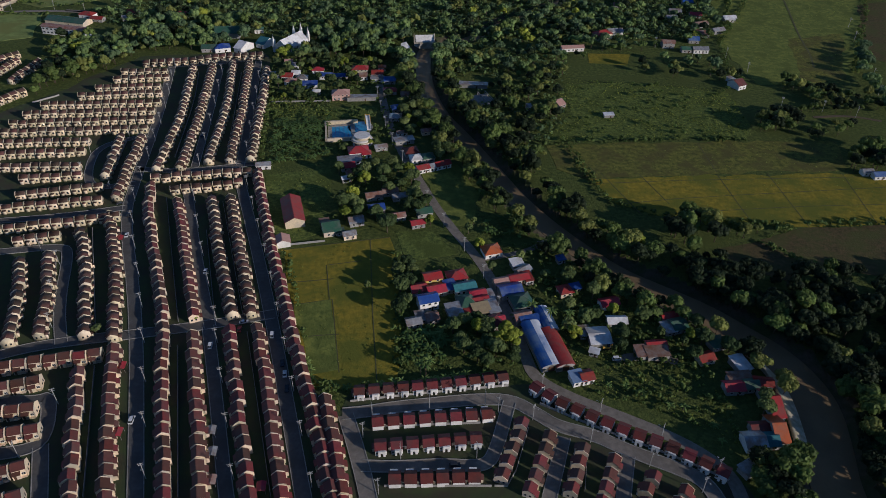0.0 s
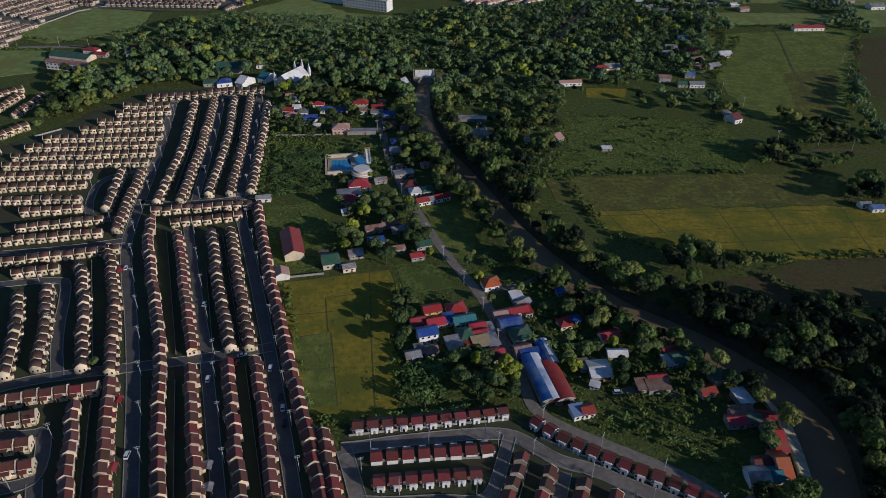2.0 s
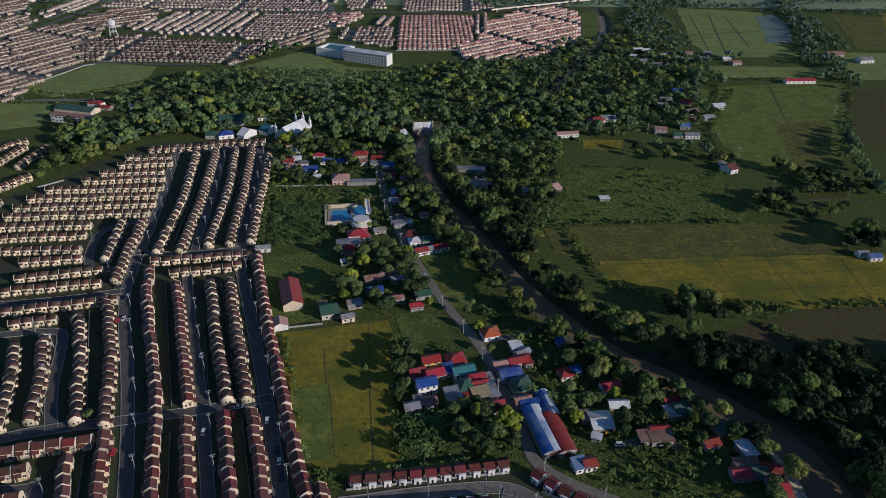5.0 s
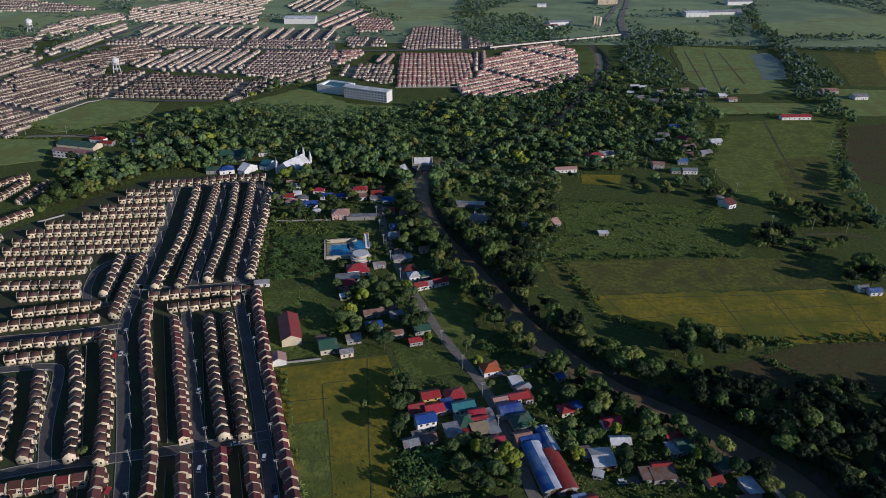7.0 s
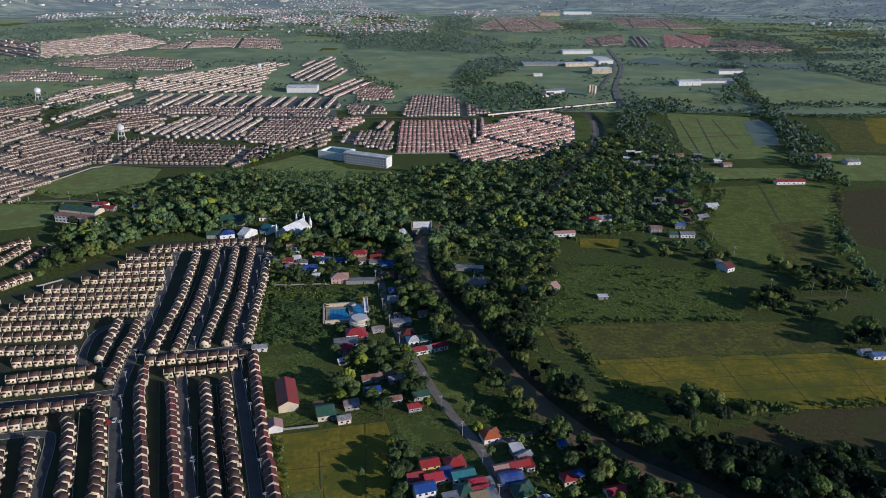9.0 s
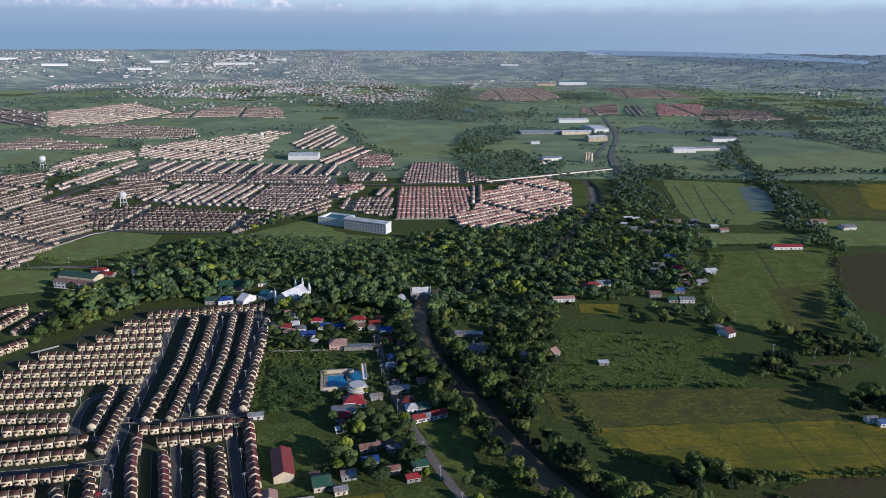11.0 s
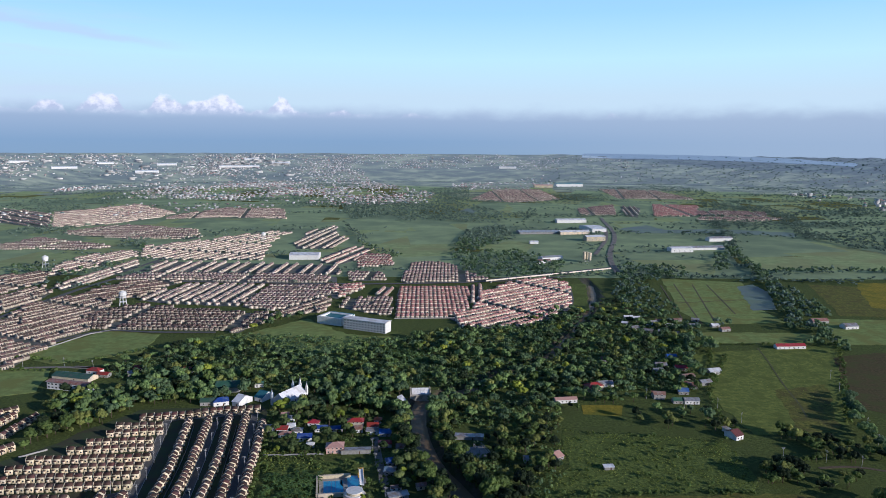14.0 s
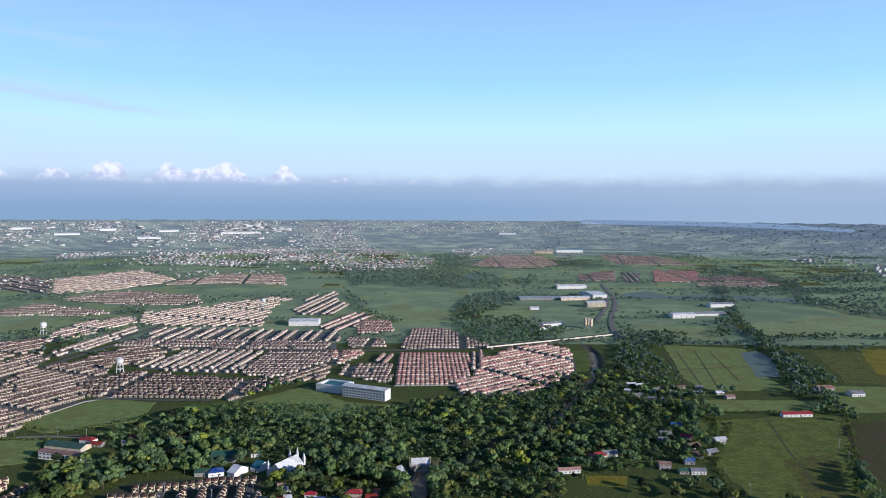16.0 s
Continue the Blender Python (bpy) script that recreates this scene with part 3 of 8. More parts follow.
everything = Mesh()
for k, piece in enumerate((body, roof, fire, porch, eaves)):
    everything.add(piece.v, piece.f, 1 if k in (1, 4) else 0)
everything.box(0.65, -3.04, 0.95, 1.95, -2.98, 2.1, 2)
everything.box(-1.95, -4.55, 0.25, -0.9, -4.48, 2.1, 2)
everything.box(-1.7, 2.86, 1.2, -0.6, 2.96, 2.4, 2).box(0.4, 2.9, 0, 2.3, 4.1, 2.3).prism([(2.9, 2.3), (4.4, 2.2), (4.4, 2.32), (2.9, 2.75)], 0.3, 2.4, 1)
for side_ in (-1.1, 1.3):
    everything.box(2.76, side_ - 0.45, 1.3, 2.82, side_ + 0.45, 2.4, 2).box(-2.56, side_ - 0.45, 1.3, -2.48, side_ + 0.45, 2.4, 2)
UNIT = template(everything)
far_unit = Mesh().box(-2.9, -2.7, 0, 2.9, 2.6, 3.2).prism([(-3.15, 3.05), (3.05, 3.05), (0.2, 4.6)], -2.95, 2.95, 1)
far_unit.prism([(-3.0, 0), (2.9, 0), (2.9, 3.3), (0.2, 4.9), (-3.0, 3.3)], 2.96, 3.16)
for x0, z0, x1, z1 in ((-2.0, 0.1, -0.8, 2.2), (0.6, 0.9, 1.9, 2.1)):   # door and window
    far_unit.add([(x0, -2.74, z0), (x1, -2.74, z0), (x1, -2.74, z1), (x0, -2.74, z1)], [(0, 1, 2, 3)], 2)
FAR_UNIT = template(far_unit)

END_WINDOW = Mesh().box(-0.05, -0.5, 0, 0.05, 0.5, 1.1).data("window", GLASS_DARK)
PROTOS = [row_house(ROOF_BROWN, "dark brown"), row_house(ROOF_MAROON, "dark maroon")]
used = [False, False]
rest_of_estate = Batch()
FOOT = []          # places that trees keep clear of: x, y, radius
house_dice = random.Random(3)


def row(points, near=False, flip=False, maroon=0.3, pitch=PITCH, fill=1.0, deep=0.82, low=1.0):
    """A terrace along a line: houses of their own where the camera passes near, else joined."""
    for x, y, heading in along(points, pitch):
        turn = heading + (math.pi if flip else 0) + house_dice.uniform(-0.012, 0.012)
        FOOT.append((x, y, 7.0))
        step_back = house_dice.choice((-0.55, 0.0, 0.0, 0.4))
        x, y = x - math.sin(heading) * step_back, y + math.cos(heading) * step_back
        high = house_dice.uniform(0.93, 1.08)
        last = (x, y, turn)
        if near:
            k = int(house_dice.random() < maroon)
            m = pose(x, y, 0.02, 0, 0, math.degrees(turn))
            if not used[k]:
                used[k] = True
                h = PROTOS[k]
                h.matrix_basis = m
            else:
                h = copy_thing(PROTOS[k], m)
            h.scale = (pitch * fill / PITCH, deep, high * low)
        else:
            rest_of_estate.add(UNIT, x, y, 0.02, turn, pitch * fill / PITCH, deep, high * low)
    if near:   # the end gable has two small windows
        for side_ in (-1.1, 1.3):
            w = part("window", END_WINDOW, GLASS_DARK, h)
            w.matrix_basis = pose(-2.52 if flip else 2.8, side_, 1.2, 0, 0, 0)


# columns that run away from the camera, by the lower streets
row(pairs(-158.5, 218.6, -134.4, 151.7, -129.7, 136.3), True)
row(pairs(-148.6, 232.9, -134.8, 190.6, -117.0, 138.6), True, True, 0.1)
row(pairs(-128.9, 240.6, -113.0, 190.9, -95.3, 138.8), True, False, 0.5)
row(pairs(-115.9, 241.6, -98.9, 191.1, -82.5, 139.0), True, True, 0.2)
row(pairs(-99.9, 246.4, -83.5, 197.3, -65.5, 143.5), True, False, 0.6)
row(pairs(-86.9, 248.2, -73.1, 203.6, -54.8, 143.6), True, True, 0.4)
row(pairs(-117.7, 391.7, -94.9, 317.9, -77.8, 267.7, -62.0, 221.8, -49.3, 186.0, -35.2, 141.7), True, False, 0.95)
row(pairs(-49.1, 203.9, -41.9, 177.8, -33.1, 143.9), True, True, 0.6)
# between the cross streets
row(pairs(-179.2, 375.1, -172.0, 347.8, -150.6, 296.3, -128.5, 242.5), True, False, 0.4)
row(pairs(-157.4, 356.1, -138.6, 306.6, -117.2, 250.5), True, True, 0.3)
row(pairs(-138.1, 359.0, -118.6, 301.9, -99.7, 252.8), False)
row(pairs(-127.4, 360.5, -110.9, 312.3, -91.2, 254.5), False, True)
row(pairs(-201.8, 324.6, -185.1, 290.9, -164.1, 238.2), False)
row(pairs(-192.6, 340.8, -171.2, 296.0, -152.0, 240.2), False, True)
row(pairs(-210.1, 302.2, -198.2, 276.7, -185.1, 236.0), False, True)
row(pairs(-222.3, 297.0, -210.7, 272.0, -197.2, 233.9), False)
row(pairs(-241.9, 289.9, -214.5, 231.9), False)
# the upper columns
row(pairs(-208.1, 563.3, -190.5, 471.7, -182.4, 393.1), False)
row(pairs(-193.4, 566.2, -177.6, 472.0, -168.6, 394.9), False, True)
row(pairs(-178.0, 574.1, -162.1, 491.7, -152.0, 399.6), False)
row(pairs(-165.1, 575.7, -148.9, 482.2, -139.0, 402.9), False, True)
row(pairs(-147.2, 560.2, -138.2, 502.4, -125.6, 404.6), False)
row(pairs(-221.4, 437.3, -210.5, 379.9), False)
row(pairs(-207.2, 437.6, -196.2, 360.4), False, True)
# rows across the view, upper left
row(pairs(-251.8, 568.3, -212.2, 574.4, -191.0, 584.0, -156.0, 588.9))
for terrace in (pairs(-262.4, 548.6, -224.1, 552.0), pairs(-263.1, 533.6, -221.9, 539.3), pairs(-270.7, 516.9, -218.9, 521.5),
                pairs(-277.6, 501.9, -215.9, 509.8), pairs(-297.7, 484.4, -212.5, 491.4), pairs(-303.6, 469.0, -210.5, 477.8),
                pairs(-306.0, 454.3, -208.3, 463.9), pairs(-305.3, 440.4, -205.2, 448.8), pairs(-319.4, 423.6, -236.8, 430.3),
                pairs(-310.5, 407.4, -234.0, 416.0), pairs(-305.7, 391.9, -229.6, 396.5), pairs(-262.5, 378.8, -226.0, 385.1),
                pairs(-255.5, 359.8, -209.1, 371.8), pairs(-268.7, 342.9, -199.5, 357.8), pairs(-263.4, 321.2, -187.2, 338.5),
                pairs(-234.4, 313.2, -209.2, 320.1), pairs(-182.2, 381.9, -121.6, 391.6), pairs(-165.7, 367.4, -126.4, 377.6)):
    row(terrace, flip=True, deep=0.7)
for terrace in (pairs(-206.5, 217.2, -150.3, 229.2), pairs(-195.0, 205.0, -169.3, 213.1), pairs(-190.8, 192.8, -167.4, 196.7),
                pairs(-183.9, 180.1, -161.9, 185.9), pairs(-174.1, 161.9, -157.9, 168.4), pairs(-169.1, 148.9, -151.0, 156.6)):
    row(terrace, True)
for terrace in (pairs(-343.1, 527.0, -338.3, 572.1), pairs(-363.5, 528.7, -357.8, 571.5), pairs(-340.7, 477.5, -321.4, 511.3), pairs(-389.1, 551.1, -362.9, 586.8), pairs(-329.2, 441.6, -321.3, 463.9)):
    row(terrace)
rest_of_estate.link("terraced_houses", [WALL_MIXED, ROOF_MIXED, GLASS_DARK], "rows of small cream terraced houses with brown metal roofs", "houses")


# ---- detached bungalows round the loop ----
def bungalow():
    h = thing("bungalow", 0, 0, 0, 0, "small detached bungalow with white arched front and maroon roof", "house", "bungalows round the loop")
    part("wall", Mesh().box(-2.2, -2.6, 0, 2.2, 3.0, 2.9).prism([(-2.6, 2.9), (3.0, 2.9), (0.1, 4.1)], -2.2, 2.2), WALL_WHITE, h)
    part("roof", Mesh().prism([(-2.75, 2.82), (-2.75, 2.96), (0.1, 4.5), (3.4, 2.9), (3.4, 2.76), (0.1, 4.36)], -2.4, 2.4).box(-2.4, 0.0, 4.46, 2.4, 0.2, 4.58), ROOF_MAROON, h, "maroon sheet-metal gable roof")
    side = part("side_wing", Mesh().box(-3.3, -0.6, 0, -2.2, 1.7, 2.2), WALL_CREAM, h)
    part("roof", Mesh().prism([(-3.5, 2.15), (-2.4, 2.6), (-2.4, 2.46), (-3.5, 2.01)], -0.9, 1.9, 0, "y"), ROOF_BROWN, side, "lean-to dark roof")
    n = 9
    arch = [(0.4 + 0.5 * math.cos(math.pi * k / n), 1.4 + 0.5 * math.sin(math.pi * k / n)) for k in range(n + 1)]
    portal = Mesh().prism([(1.85, 0), (1.85, 3.0), (-1.0, 3.0), (-1.0, 0), (-0.1, 0)] + arch[::-1] + [(0.9, 0)], -3.4, -3.2, 0, "y").box(-1.0, -3.2, 2.75, 1.85, -2.6, 3.0).box(1.7, -3.2, 0, 1.85, -2.6, 2.75)
    part("porch_arch", portal, WALL_WHITE, h, "white arched porch front")
    part("door", Mesh().box(-0.3, -2.66, 0.1, 0.6, -2.58, 2.15), DOOR_BROWN, h, "brown door")
    w = part("window", Mesh().box(-2.0, -2.64, 0.9, -1.2, -2.57, 2.0), GLASS_DARK, h)
    part("window_frame", Mesh().box(-2.1, -2.68, 2.0, -1.1, -2.57, 2.1).box(-2.1, -2.7, 0.8, -1.1, -2.57, 0.9).box(-1.63, -2.66, 0.9, -1.57, -2.57, 2.0), WALL_WHITE, w)
    return h


proto_bungalow, first_bungalow = bungalow(), True


def bungalows(points, step, face):
    """Detached houses along a line, fronts facing the given direction in degrees."""
    global first_bungalow
    for x, y, heading in along(points, step):
        FOOT.append((x, y, 5.0))
        m = pose(x, y, 0.04, 0, 0, face(math.degrees(heading)) + house_dice.uniform(-2, 2))
        if first_bungalow:
            proto_bungalow.matrix_basis, first_bungalow = m, False
        else:
            copy_thing(proto_bungalow, m)


bungalows(pairs(-37.9, 207.4, -3.7, 211.7, 32.3, 217.8), 6.2, lambda a: a)
bungalows(pairs(-29, 191.6, 20.4, 196.7), 6.4, lambda a: a + 180)
bungalows(pairs(-26.8, 179, 17.1, 183.7), 6.3, lambda a: a)
bungalows(pairs(-20.2, 164.8, 14.7, 166.2), 6.0, lambda a: a + 180)
bungalows(pairs(-17.8, 146.9, 13.5, 148.4), 6.4, lambda a: a)
row(pairs(34.0, 194.4, 23.0, 164.9), True, False, 0.7, 6.6, 0.84, 0.78, 0.8)
row(pairs(43.9, 188.1, 32.4, 156.7), True, True, 0.7, 6.6, 0.84, 0.78, 0.8)
row(pairs(57.1, 182.1, 46.6, 154.5), True, False, 0.7, 6.6, 0.84, 0.78, 0.8)
row(pairs(68.0, 176.3, 57.8, 152.3), True, True, 0.7, 6.6, 0.84, 0.78, 0.8)
row(pairs(81.7, 169.2, 72.2, 150.2), True, False, 0.7, 6.6, 0.84, 0.78, 0.8)
row(pairs(92.0, 162.8, 83.8, 148.1), True, True, 0.7, 6.6, 0.84, 0.78, 0.8)
bungalows(pairs(38.3, 212.9, 49.7, 202.9, 64.4, 193.8, 75.2, 187.8, 90.5, 180.2, 100.9, 173.7, 108.4, 168.4), 6.6, lambda a: a)


# ---- village houses ----
def roof_slabs(kind, w, d, h, rise, over=0.5, t=0.14):
    """A roof w by d over walls h high: gable (ridge along x), hip, or shed, with real thickness."""
    m = Mesh()
    a, b = w / 2 + over, d / 2 + over
    drop = rise * over / (d / 2)
    if kind == "gable":
        m.prism([(-b, h - drop), (-b, h - drop + t), (0, h + rise + t), (b, h - drop + t), (b, h - drop), (0, h + rise)], -a, a)
        m.box(-a, -0.15, h + rise + t - 0.04, a, 0.15, h + rise + t + 0.06)
    elif kind == "hip":
        r = max(a - b, a * 0.12)
        low, high = h - drop, h + rise
        v = [(-a, -b, low), (a, -b, low), (a, b, low), (-a, b, low), (-r, 0, high), (r, 0, high)]
        v += [(x, y, z + t) for x, y, z in v]
        m.add(v, [(6, 7, 11, 10), (7, 8, 11), (8, 9, 10, 11), (9, 6, 10), (0, 4, 5, 1), (1, 5, 2), (2, 5, 4, 3), (3, 4, 0), (0, 1, 7, 6), (1, 2, 8, 7), (2, 3, 9, 8), (3, 0, 6, 9)])
        for x0, y0 in ((-a, -b), (a, -b), (a, b), (-a, b)):
            m.tube((x0, y0, low + t), (math.copysign(r, x0), 0, high + t), 0.1, 0.1, 0, 4)
    else:
        m.prism([(-b, h), (-b, h + t), (b, h + rise + t), (b, h + rise)], -a, a)
    return m


def house(x, y, w, d, h, turn, roof, wall, kind="gable", label="", rise=None, windows=2, name="house", category="house", base=0.0):
    """A dwelling or shed: walls up to the roof, roof slabs, a door and windows on the two long sides."""
    rise = rise if rise is not None else d * 0.24
    if len(label.split()) < 4:
        label += " among the fields"
    ob = thing(name, x, y, base, turn, label, category)
    FOOT.append((x, y, max(w, d) * 0.5 + 1.5))
    body = Mesh().box(-w / 2, -d / 2, 0, w / 2, d / 2, h)
    if kind == "gable":
        body.prism([(-d / 2, h), (d / 2, h), (0, h + rise * 0.96)], -w / 2, w / 2)
    elif kind == "shed":
        body.prism([(-d / 2, h), (d / 2, h), (d / 2, h + rise * 0.96)], -w / 2, w / 2)
    part("wall", body, wall, ob)
    part("roof", roof_slabs(kind, w, d, h, rise), roof, ob)
    storeys = 2 if h > 4.6 else 1
    glass = Mesh().box(-0.6, -0.06, 0, 0.6, 0.05, 1.15)
    trim = Mesh().box(-0.7, -0.1, 1.15, 0.7, 0.05, 1.25).box(-0.72, -0.14, -0.1, 0.72, 0.05, 0.0).box(-0.7, -0.09, 0, -0.6, 0.05, 1.15).box(0.6, -0.09, 0, 0.7, 0.05, 1.15)
    gd, td = (glass.data("window", GLASS_DARK), trim.data("window_frame", WALL_WHITE)) if windows else (None, None)
    for level_ in range(storeys):
        for k in range(windows):
            win = part("window", gd, GLASS_DARK, ob)
            win.location = (-w / 2 + w * (k + 0.6) / (windows + 0.2), -d / 2, 1.0 + 2.7 * level_)
            part("window_frame", td, WALL_WHITE, win)
    if windows:
        side = part("window", gd, GLASS_DARK, ob)
        side.location, side.rotation_euler = (w / 2, 0, 1.0 + 2.7 * (storeys - 1)), (0, 0, radians(90))
    part("door", Mesh().box(w * 0.1, -d / 2 - 0.06, 0, w * 0.1 + 0.95, -d / 2 + 0.05, 2.1), DOOR_BROWN, ob, "brown door")
    return ob


V = 17.0   # the lane's cross direction
house(-5.3, 284.2, 9, 6.5, 5.2, V, ROOF_RED, material("yellow_paint", (0.62, 0.44, 0.10), (0.5, 0.35, 0.09), 1.0), "gable", "two-storey yellow house with a bright red roof")
house(7.1, 287.6, 9.5, 8, 3.2, V, ROOF_RED, WALL_GREY, "hip", "house with a low red hipped roof")
house(-12.0, 277.1, 7.5, 7, 3.0, V, ROOF_RED, WALL_GREY, "gable", "small block house with a faded red roof")
house(-3.2, 276.4, 9, 7, 3.2, V, ROOF_RED, WALL_GREY, "gable", "block house with a bright red roof")
house(11.0, 278.4, 11, 6.5, 3.4, V, ROOF_TEAL, WALL_WHITE, "gable", "white house with a teal metal roof", windows=4)
house(3.6, 279.2, 5.5, 7, 3.0, V, ROOF_BLUE, WALL_GREY, "shed", "dark blue lean-to beside a teal-roofed house", 0.8)
house(-7.2, 266.0, 9.5, 7, 5.6, V, ROOF_BLUE, WALL_WHITE, "gable", "two-storey white house with a blue roof", windows=3)
house(11.9, 267.0, 8.5, 10, 3.2, V, ROOF_GREEN, WALL_GREY, "hip", "house with an olive green hipped roof")
house(17.4, 273.2, 8, 5, 3.4, V, ROOF_RED, WALL_GREY, "gable", "row shop with a red metal roof")
house(18.3, 268.0, 8.5, 5.5, 3.2, V, ROOF_RED, WALL_GREY, "gable", "lower house with a crimson roof")
house(23.2, 272.4, 4, 6, 3.0, V, ROOF_IRON, WALL_GREY, "shed", "small shed of bare galvanised iron", 0.6)
house(18.9, 261.2, 8, 7, 3.2, V, material("tan_sheet_roof", (0.42, 0.33, 0.18), (0.33, 0.26, 0.15), 0.6, 0.6), WALL_GREY, "shed", "shop with patched tan roof sheets", 0.9)
house(24.5, 263.0, 5, 9, 3.2, V, ROOF_IRON, WALL_GREY, "shed", "narrow shed with streaked grey roof sheets", 0.7)
house(5.8, 260.2, 7, 9, 3.0, V, ROOF_IRON, WALL_GREY, "shed", "shed with pale weathered iron roof", 0.8)
house(12.0, 259.0, 5, 3.5, 2.8, V, ROOF_RED, WALL_GREY, "shed", "small red-roofed kitchen annex", 0.5)
house(23.4, 252.3, 10.5, 8, 3.2, V, ROOF_MAROON, WALL_GREY, "hip", "low house with a dark maroon hipped roof")
house(27.8, 254.8, 3.5, 3.0, 3.4, V, ROOF_RED, WALL_GREY, "gable", "small red dormer-roofed porch house")
house(-13.6, 252.5, 7, 5.5, 2.8, V, ROOF_IRON, WALL_GREY, "gable", "small hut with rusty iron sheets")
house(-10.5, 255.8, 4, 6.5, 2.8, V, ROOF_IRON, WALL_GREY, "shed", "narrow iron-roofed hut", 0.6)
house(-5.1, 255.9, 6, 6, 2.8, V, ROOF_RUST, WALL_GREY, "gable", "hut with a dark rusty roof")
house(26.2, 310.1, 9.5, 8.5, 3.3, V, ROOF_ORANGE, WALL_WHITE, "hip", "bungalow with a bright orange hipped roof")
house(39.0, 298.7, 6, 6, 3.0, V, ROOF_WHITE, WALL_GREY, "shed", "shed with a pale sheet roof", 0.7)
house(41.8, 292.9, 8, 5, 3.0, V + 20, ROOF_IRON, WALL_GREY, "gable", "workshop with patched grey iron roof")
house(30.1, 283.3, 8, 5, 3.2, V, ROOF_PINK, WALL_GREY, "gable", "house with a faded red roof")
house(38.9, 286.2, 10, 5.5, 3.4, V, ROOF_RED, WALL_CREAM, "gable", "cream house with a long red roof", windows=3)
house(43.6, 286.8, 4, 7, 3.0, V, ROOF_RED, WALL_GREY, "shed", "red-roofed annex", 0.7)
house(33.9, 276.1, 11, 8, 3.6, V, ROOF_BLUE, WALL_GREY, "gable", "large shed with a deep blue roof")
house(38.8, 267.5, 10, 10, 3.6, V, ROOF_GREEN, WALL_GREY, "hip", "house with a broad green hipped roof")
house(38.5, 256.6, 8, 7, 3.0, V, ROOF_RUST, WALL_GREY, "gable", "open shed with rusted brown roof")
house(61.5, 277.0, 6.5, 6.5, 3.0, V, ROOF_RED, WALL_CREAM, "hip", "small cottage with a red hipped roof")
house(67.1, 279.7, 5, 4, 2.6, V, ROOF_BLUE, WALL_GREY, "shed", "tiny hut with a pale blue roof", 0.5)
house(81.9, 267.7, 9, 6, 3.0, V, ROOF_RED, WALL_WHITE, "gable", "white bungalow with a weathered red roof")
house(83.3, 254.5, 9, 5.5, 3.0, V - 15, ROOF_WHITE, WALL_GREY, "gable", "shed with a pale grey sheet roof")
house(109.1, 257.7, 8, 5, 2.8, V, ROOF_RED, WALL_GREY, "gable", "small house with a dull red roof among trees")
house(72.7, 243.0, 9.5, 11, 3.4, 6, ROOF_WHITE, WALL_GREY, "gable", "open warehouse with a weathered white sheet roof", 1.2, windows=0, name="warehouse", category="warehouse")
house(66.6, 246.6, 4.5, 6, 2.8, 6, ROOF_IRON, WALL_GREY, "shed", "iron lean-to beside a warehouse", 0.6)
house(69.2, 233.5, 4, 3, 2.6, -20, ROOF_WHITE, WALL_GREY, "shed", "little pale-roofed pump hut", 0.4)
house(98.2, 238.1, 9, 5, 3.0, V - 10, ROOF_RED, WALL_GREY, "gable", "farm house with a red roof")
house(91.5, 233.6, 7, 6.5, 2.8, V - 10, ROOF_RUST, WALL_GREY, "shed", "open shed with worn reddish sheets", 0.7)
house(97.6, 233.3, 10, 6, 2.8, V - 10, ROOF_RUST, WALL_GREY, "shed", "open cart shed with rusted iron roof", 0.8)
house(58.9, 217.1, 5.5, 6, 3.0, V, material("pale_blue_roof", (0.2, 0.28, 0.42), (0.16, 0.22, 0.34), 0.6, 0.5), WALL_WHITE, "shed", "small house half roofed in pale blue", 0.9)
house(63.0, 218.1, 5.5, 6, 3.0, V, ROOF_RED, WALL_WHITE, "gable", "small white house with a bright red roof")
house(111.7, 252.1, 7, 8, 3.0, V, ROOF_GREEN, WALL_GREY, "gable", "house with a dark green roof among trees")
house(106.8, 249.7, 5, 7, 2.8, V, ROOF_IRON, WALL_GREY, "shed", "grey iron lean-to", 0.6)
house(126.6, 239.6, 7, 6, 3.0, V, ROOF_GREEN, WALL_GREY, "shed", "riverside hut with green roof", 0.8)
house(118.7, 230.4, 7, 5.5, 3.0, V, ROOF_RED, WALL_CREAM, "gable", "riverside cottage with a red roof")
house(133.1, 226.4, 6, 9, 3.2, V, ROOF_WHITE, WALL_GREY, "shed", "riverside shed with a clean white roof", 0.5)
house(129.9, 218.1, 10, 5, 3.0, V - 10, ROOF_RUST, WALL_GREY, "shed", "patched riverside shed", 0.6)
house(125.7, 212.8, 8, 6, 3.0, 5, ROOF_RED, WALL_GREY, "gable", "riverside house with a crimson roof")
house(133.5, 214.2, 6, 6, 3.0, 5, ROOF_GREEN, WALL_GREY, "gable", "riverside house with a green roof")
house(139.3, 215.6, 8, 5, 3.0, -8, ROOF_RED, WALL_GREY, "gable", "riverside house with a red roof")
house(138.3, 203.4, 5, 16, 3.0, 6, ROOF_RED, WALL_GREY, "gable", "long riverside stable with a red roof", windows=0)
house(135.5, 189.7, 5, 14, 3.0, 4, ROOF_ORANGE, WALL_GREY, "gable", "long riverside stable with an orange-red roof", windows=0)
house(128.8, 190.7, 7, 5, 3.0, 5, ROOF_MAROON, WALL_GREY, "gable", "riverside house with a maroon roof")
house(124.2, 183.8, 8, 8, 3.4, 5, ROOF_IRON, WALL_WHITE, "gable", "white riverside house with iron roof")
house(130.4, 184.5, 7, 7, 3.0, 5, ROOF_TEAL, WALL_GREY, "gable", "riverside house with a dull teal roof")
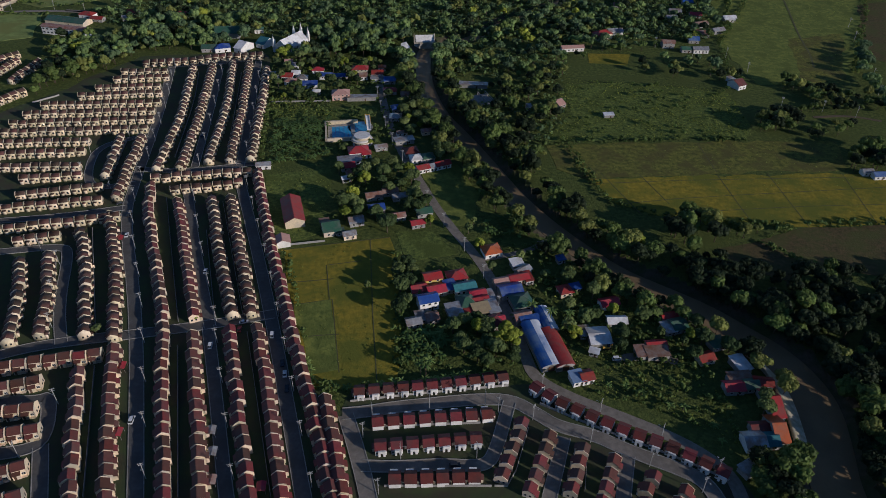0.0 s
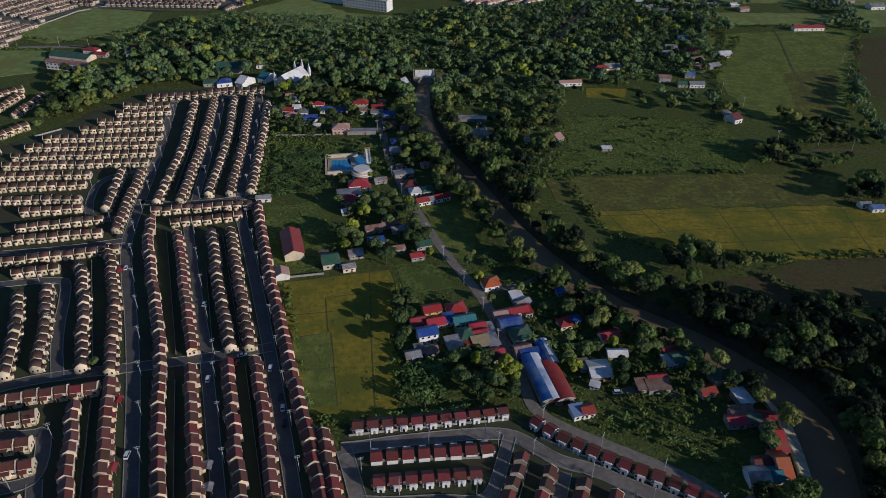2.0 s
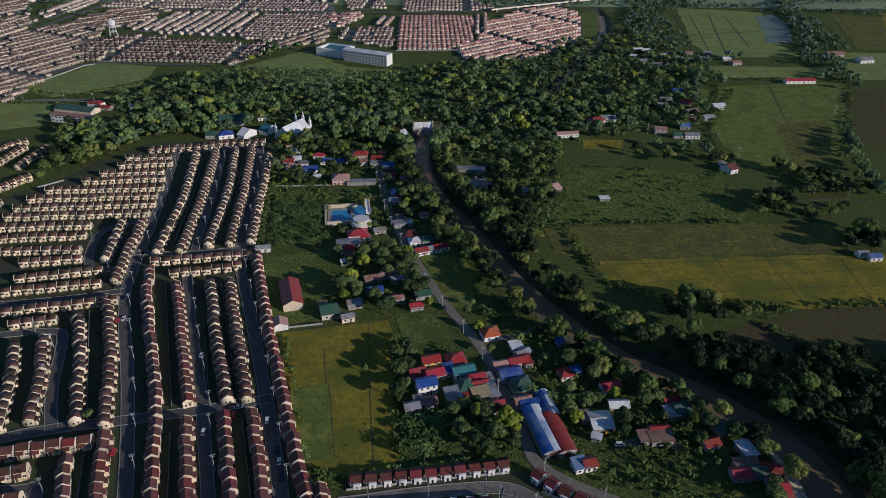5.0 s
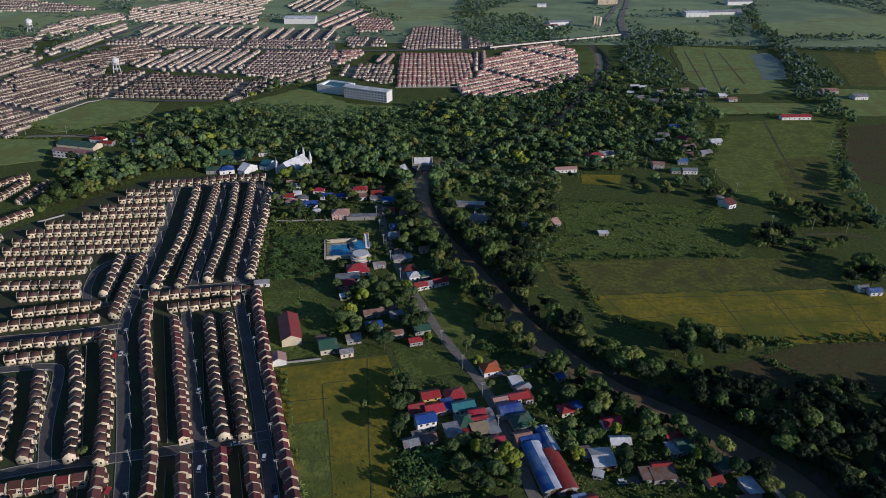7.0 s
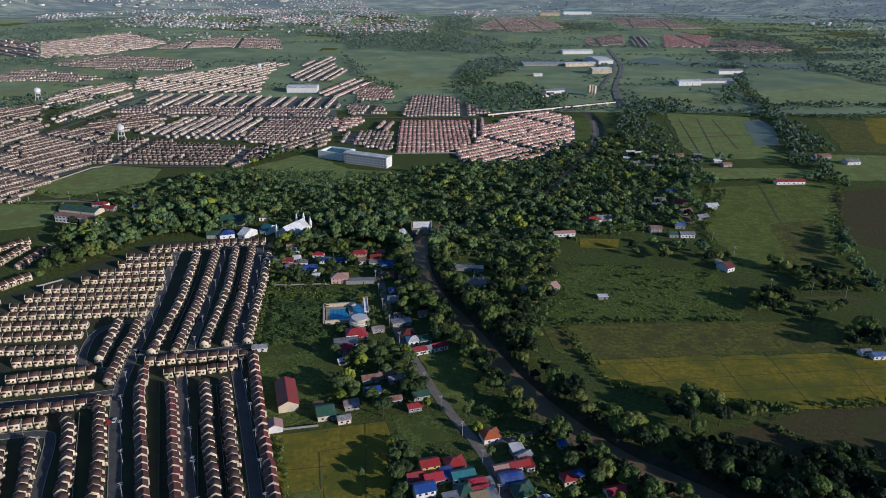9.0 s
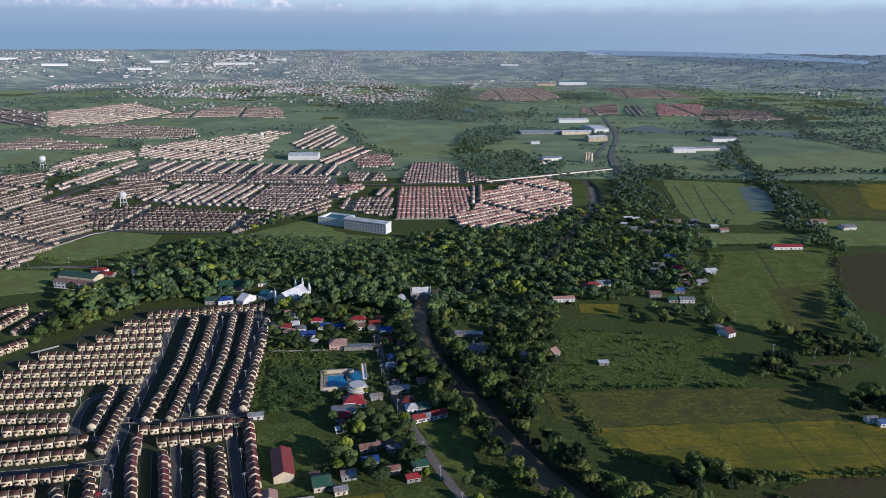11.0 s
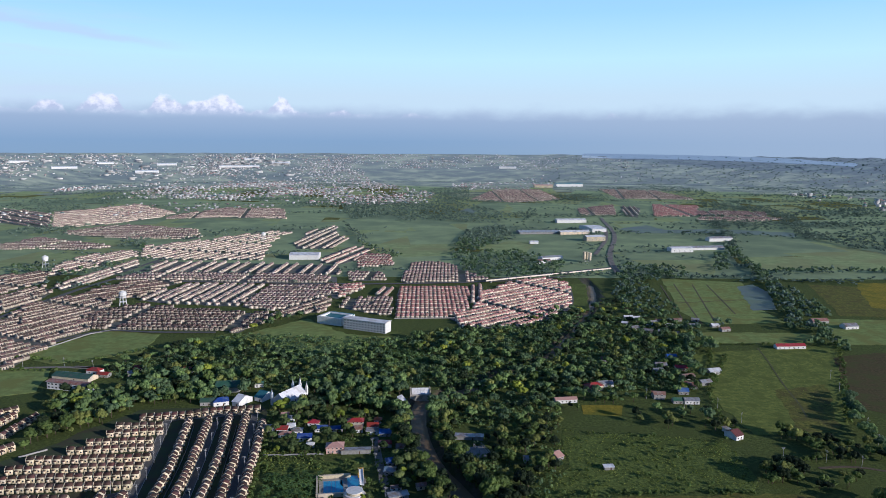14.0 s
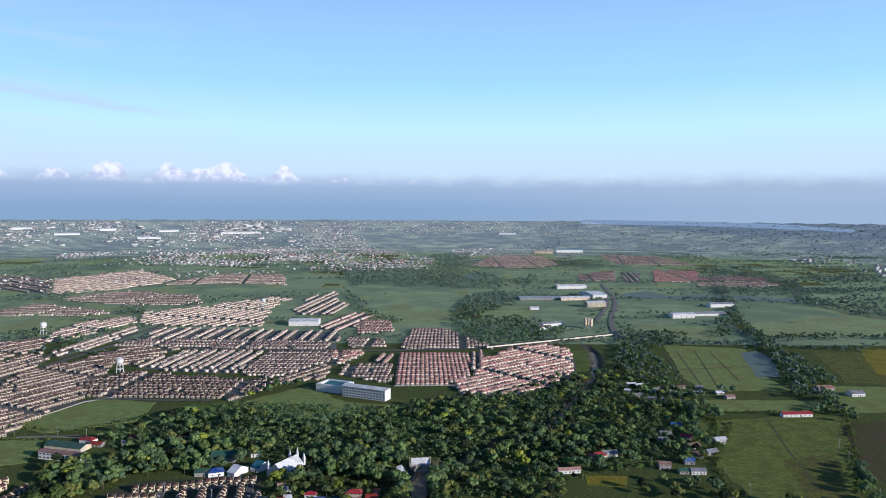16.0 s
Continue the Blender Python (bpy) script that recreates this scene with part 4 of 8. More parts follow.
house(117.7, 170.6, 6, 5, 3.0, 30, ROOF_IRON, WALL_GREY, "shed", "half-built block hut", 0.4)
house(56.9, 316.7, 8, 5, 2.8, V, ROOF_IRON, WALL_GREY, "gable", "hut with grey roof under trees")
house(62.7, 303.4, 4, 4, 2.8, V, ROOF_BLUE, WALL_GREY, "shed", "tiny blue-roofed hut under trees", 0.4)
# long barns beside the lane
for at, length, width, mat, words in (((45.1, 237.3), 30, 9.5, ROOF_BLUE, "long arched barn with a blue and silvery roof"), ((52.1, 235.2), 25, 9, ROOF_RED, "long arched barn with a crimson roof"), ((49.6, 254.4), 17, 7, ROOF_BLUE, "barn with a faded blue and white roof")):
    barn = thing("barn", *at, 0, 104.0, words, "barn")
    FOOT += [(at[0] + k * math.cos(radians(104)), at[1] + k * math.sin(radians(104)), 6.5) for k in (-10, 0, 10)]
    arc = [(-width / 2 * math.cos(math.pi * k / 12), 2.7 + 1.8 * math.sin(math.pi * k / 12)) for k in range(13)]
    part("wall", Mesh().prism([(-width / 2 + 0.2, 0), (width / 2 - 0.2, 0)] + [(p * 0.95, q - 0.1) for p, q in arc], -length / 2 + 0.3, length / 2 - 0.3), WALL_GREY, barn)
    cut = 13 if mat is ROOF_RED else 7
    half = arc[:cut] if cut == 13 else arc[:7]
    part("roof", Mesh().prism(half + [(p * 1.0, q + 0.14) for p, q in half[::-1]], -length / 2, length / 2), mat if mat is ROOF_RED else material("faded_silver_blue_roof", (0.5, 0.54, 0.62), (0.62, 0.64, 0.68), 0.3, 0.45, third=(0.22, 0.29, 0.48), third_scale=0.08), barn)
    if cut < 13:
        half = arc[6:]
        part("roof", Mesh().prism(half + [(p * 1.0, q + 0.15) for p, q in half[::-1]], -length / 2, length / 2), ROOF_BLUE, barn, "blue half of the roof")
    for k in range(-2, 3):
        part("window", Mesh().box(k * length / 6 - 0.7, -width / 2 + 0.08, 1.2, k * length / 6 + 0.7, -width / 2 + 0.24, 2.4), GLASS_DARK, barn)
    part("door", Mesh().box(-length / 2 + 0.2, -1.5, 0, -length / 2 + 0.34, 1.5, 3.0), DOOR_BROWN, barn, "wide barn door")
house(42.2, 252.6, 9, 6, 3.2, V, ROOF_BLUE, WALL_GREY, "shed", "blue lean-to at a barn's end", 0.9)

# fields' edge houses
red_barn = house(-87.4, 345.1, 26, 11, 4.6, 106.0, ROOF_RED, WALL_CREAM, "gable", "large cream hall with a crimson metal roof in a meadow", 2.6, windows=5, name="hall", category="hall")
house(-63.3, 330.0, 9.5, 11, 3.6, V, ROOF_GREEN, WALL_CREAM, "gable", "cream house with a dark green roof")
house(-67.1, 333.9, 5, 8, 3.0, V, ROOF_RUST, WALL_GREY, "shed", "dark lean-to beside a green-roofed house", 0.6)
house(-52.2, 324.1, 7, 5, 3.0, V, ROOF_IRON, WALL_CREAM, "gable", "small cream and yellow cottage")
house(-57.7, 327.1, 4, 4, 2.6, V, ROOF_GREEN, WALL_GREY, "shed", "tiny green-roofed hut", 0.4)
house(-88.2, 316.9, 7, 8, 3.2, 106, ROOF_PINK, WALL_WHITE, "gable", "white hut with a striped pink roof")
house(-116.1, 400.7, 9, 5, 3.0, 8, ROOF_IRON, WALL_WHITE, "gable", "white guard house at the estate's edge")
for x, y, w, d, roof, words in ((-41.9, 365.1, 10, 6, ROOF_RUST, "house with a dull red roof under trees"), (-39.4, 351.3, 9, 7, ROOF_BLUE, "house with a blue roof under trees"),
                                (-30.8, 341.9, 9, 5, ROOF_RED, "house with a red roof under trees"), (-25.7, 343.2, 7, 5, ROOF_RUST, "house with a rusty roof under trees"),
                                (-14.6, 335.8, 7.5, 5, ROOF_RED, "cottage with a bright red roof"), (-25.5, 364.8, 11, 5, ROOF_IRON, "long grey iron shed"),
                                (-32.7, 370.5, 9, 6, ROOF_RUST, "dark iron-roofed shed"), (-50.0, 338.0, 8, 7, ROOF_IRON, "hut with dark grey roof under trees"), (-11.5, 348.2, 9, 7, ROOF_GREEN, "house with a pale green roof under trees"),
                                (-61.9, 400.4, 9, 7, ROOF_RED, "house with a deep red roof"), (-58.5, 391.8, 7, 4, ROOF_RUST, "annex with worn red roof"), (-61.2, 384.7, 5, 4, ROOF_WHITE, "small white hut")):
    house(x, y, w, d, 3.0, V, roof, WALL_GREY, "gable", words)

# by the upper lane
house(-13.6, 398.5, 8, 6, 3.2, 24, ROOF_RED, WALL_WHITE, "gable", "white roadside shop with a red roof", windows=3)
house(-7.5, 400.8, 6, 6, 3.0, 24, ROOF_IRON, WALL_WHITE, "gable", "white roadside unit with a grey roof")
house(-1.0, 403.9, 10, 6, 3.2, 24, ROOF_RED, WALL_WHITE, "gable", "long white roadside house with a red roof", windows=3)
house(-18.4, 411.5, 7.5, 7.5, 3.2, V, ROOF_WHITE, WALL_WHITE, "hip", "house with a pale hipped roof")
house(-10.7, 413.2, 8, 7.5, 3.2, V, ROOF_GREEN, WALL_GREY, "hip", "house with a green hipped roof")
house(-22.1, 420.7, 9, 9, 3.2, V, ROOF_MAROON, WALL_GREY, "hip", "house with a dark red roof")
house(-27.5, 437.0, 13, 6, 3.0, V, ROOF_IRON, WALL_GREY, "shed", "long grey flat-roofed block", 0.4)
house(-29.6, 448.0, 7, 4, 2.8, V, ROOF_RUST, WALL_WHITE, "gable", "small white hut by the lane")
house(-11.6, 451.0, 9, 5, 3.0, V, ROOF_RUST, WALL_CREAM, "gable", "half-built block house near the river")
house(-35.5, 487.2, 8, 8, 3.2, V, ROOF_BLUE, WALL_GREY, "gable", "shed with a blue roof by the lane")
house(-42.5, 518.5, 10, 7, 3.2, 4, ROOF_RED, WALL_GREY, "hip", "house with a bright red hipped roof")
house(-42.6, 426.9, 8, 5, 2.8, V, ROOF_IRON, WALL_GREY, "gable", "grey iron-roofed carport")
house(-56.9, 419.6, 13, 10, 4.0, 12, ROOF_RED, WALL_WHITE, "hip", "resort lodge with a broad red hipped roof", windows=4)
house(-51.5, 416.9, 6, 5, 3.2, 12, ROOF_RED, WALL_WHITE, "hip", "resort annex with a red roof")
house(-61.7, 408.3, 15, 6, 3.0, 10, ROOF_IRON, WALL_WHITE, "shed", "white-walled resort hall with pale grey roof", 0.6, windows=4)
house(-79.4, 508.9, 13, 10, 4.8, 6, ROOF_PINK, material("pink_stucco", (0.62, 0.40, 0.32), (0.52, 0.34, 0.28), 0.6), "hip", "two-storey pink house with a faded pink roof", windows=4)
house(-63.2, 505.4, 22, 4, 3.2, 4, ROOF_IRON, WALL_GREY, "shed", "long open shed with a pale grey roof", 0.5, windows=0)
house(-69.6, 557.4, 13, 8, 5.0, 4, ROOF_RED, WALL_CREAM, "hip", "two-storey cream house with a red hipped roof", windows=4)
for x, y, w, d, roof, words in ((-137.8, 547.4, 8, 8, ROOF_IRON, "small house with a pale iron roof"), (-126.9, 545.4, 9, 8, ROOF_RED, "small house with a red roof"),
                                (-121.1, 551.4, 6, 7, ROOF_WHITE, "small house with a white roof"), (-131.5, 575.5, 6, 6, ROOF_PINK, "cream cottage with a faded roof"), (-124.5, 568.2, 5, 7, ROOF_IRON, "narrow grey-roofed house"),
                                (-104.3, 559.0, 9, 7, ROOF_RED, "house with a red roof among trees"), (-96.2, 547.4, 10, 7, ROOF_BLUE, "house with a blue roof among trees"),
                                (-84.2, 546.5, 11, 6, ROOF_BLUE, "white house with a blue roof"), (-106.3, 530.1, 11, 8, ROOF_BLUE, "shed with a bright blue roof"), (-122.8, 535.2, 9, 6, ROOF_RUST, "hut with a rusty red roof"),
                                (-55.0, 553.2, 9, 8, ROOF_RED, "house with a dull red roof"), (-52.2, 565.3, 6, 6, ROOF_ORANGE, "small orange-roofed house"), (-54.2, 542.7, 10, 6, ROOF_IRON, "grey iron-roofed house"),
                                (-44.0, 539.6, 9, 8, ROOF_BLUE, "house with a blue-grey roof"), (-114.5, 542.3, 8, 7, ROOF_IRON, "hut with dark iron roof"), (-66.0, 547.0, 6, 8, ROOF_RUST, "narrow house with red-brown roof"),
                                (-29.1, 512.6, 9, 7, ROOF_RUST, "hut with brown roof by the river"), (-99.3, 516.1, 6, 4, ROOF_WHITE, "small white hut"), (-35.4, 472.9, 8, 8, ROOF_IRON, "dark grey shed by the lane")):
    house(x, y, w, d, 3.0, house_dice.uniform(-4, 12), roof, WALL_GREY if house_dice.random() < 0.5 else WALL_WHITE, "gable" if house_dice.random() < 0.7 else "hip", words)

# by the church
house(-195.0, 605.2, 13, 10, 4.0, 20, ROOF_BLUE, WALL_WHITE, "hip", "hall with a blue hipped roof")
house(-176.5, 607.1, 8, 17, 4.2, -28, ROOF_WHITE, WALL_WHITE, "gable", "long parish hall with a pale roof", windows=0)
house(-159.8, 618.7, 9, 16, 4.0, -28, ROOF_TEAL, WALL_WHITE, "gable", "church annex with a pale blue roof", windows=0)
house(-198.9, 642.4, 22, 16, 5.0, 5, ROOF_GREEN, WALL_GREY, "gable", "covered court with a dark green roof", windows=0)
house(-206.3, 604.8, 12, 9, 3.6, 5, ROOF_GREEN, WALL_GREY, "gable", "house with a grey-green roof")
house(-173.0, 652.3, 8, 7, 3.6, 10, ROOF_GREEN, WALL_WHITE, "hip", "white house with a green roof")
house(-256.7, 693.3, 13, 8, 3.4, 5, ROOF_RED, WALL_WHITE, "hip", "white cottage with a red hipped roof")
house(-333.3, 678.8, 12, 7, 3.0, -10, ROOF_RED, WALL_GREY, "gable", "hut with red roof near the school")
house(-346.8, 688.7, 14, 9, 4.0, -15, ROOF_RED, WALL_WHITE, "hip", "school chapel with a red hipped roof")
house(-358.4, 671.9, 42, 14, 3.6, -15, ROOF_GREEN, WALL_CREAM, "gable", "school gymnasium with a long green roof", 2.4, windows=0)
house(-306.7, 700.0, 10, 7, 3.0, 0, ROOF_RED, WALL_GREY, "gable", "red-roofed hut among trees")
house(-306.6, 683.0, 9, 7, 3.0, 20, ROOF_IRON, WALL_GREY, "gable", "iron-roofed hut among trees")

# across the river
house(233.4, 537.8, 8, 12, 3.8, 28, ROOF_BROWN, WALL_WHITE, "gable", "white farmhouse with a dark brown roof in a meadow")
house(232.4, 549.3, 4, 6, 2.6, 28, ROOF_IRON, WALL_WHITE, "shed", "grey iron lean-to of a farmhouse", 0.6)
house(85.8, 499.1, 6, 10, 2.8, 35, ROOF_PINK, WALL_GREY, "gable", "field barn with a faded roof")
house(120.6, 480.7, 7, 4, 2.4, 5, ROOF_WHITE, WALL_GREY, "shed", "low field hut with a white roof", 0.4, windows=0)
house(62.6, 492.6, 3, 6, 3.2, 5, ROOF_IRON, WALL_WHITE, "gable", "narrow white hut among trees")
house(112.6, 614.2, 20, 6, 3.4, 8, ROOF_PINK, WALL_WHITE, "gable", "long white house among trees", windows=5)
house(144.6, 647.1, 16, 10, 5.0, 25, ROOF_RED, WALL_CREAM, "hip", "large house with red hipped roofs")
house(158.3, 658.0, 14, 8, 3.4, 10, ROOF_IRON, WALL_WHITE, "gable", "pale-roofed house beside a red-roofed one")
house(199.7, 625.2, 10, 7, 4.8, 0, ROOF_RUST, WALL_GREY, "gable", "two-storey block house")
house(225.7, 613.4, 13, 7, 3.4, 0, ROOF_IRON, WALL_WHITE, "gable", "white house with iron roof beside a track", windows=4)
house(213.7, 614.4, 9, 7, 3.0, 0, ROOF_GREEN, WALL_GREY, "gable", "green-roofed hut")
for x, y, roof in ((201.3, 630.4, ROOF_RUST), (248.0, 708.8, ROOF_RED), (250.8, 748.8, ROOF_BLUE), (245.3, 681.2, ROOF_RUST), (229.9, 718.0, ROOF_IRON), (221.7, 698.8, ROOF_IRON), (240.0, 655.4, ROOF_RUST),
                   (177.3, 736.5, ROOF_RUST), (258.5, 919.7, ROOF_WHITE), (274.5, 896.6, ROOF_IRON), (322.5, 884.0, ROOF_IRON), (355.2, 865.8, ROOF_RUST), (278.5, 700.2, ROOF_WHITE), (256.6, 664.2, ROOF_IRON), (226.7, 638.9, ROOF_BLUE)):
    house(x, y, house_dice.uniform(9, 13), house_dice.uniform(6, 9), 3.2, house_dice.uniform(-15, 25), roof, WALL_GREY, "gable", "farm hamlet house among trees and fields")
for x, y in ((250.5, 928.4), (261.6, 913.2), (269.1, 886.7), (287, 907.7), (291.7, 884.4), (311.5, 914.4), (244.1, 871.9), (257.5, 858.5), (273.7, 853.5), (286.8, 845.8), (295.6, 830.4), (237.5, 894.7), (335.7, 915), (350.4, 885.7)):
    house(x, y, house_dice.uniform(7, 12), house_dice.uniform(5, 7), 2.8, house_dice.uniform(-30, 30), house_dice.choice((ROOF_IRON, ROOF_RUST, ROOF_IRON, ROOF_WHITE)), WALL_GREY, "gable", "small hut of weathered iron sheets among gardens", windows=1, name="hut", category="hut")
house(400.1, 790.1, 34, 8, 3.6, 4, ROOF_RED, WALL_WHITE, "gable", "long white farm shed with a red roof", windows=6)
house(520.3, 881.9, 18, 12, 4.0, 8, ROOF_IRON, WALL_WHITE, "gable", "white farm building in the paddies", windows=3)
house(496.0, 909.6, 22, 10, 3.6, 8, ROOF_RUST, WALL_GREY, "gable", "brown farm shed beside the tree-lined road")
house(277.7, 396.1, 8, 6, 3.0, 5, ROOF_BLUE, WALL_WHITE, "gable", "white hut with a blue roof under trees")
house(272.1, 400.2, 7, 5, 3.0, 5, ROOF_IRON, WALL_WHITE, "gable", "white hut under trees")
house(278.0, 698.6, 9, 9, 3.0, 0, ROOF_WHITE, WALL_WHITE, "gable", "white field hut")


# ---- church ----
def church(x, y, turn):
    ob = thing("church", x, y, 0, turn, "white church with a steep bright roof and four slender spires", "church")
    FOOT.append((x, y, 24))
    part("wall", Mesh().box(-14, -8, 0, 14, 8, 5).prism([(-8, 5), (8, 5), (0, 11)], -13.9, 13.9), WALL_WHITE, ob)
    part("roof", Mesh().prism([(-8.7, 4.6), (-8.7, 4.9), (0, 11.7), (8.7, 4.9), (8.7, 4.6), (0, 11.3)], -14.5, 14.5), ROOF_WHITE, ob, "steep white roof")
    for sx, sy, h in ((14.5, -8, 15), (14.5, 8, 15), (15, 0, 18), (-14, 8, 14)):
        sp = part("spire", Mesh().box(sx - 0.9, sy - 0.9, 0, sx + 0.9, sy + 0.9, h * 0.72).tube((sx, sy, h * 0.72), (sx, sy, h), 1.1, 0.06, 0, 4), WALL_WHITE, ob, "slender white spire")
        part("cross", Mesh().box(sx - 0.06, sy - 0.06, h, sx + 0.06, sy + 0.06, h + 1.2).box(sx - 0.06, sy - 0.35, h + 0.7, sx + 0.06, sy + 0.35, h + 0.82), METAL_GREY, sp)
    for k in range(5):
        part("window", Mesh().box(-12 + 5 * k, -8.06, 1.2, -10.8 + 5 * k, -7.95, 4.0), GLASS_DARK, ob, "tall narrow window")
    part("door", Mesh().box(-14.08, -1.4, 0, -13.9, 1.4, 3.4), DOOR_BROWN, ob, "church door")


church(-135.7, 612.6, 62.0)


# ---- buildings with storeys: the school and the tall pale block ----
def block(name, x, y, w, d, storeys, turn, label, bays, roof, wall=None, step=3.2, kind="gable"):
    """A long building with a window for each bay and storey on its two lit sides."""
    ob = thing(name, x, y, 0, turn, label, "building")
    FOOT.append((x, y, max(w, d) * 0.5))
    h = storeys * step + 0.6
    body = Mesh().box(-w / 2, -d / 2, 0, w / 2, d / 2, h)
    part("wall", body, wall or WALL_WHITE, ob)
    for k in range(storeys + 1):
        part("floor_band", Mesh().box(-w / 2 - 0.25, -d / 2 - 0.25, k * step, w / 2 + 0.25, -d / 2 - 0.003, k * step + 0.35), wall or WALL_WHITE, ob)
    part("roof", roof_slabs(kind, w, d, h, d * 0.12, 0.8, 0.25), roof, ob)
    glass = Mesh().box(-w / bays * 0.25, -0.05, 0, w / bays * 0.25, 0.05, step * 0.4).data("window", GLASS_DARK)
    sill = Mesh().box(-w / bays * 0.3, -0.14, -0.14, w / bays * 0.3, 0.05, 0).data("sill", WALL_WHITE)
    for s in range(storeys):
        for k in range(bays):
            win = part("window", glass, GLASS_DARK, ob)
            win.location = (-w / 2 + w * (k + 0.5) / bays, -d / 2, s * step + 1.05)
            part("sill", sill, WALL_WHITE, win)
    return ob


block("school_building", -347.0, 641.3, 46, 8, 2, -15.0, "long white two-storey school with rows of dark windows", 11, ROOF_RUST)
block("apartment_block", -92.0, 862.6, 60, 14, 4, -25.0, "tall pale four-storey block with regular window rows", 14, ROOF_WHITE, WALL_WHITE, step=3.1)
house(-133.7, 902.7, 34, 26, 6.0, -25, ROOF_TEAL, WALL_WHITE, "shed", "low hall with a blue roof beside the pale block", 3.0, windows=0)
frame_roof = thing("roof_frame", -137.2, 898.3, 0, -25.0, "white raised roof rim round a blue hall roof", "roof")
for x0, y0, x1, y1 in ((-18, -14, 18, -11), (-18, 11, 18, 14), (-18, -11, -15, 11), (15, -11, 18, 11)):
    part("rim", Mesh().box(x0, y0, 0, x1, y1, 9.6), WALL_WHITE, frame_roof)


# ---- swimming resort ----
resort = thing("swimming_pool", -72.1, 452.0, 0, 9.0, "blue rectangular pool with lane lines and pale paved rim", "pool")
FOOT += [(-72.1, 452.0, 13), (-58.9, 460.3, 12)]
part("basin_rim", Mesh().box(-9.5, -12.5, 0.05, 9.5, -8.5, 0.45).box(-9.5, 8.5, 0.05, 9.5, 11.5, 0.45).box(-9.5, -8.5, 0.05, -6.7, 8.5, 0.45).box(6.7, -8.5, 0.05, 9.5, 8.5, 0.45), KERB, resort, "pale concrete deck")
part("water", Mesh().box(-6.7, -8.5, 0.02, 6.7, 8.5, 0.3), POOL, resort, "clear blue water")
for k in range(4):
    part("lane_line", Mesh().box(-4.4 + 2.9 * k, -8.0, 0.3, -4.1 + 2.9 * k, 8.0, 0.315), material("dark_lane_tiles", (0.015, 0.09, 0.22), (0.015, 0.08, 0.2), 1.0, 0.3), resort, "dark blue lane line")
pool_wall = thing("pool_wall", -72.1, 452.0, 0, 9.0, "cream wall with shelter roof round the pool", "wall")
for x0, y0, x1, y1 in ((-11.5, 12, 12, 13.5), (-11.5, -14, -10.2, 12), (-10.2, -14.5, 10, -13.2)):
    part("wall", Mesh().box(x0, y0, 0, x1, y1, 2.8), WALL_CREAM, pool_wall)
small_pool = thing("children_pool", -59.7, 459.4, 0, 9.0, "small blue pool with curved pale rim", "pool")
ring = [(7.5 * math.cos(math.tau * k / 20), 8.5 * math.sin(math.tau * k / 20)) for k in range(20)]
part("basin_rim", Mesh().add([(x * 1.18, y * 1.18, 0.3) for x, y in ring] + [(x * 1.18, y * 1.18, 0) for x, y in ring], [tuple(range(20))] + [(k, (k + 1) % 20, 20 + (k + 1) % 20, 20 + k) for k in range(20)]), KERB, small_pool)
part("water", Mesh().add([(x, y, 0.36) for x, y in ring] + [(x, y, 0.1) for x, y in ring], [tuple(range(20))] + [(k, (k + 1) % 20, 20 + (k + 1) % 20, 20 + k) for k in range(20)]), POOL, small_pool)
slide = thing("water_slide", -53.7, 457.0, 0, 9.0, "white covered water slide with yellow tower", "slide")
FOOT.append((-54.4, 463.1, 8))
part("chute", Mesh().prism([(-8, 3.2), (-8, 3.6), (8, 6.8), (8, 6.4)], -1.4, 1.4, 0, "x"), WALL_WHITE, slide)
part("chute_wall", Mesh().prism([(-8, 3.6), (-8, 4.3), (8, 7.5), (8, 6.8)], -1.5, -1.2, 0, "x").prism([(-8, 3.6), (-8, 4.3), (8, 7.5), (8, 6.8)], 1.2, 1.5, 0, "x"), WALL_WHITE, slide)
for sy in (-7, 0, 7):
    part("post", Mesh().box(-0.2, sy - 0.2, 0, 0.2, sy + 0.2, 4.8 + sy * 0.2), METAL_GREY, slide)
part("tower", Mesh().box(-2, 8, 0, 2, 11, 6.5), material("yellow_slide_paint", (0.6, 0.36, 0.05), (0.5, 0.3, 0.05), 1.0), slide, "yellow painted tower")
pavilion = thing("round_pavilion", -55.9, 435.6, 0, 0, "round white two-tier pavilion with open terrace", "pavilion")
FOOT.append((-56.7, 441.3, 9))
for k, (r0, z0, z1) in enumerate(((7.0, 0, 2.9), (7.6, 2.9, 3.3), (6.6, 3.3, 4.2), (5.0, 3.3, 6.0), (5.6, 6.0, 6.4))):
    part("tier", Mesh().tube((0, 0, z0), (0, 0, z1), r0, r0, 0, 20), WALL_WHITE if k % 2 == 0 else WALL_CREAM, pavilion)
for k in range(9):
    c, s = math.cos(k * 0.7), math.sin(k * 0.7)
    part("window", Mesh().box(-0.9, -0.08, 0.8, 0.9, 0.08, 2.3), GLASS_DARK, pavilion).matrix_basis = pose(c * 6.98, s * 6.98, 0, 0, 0, math.degrees(k * 0.7) + 90)


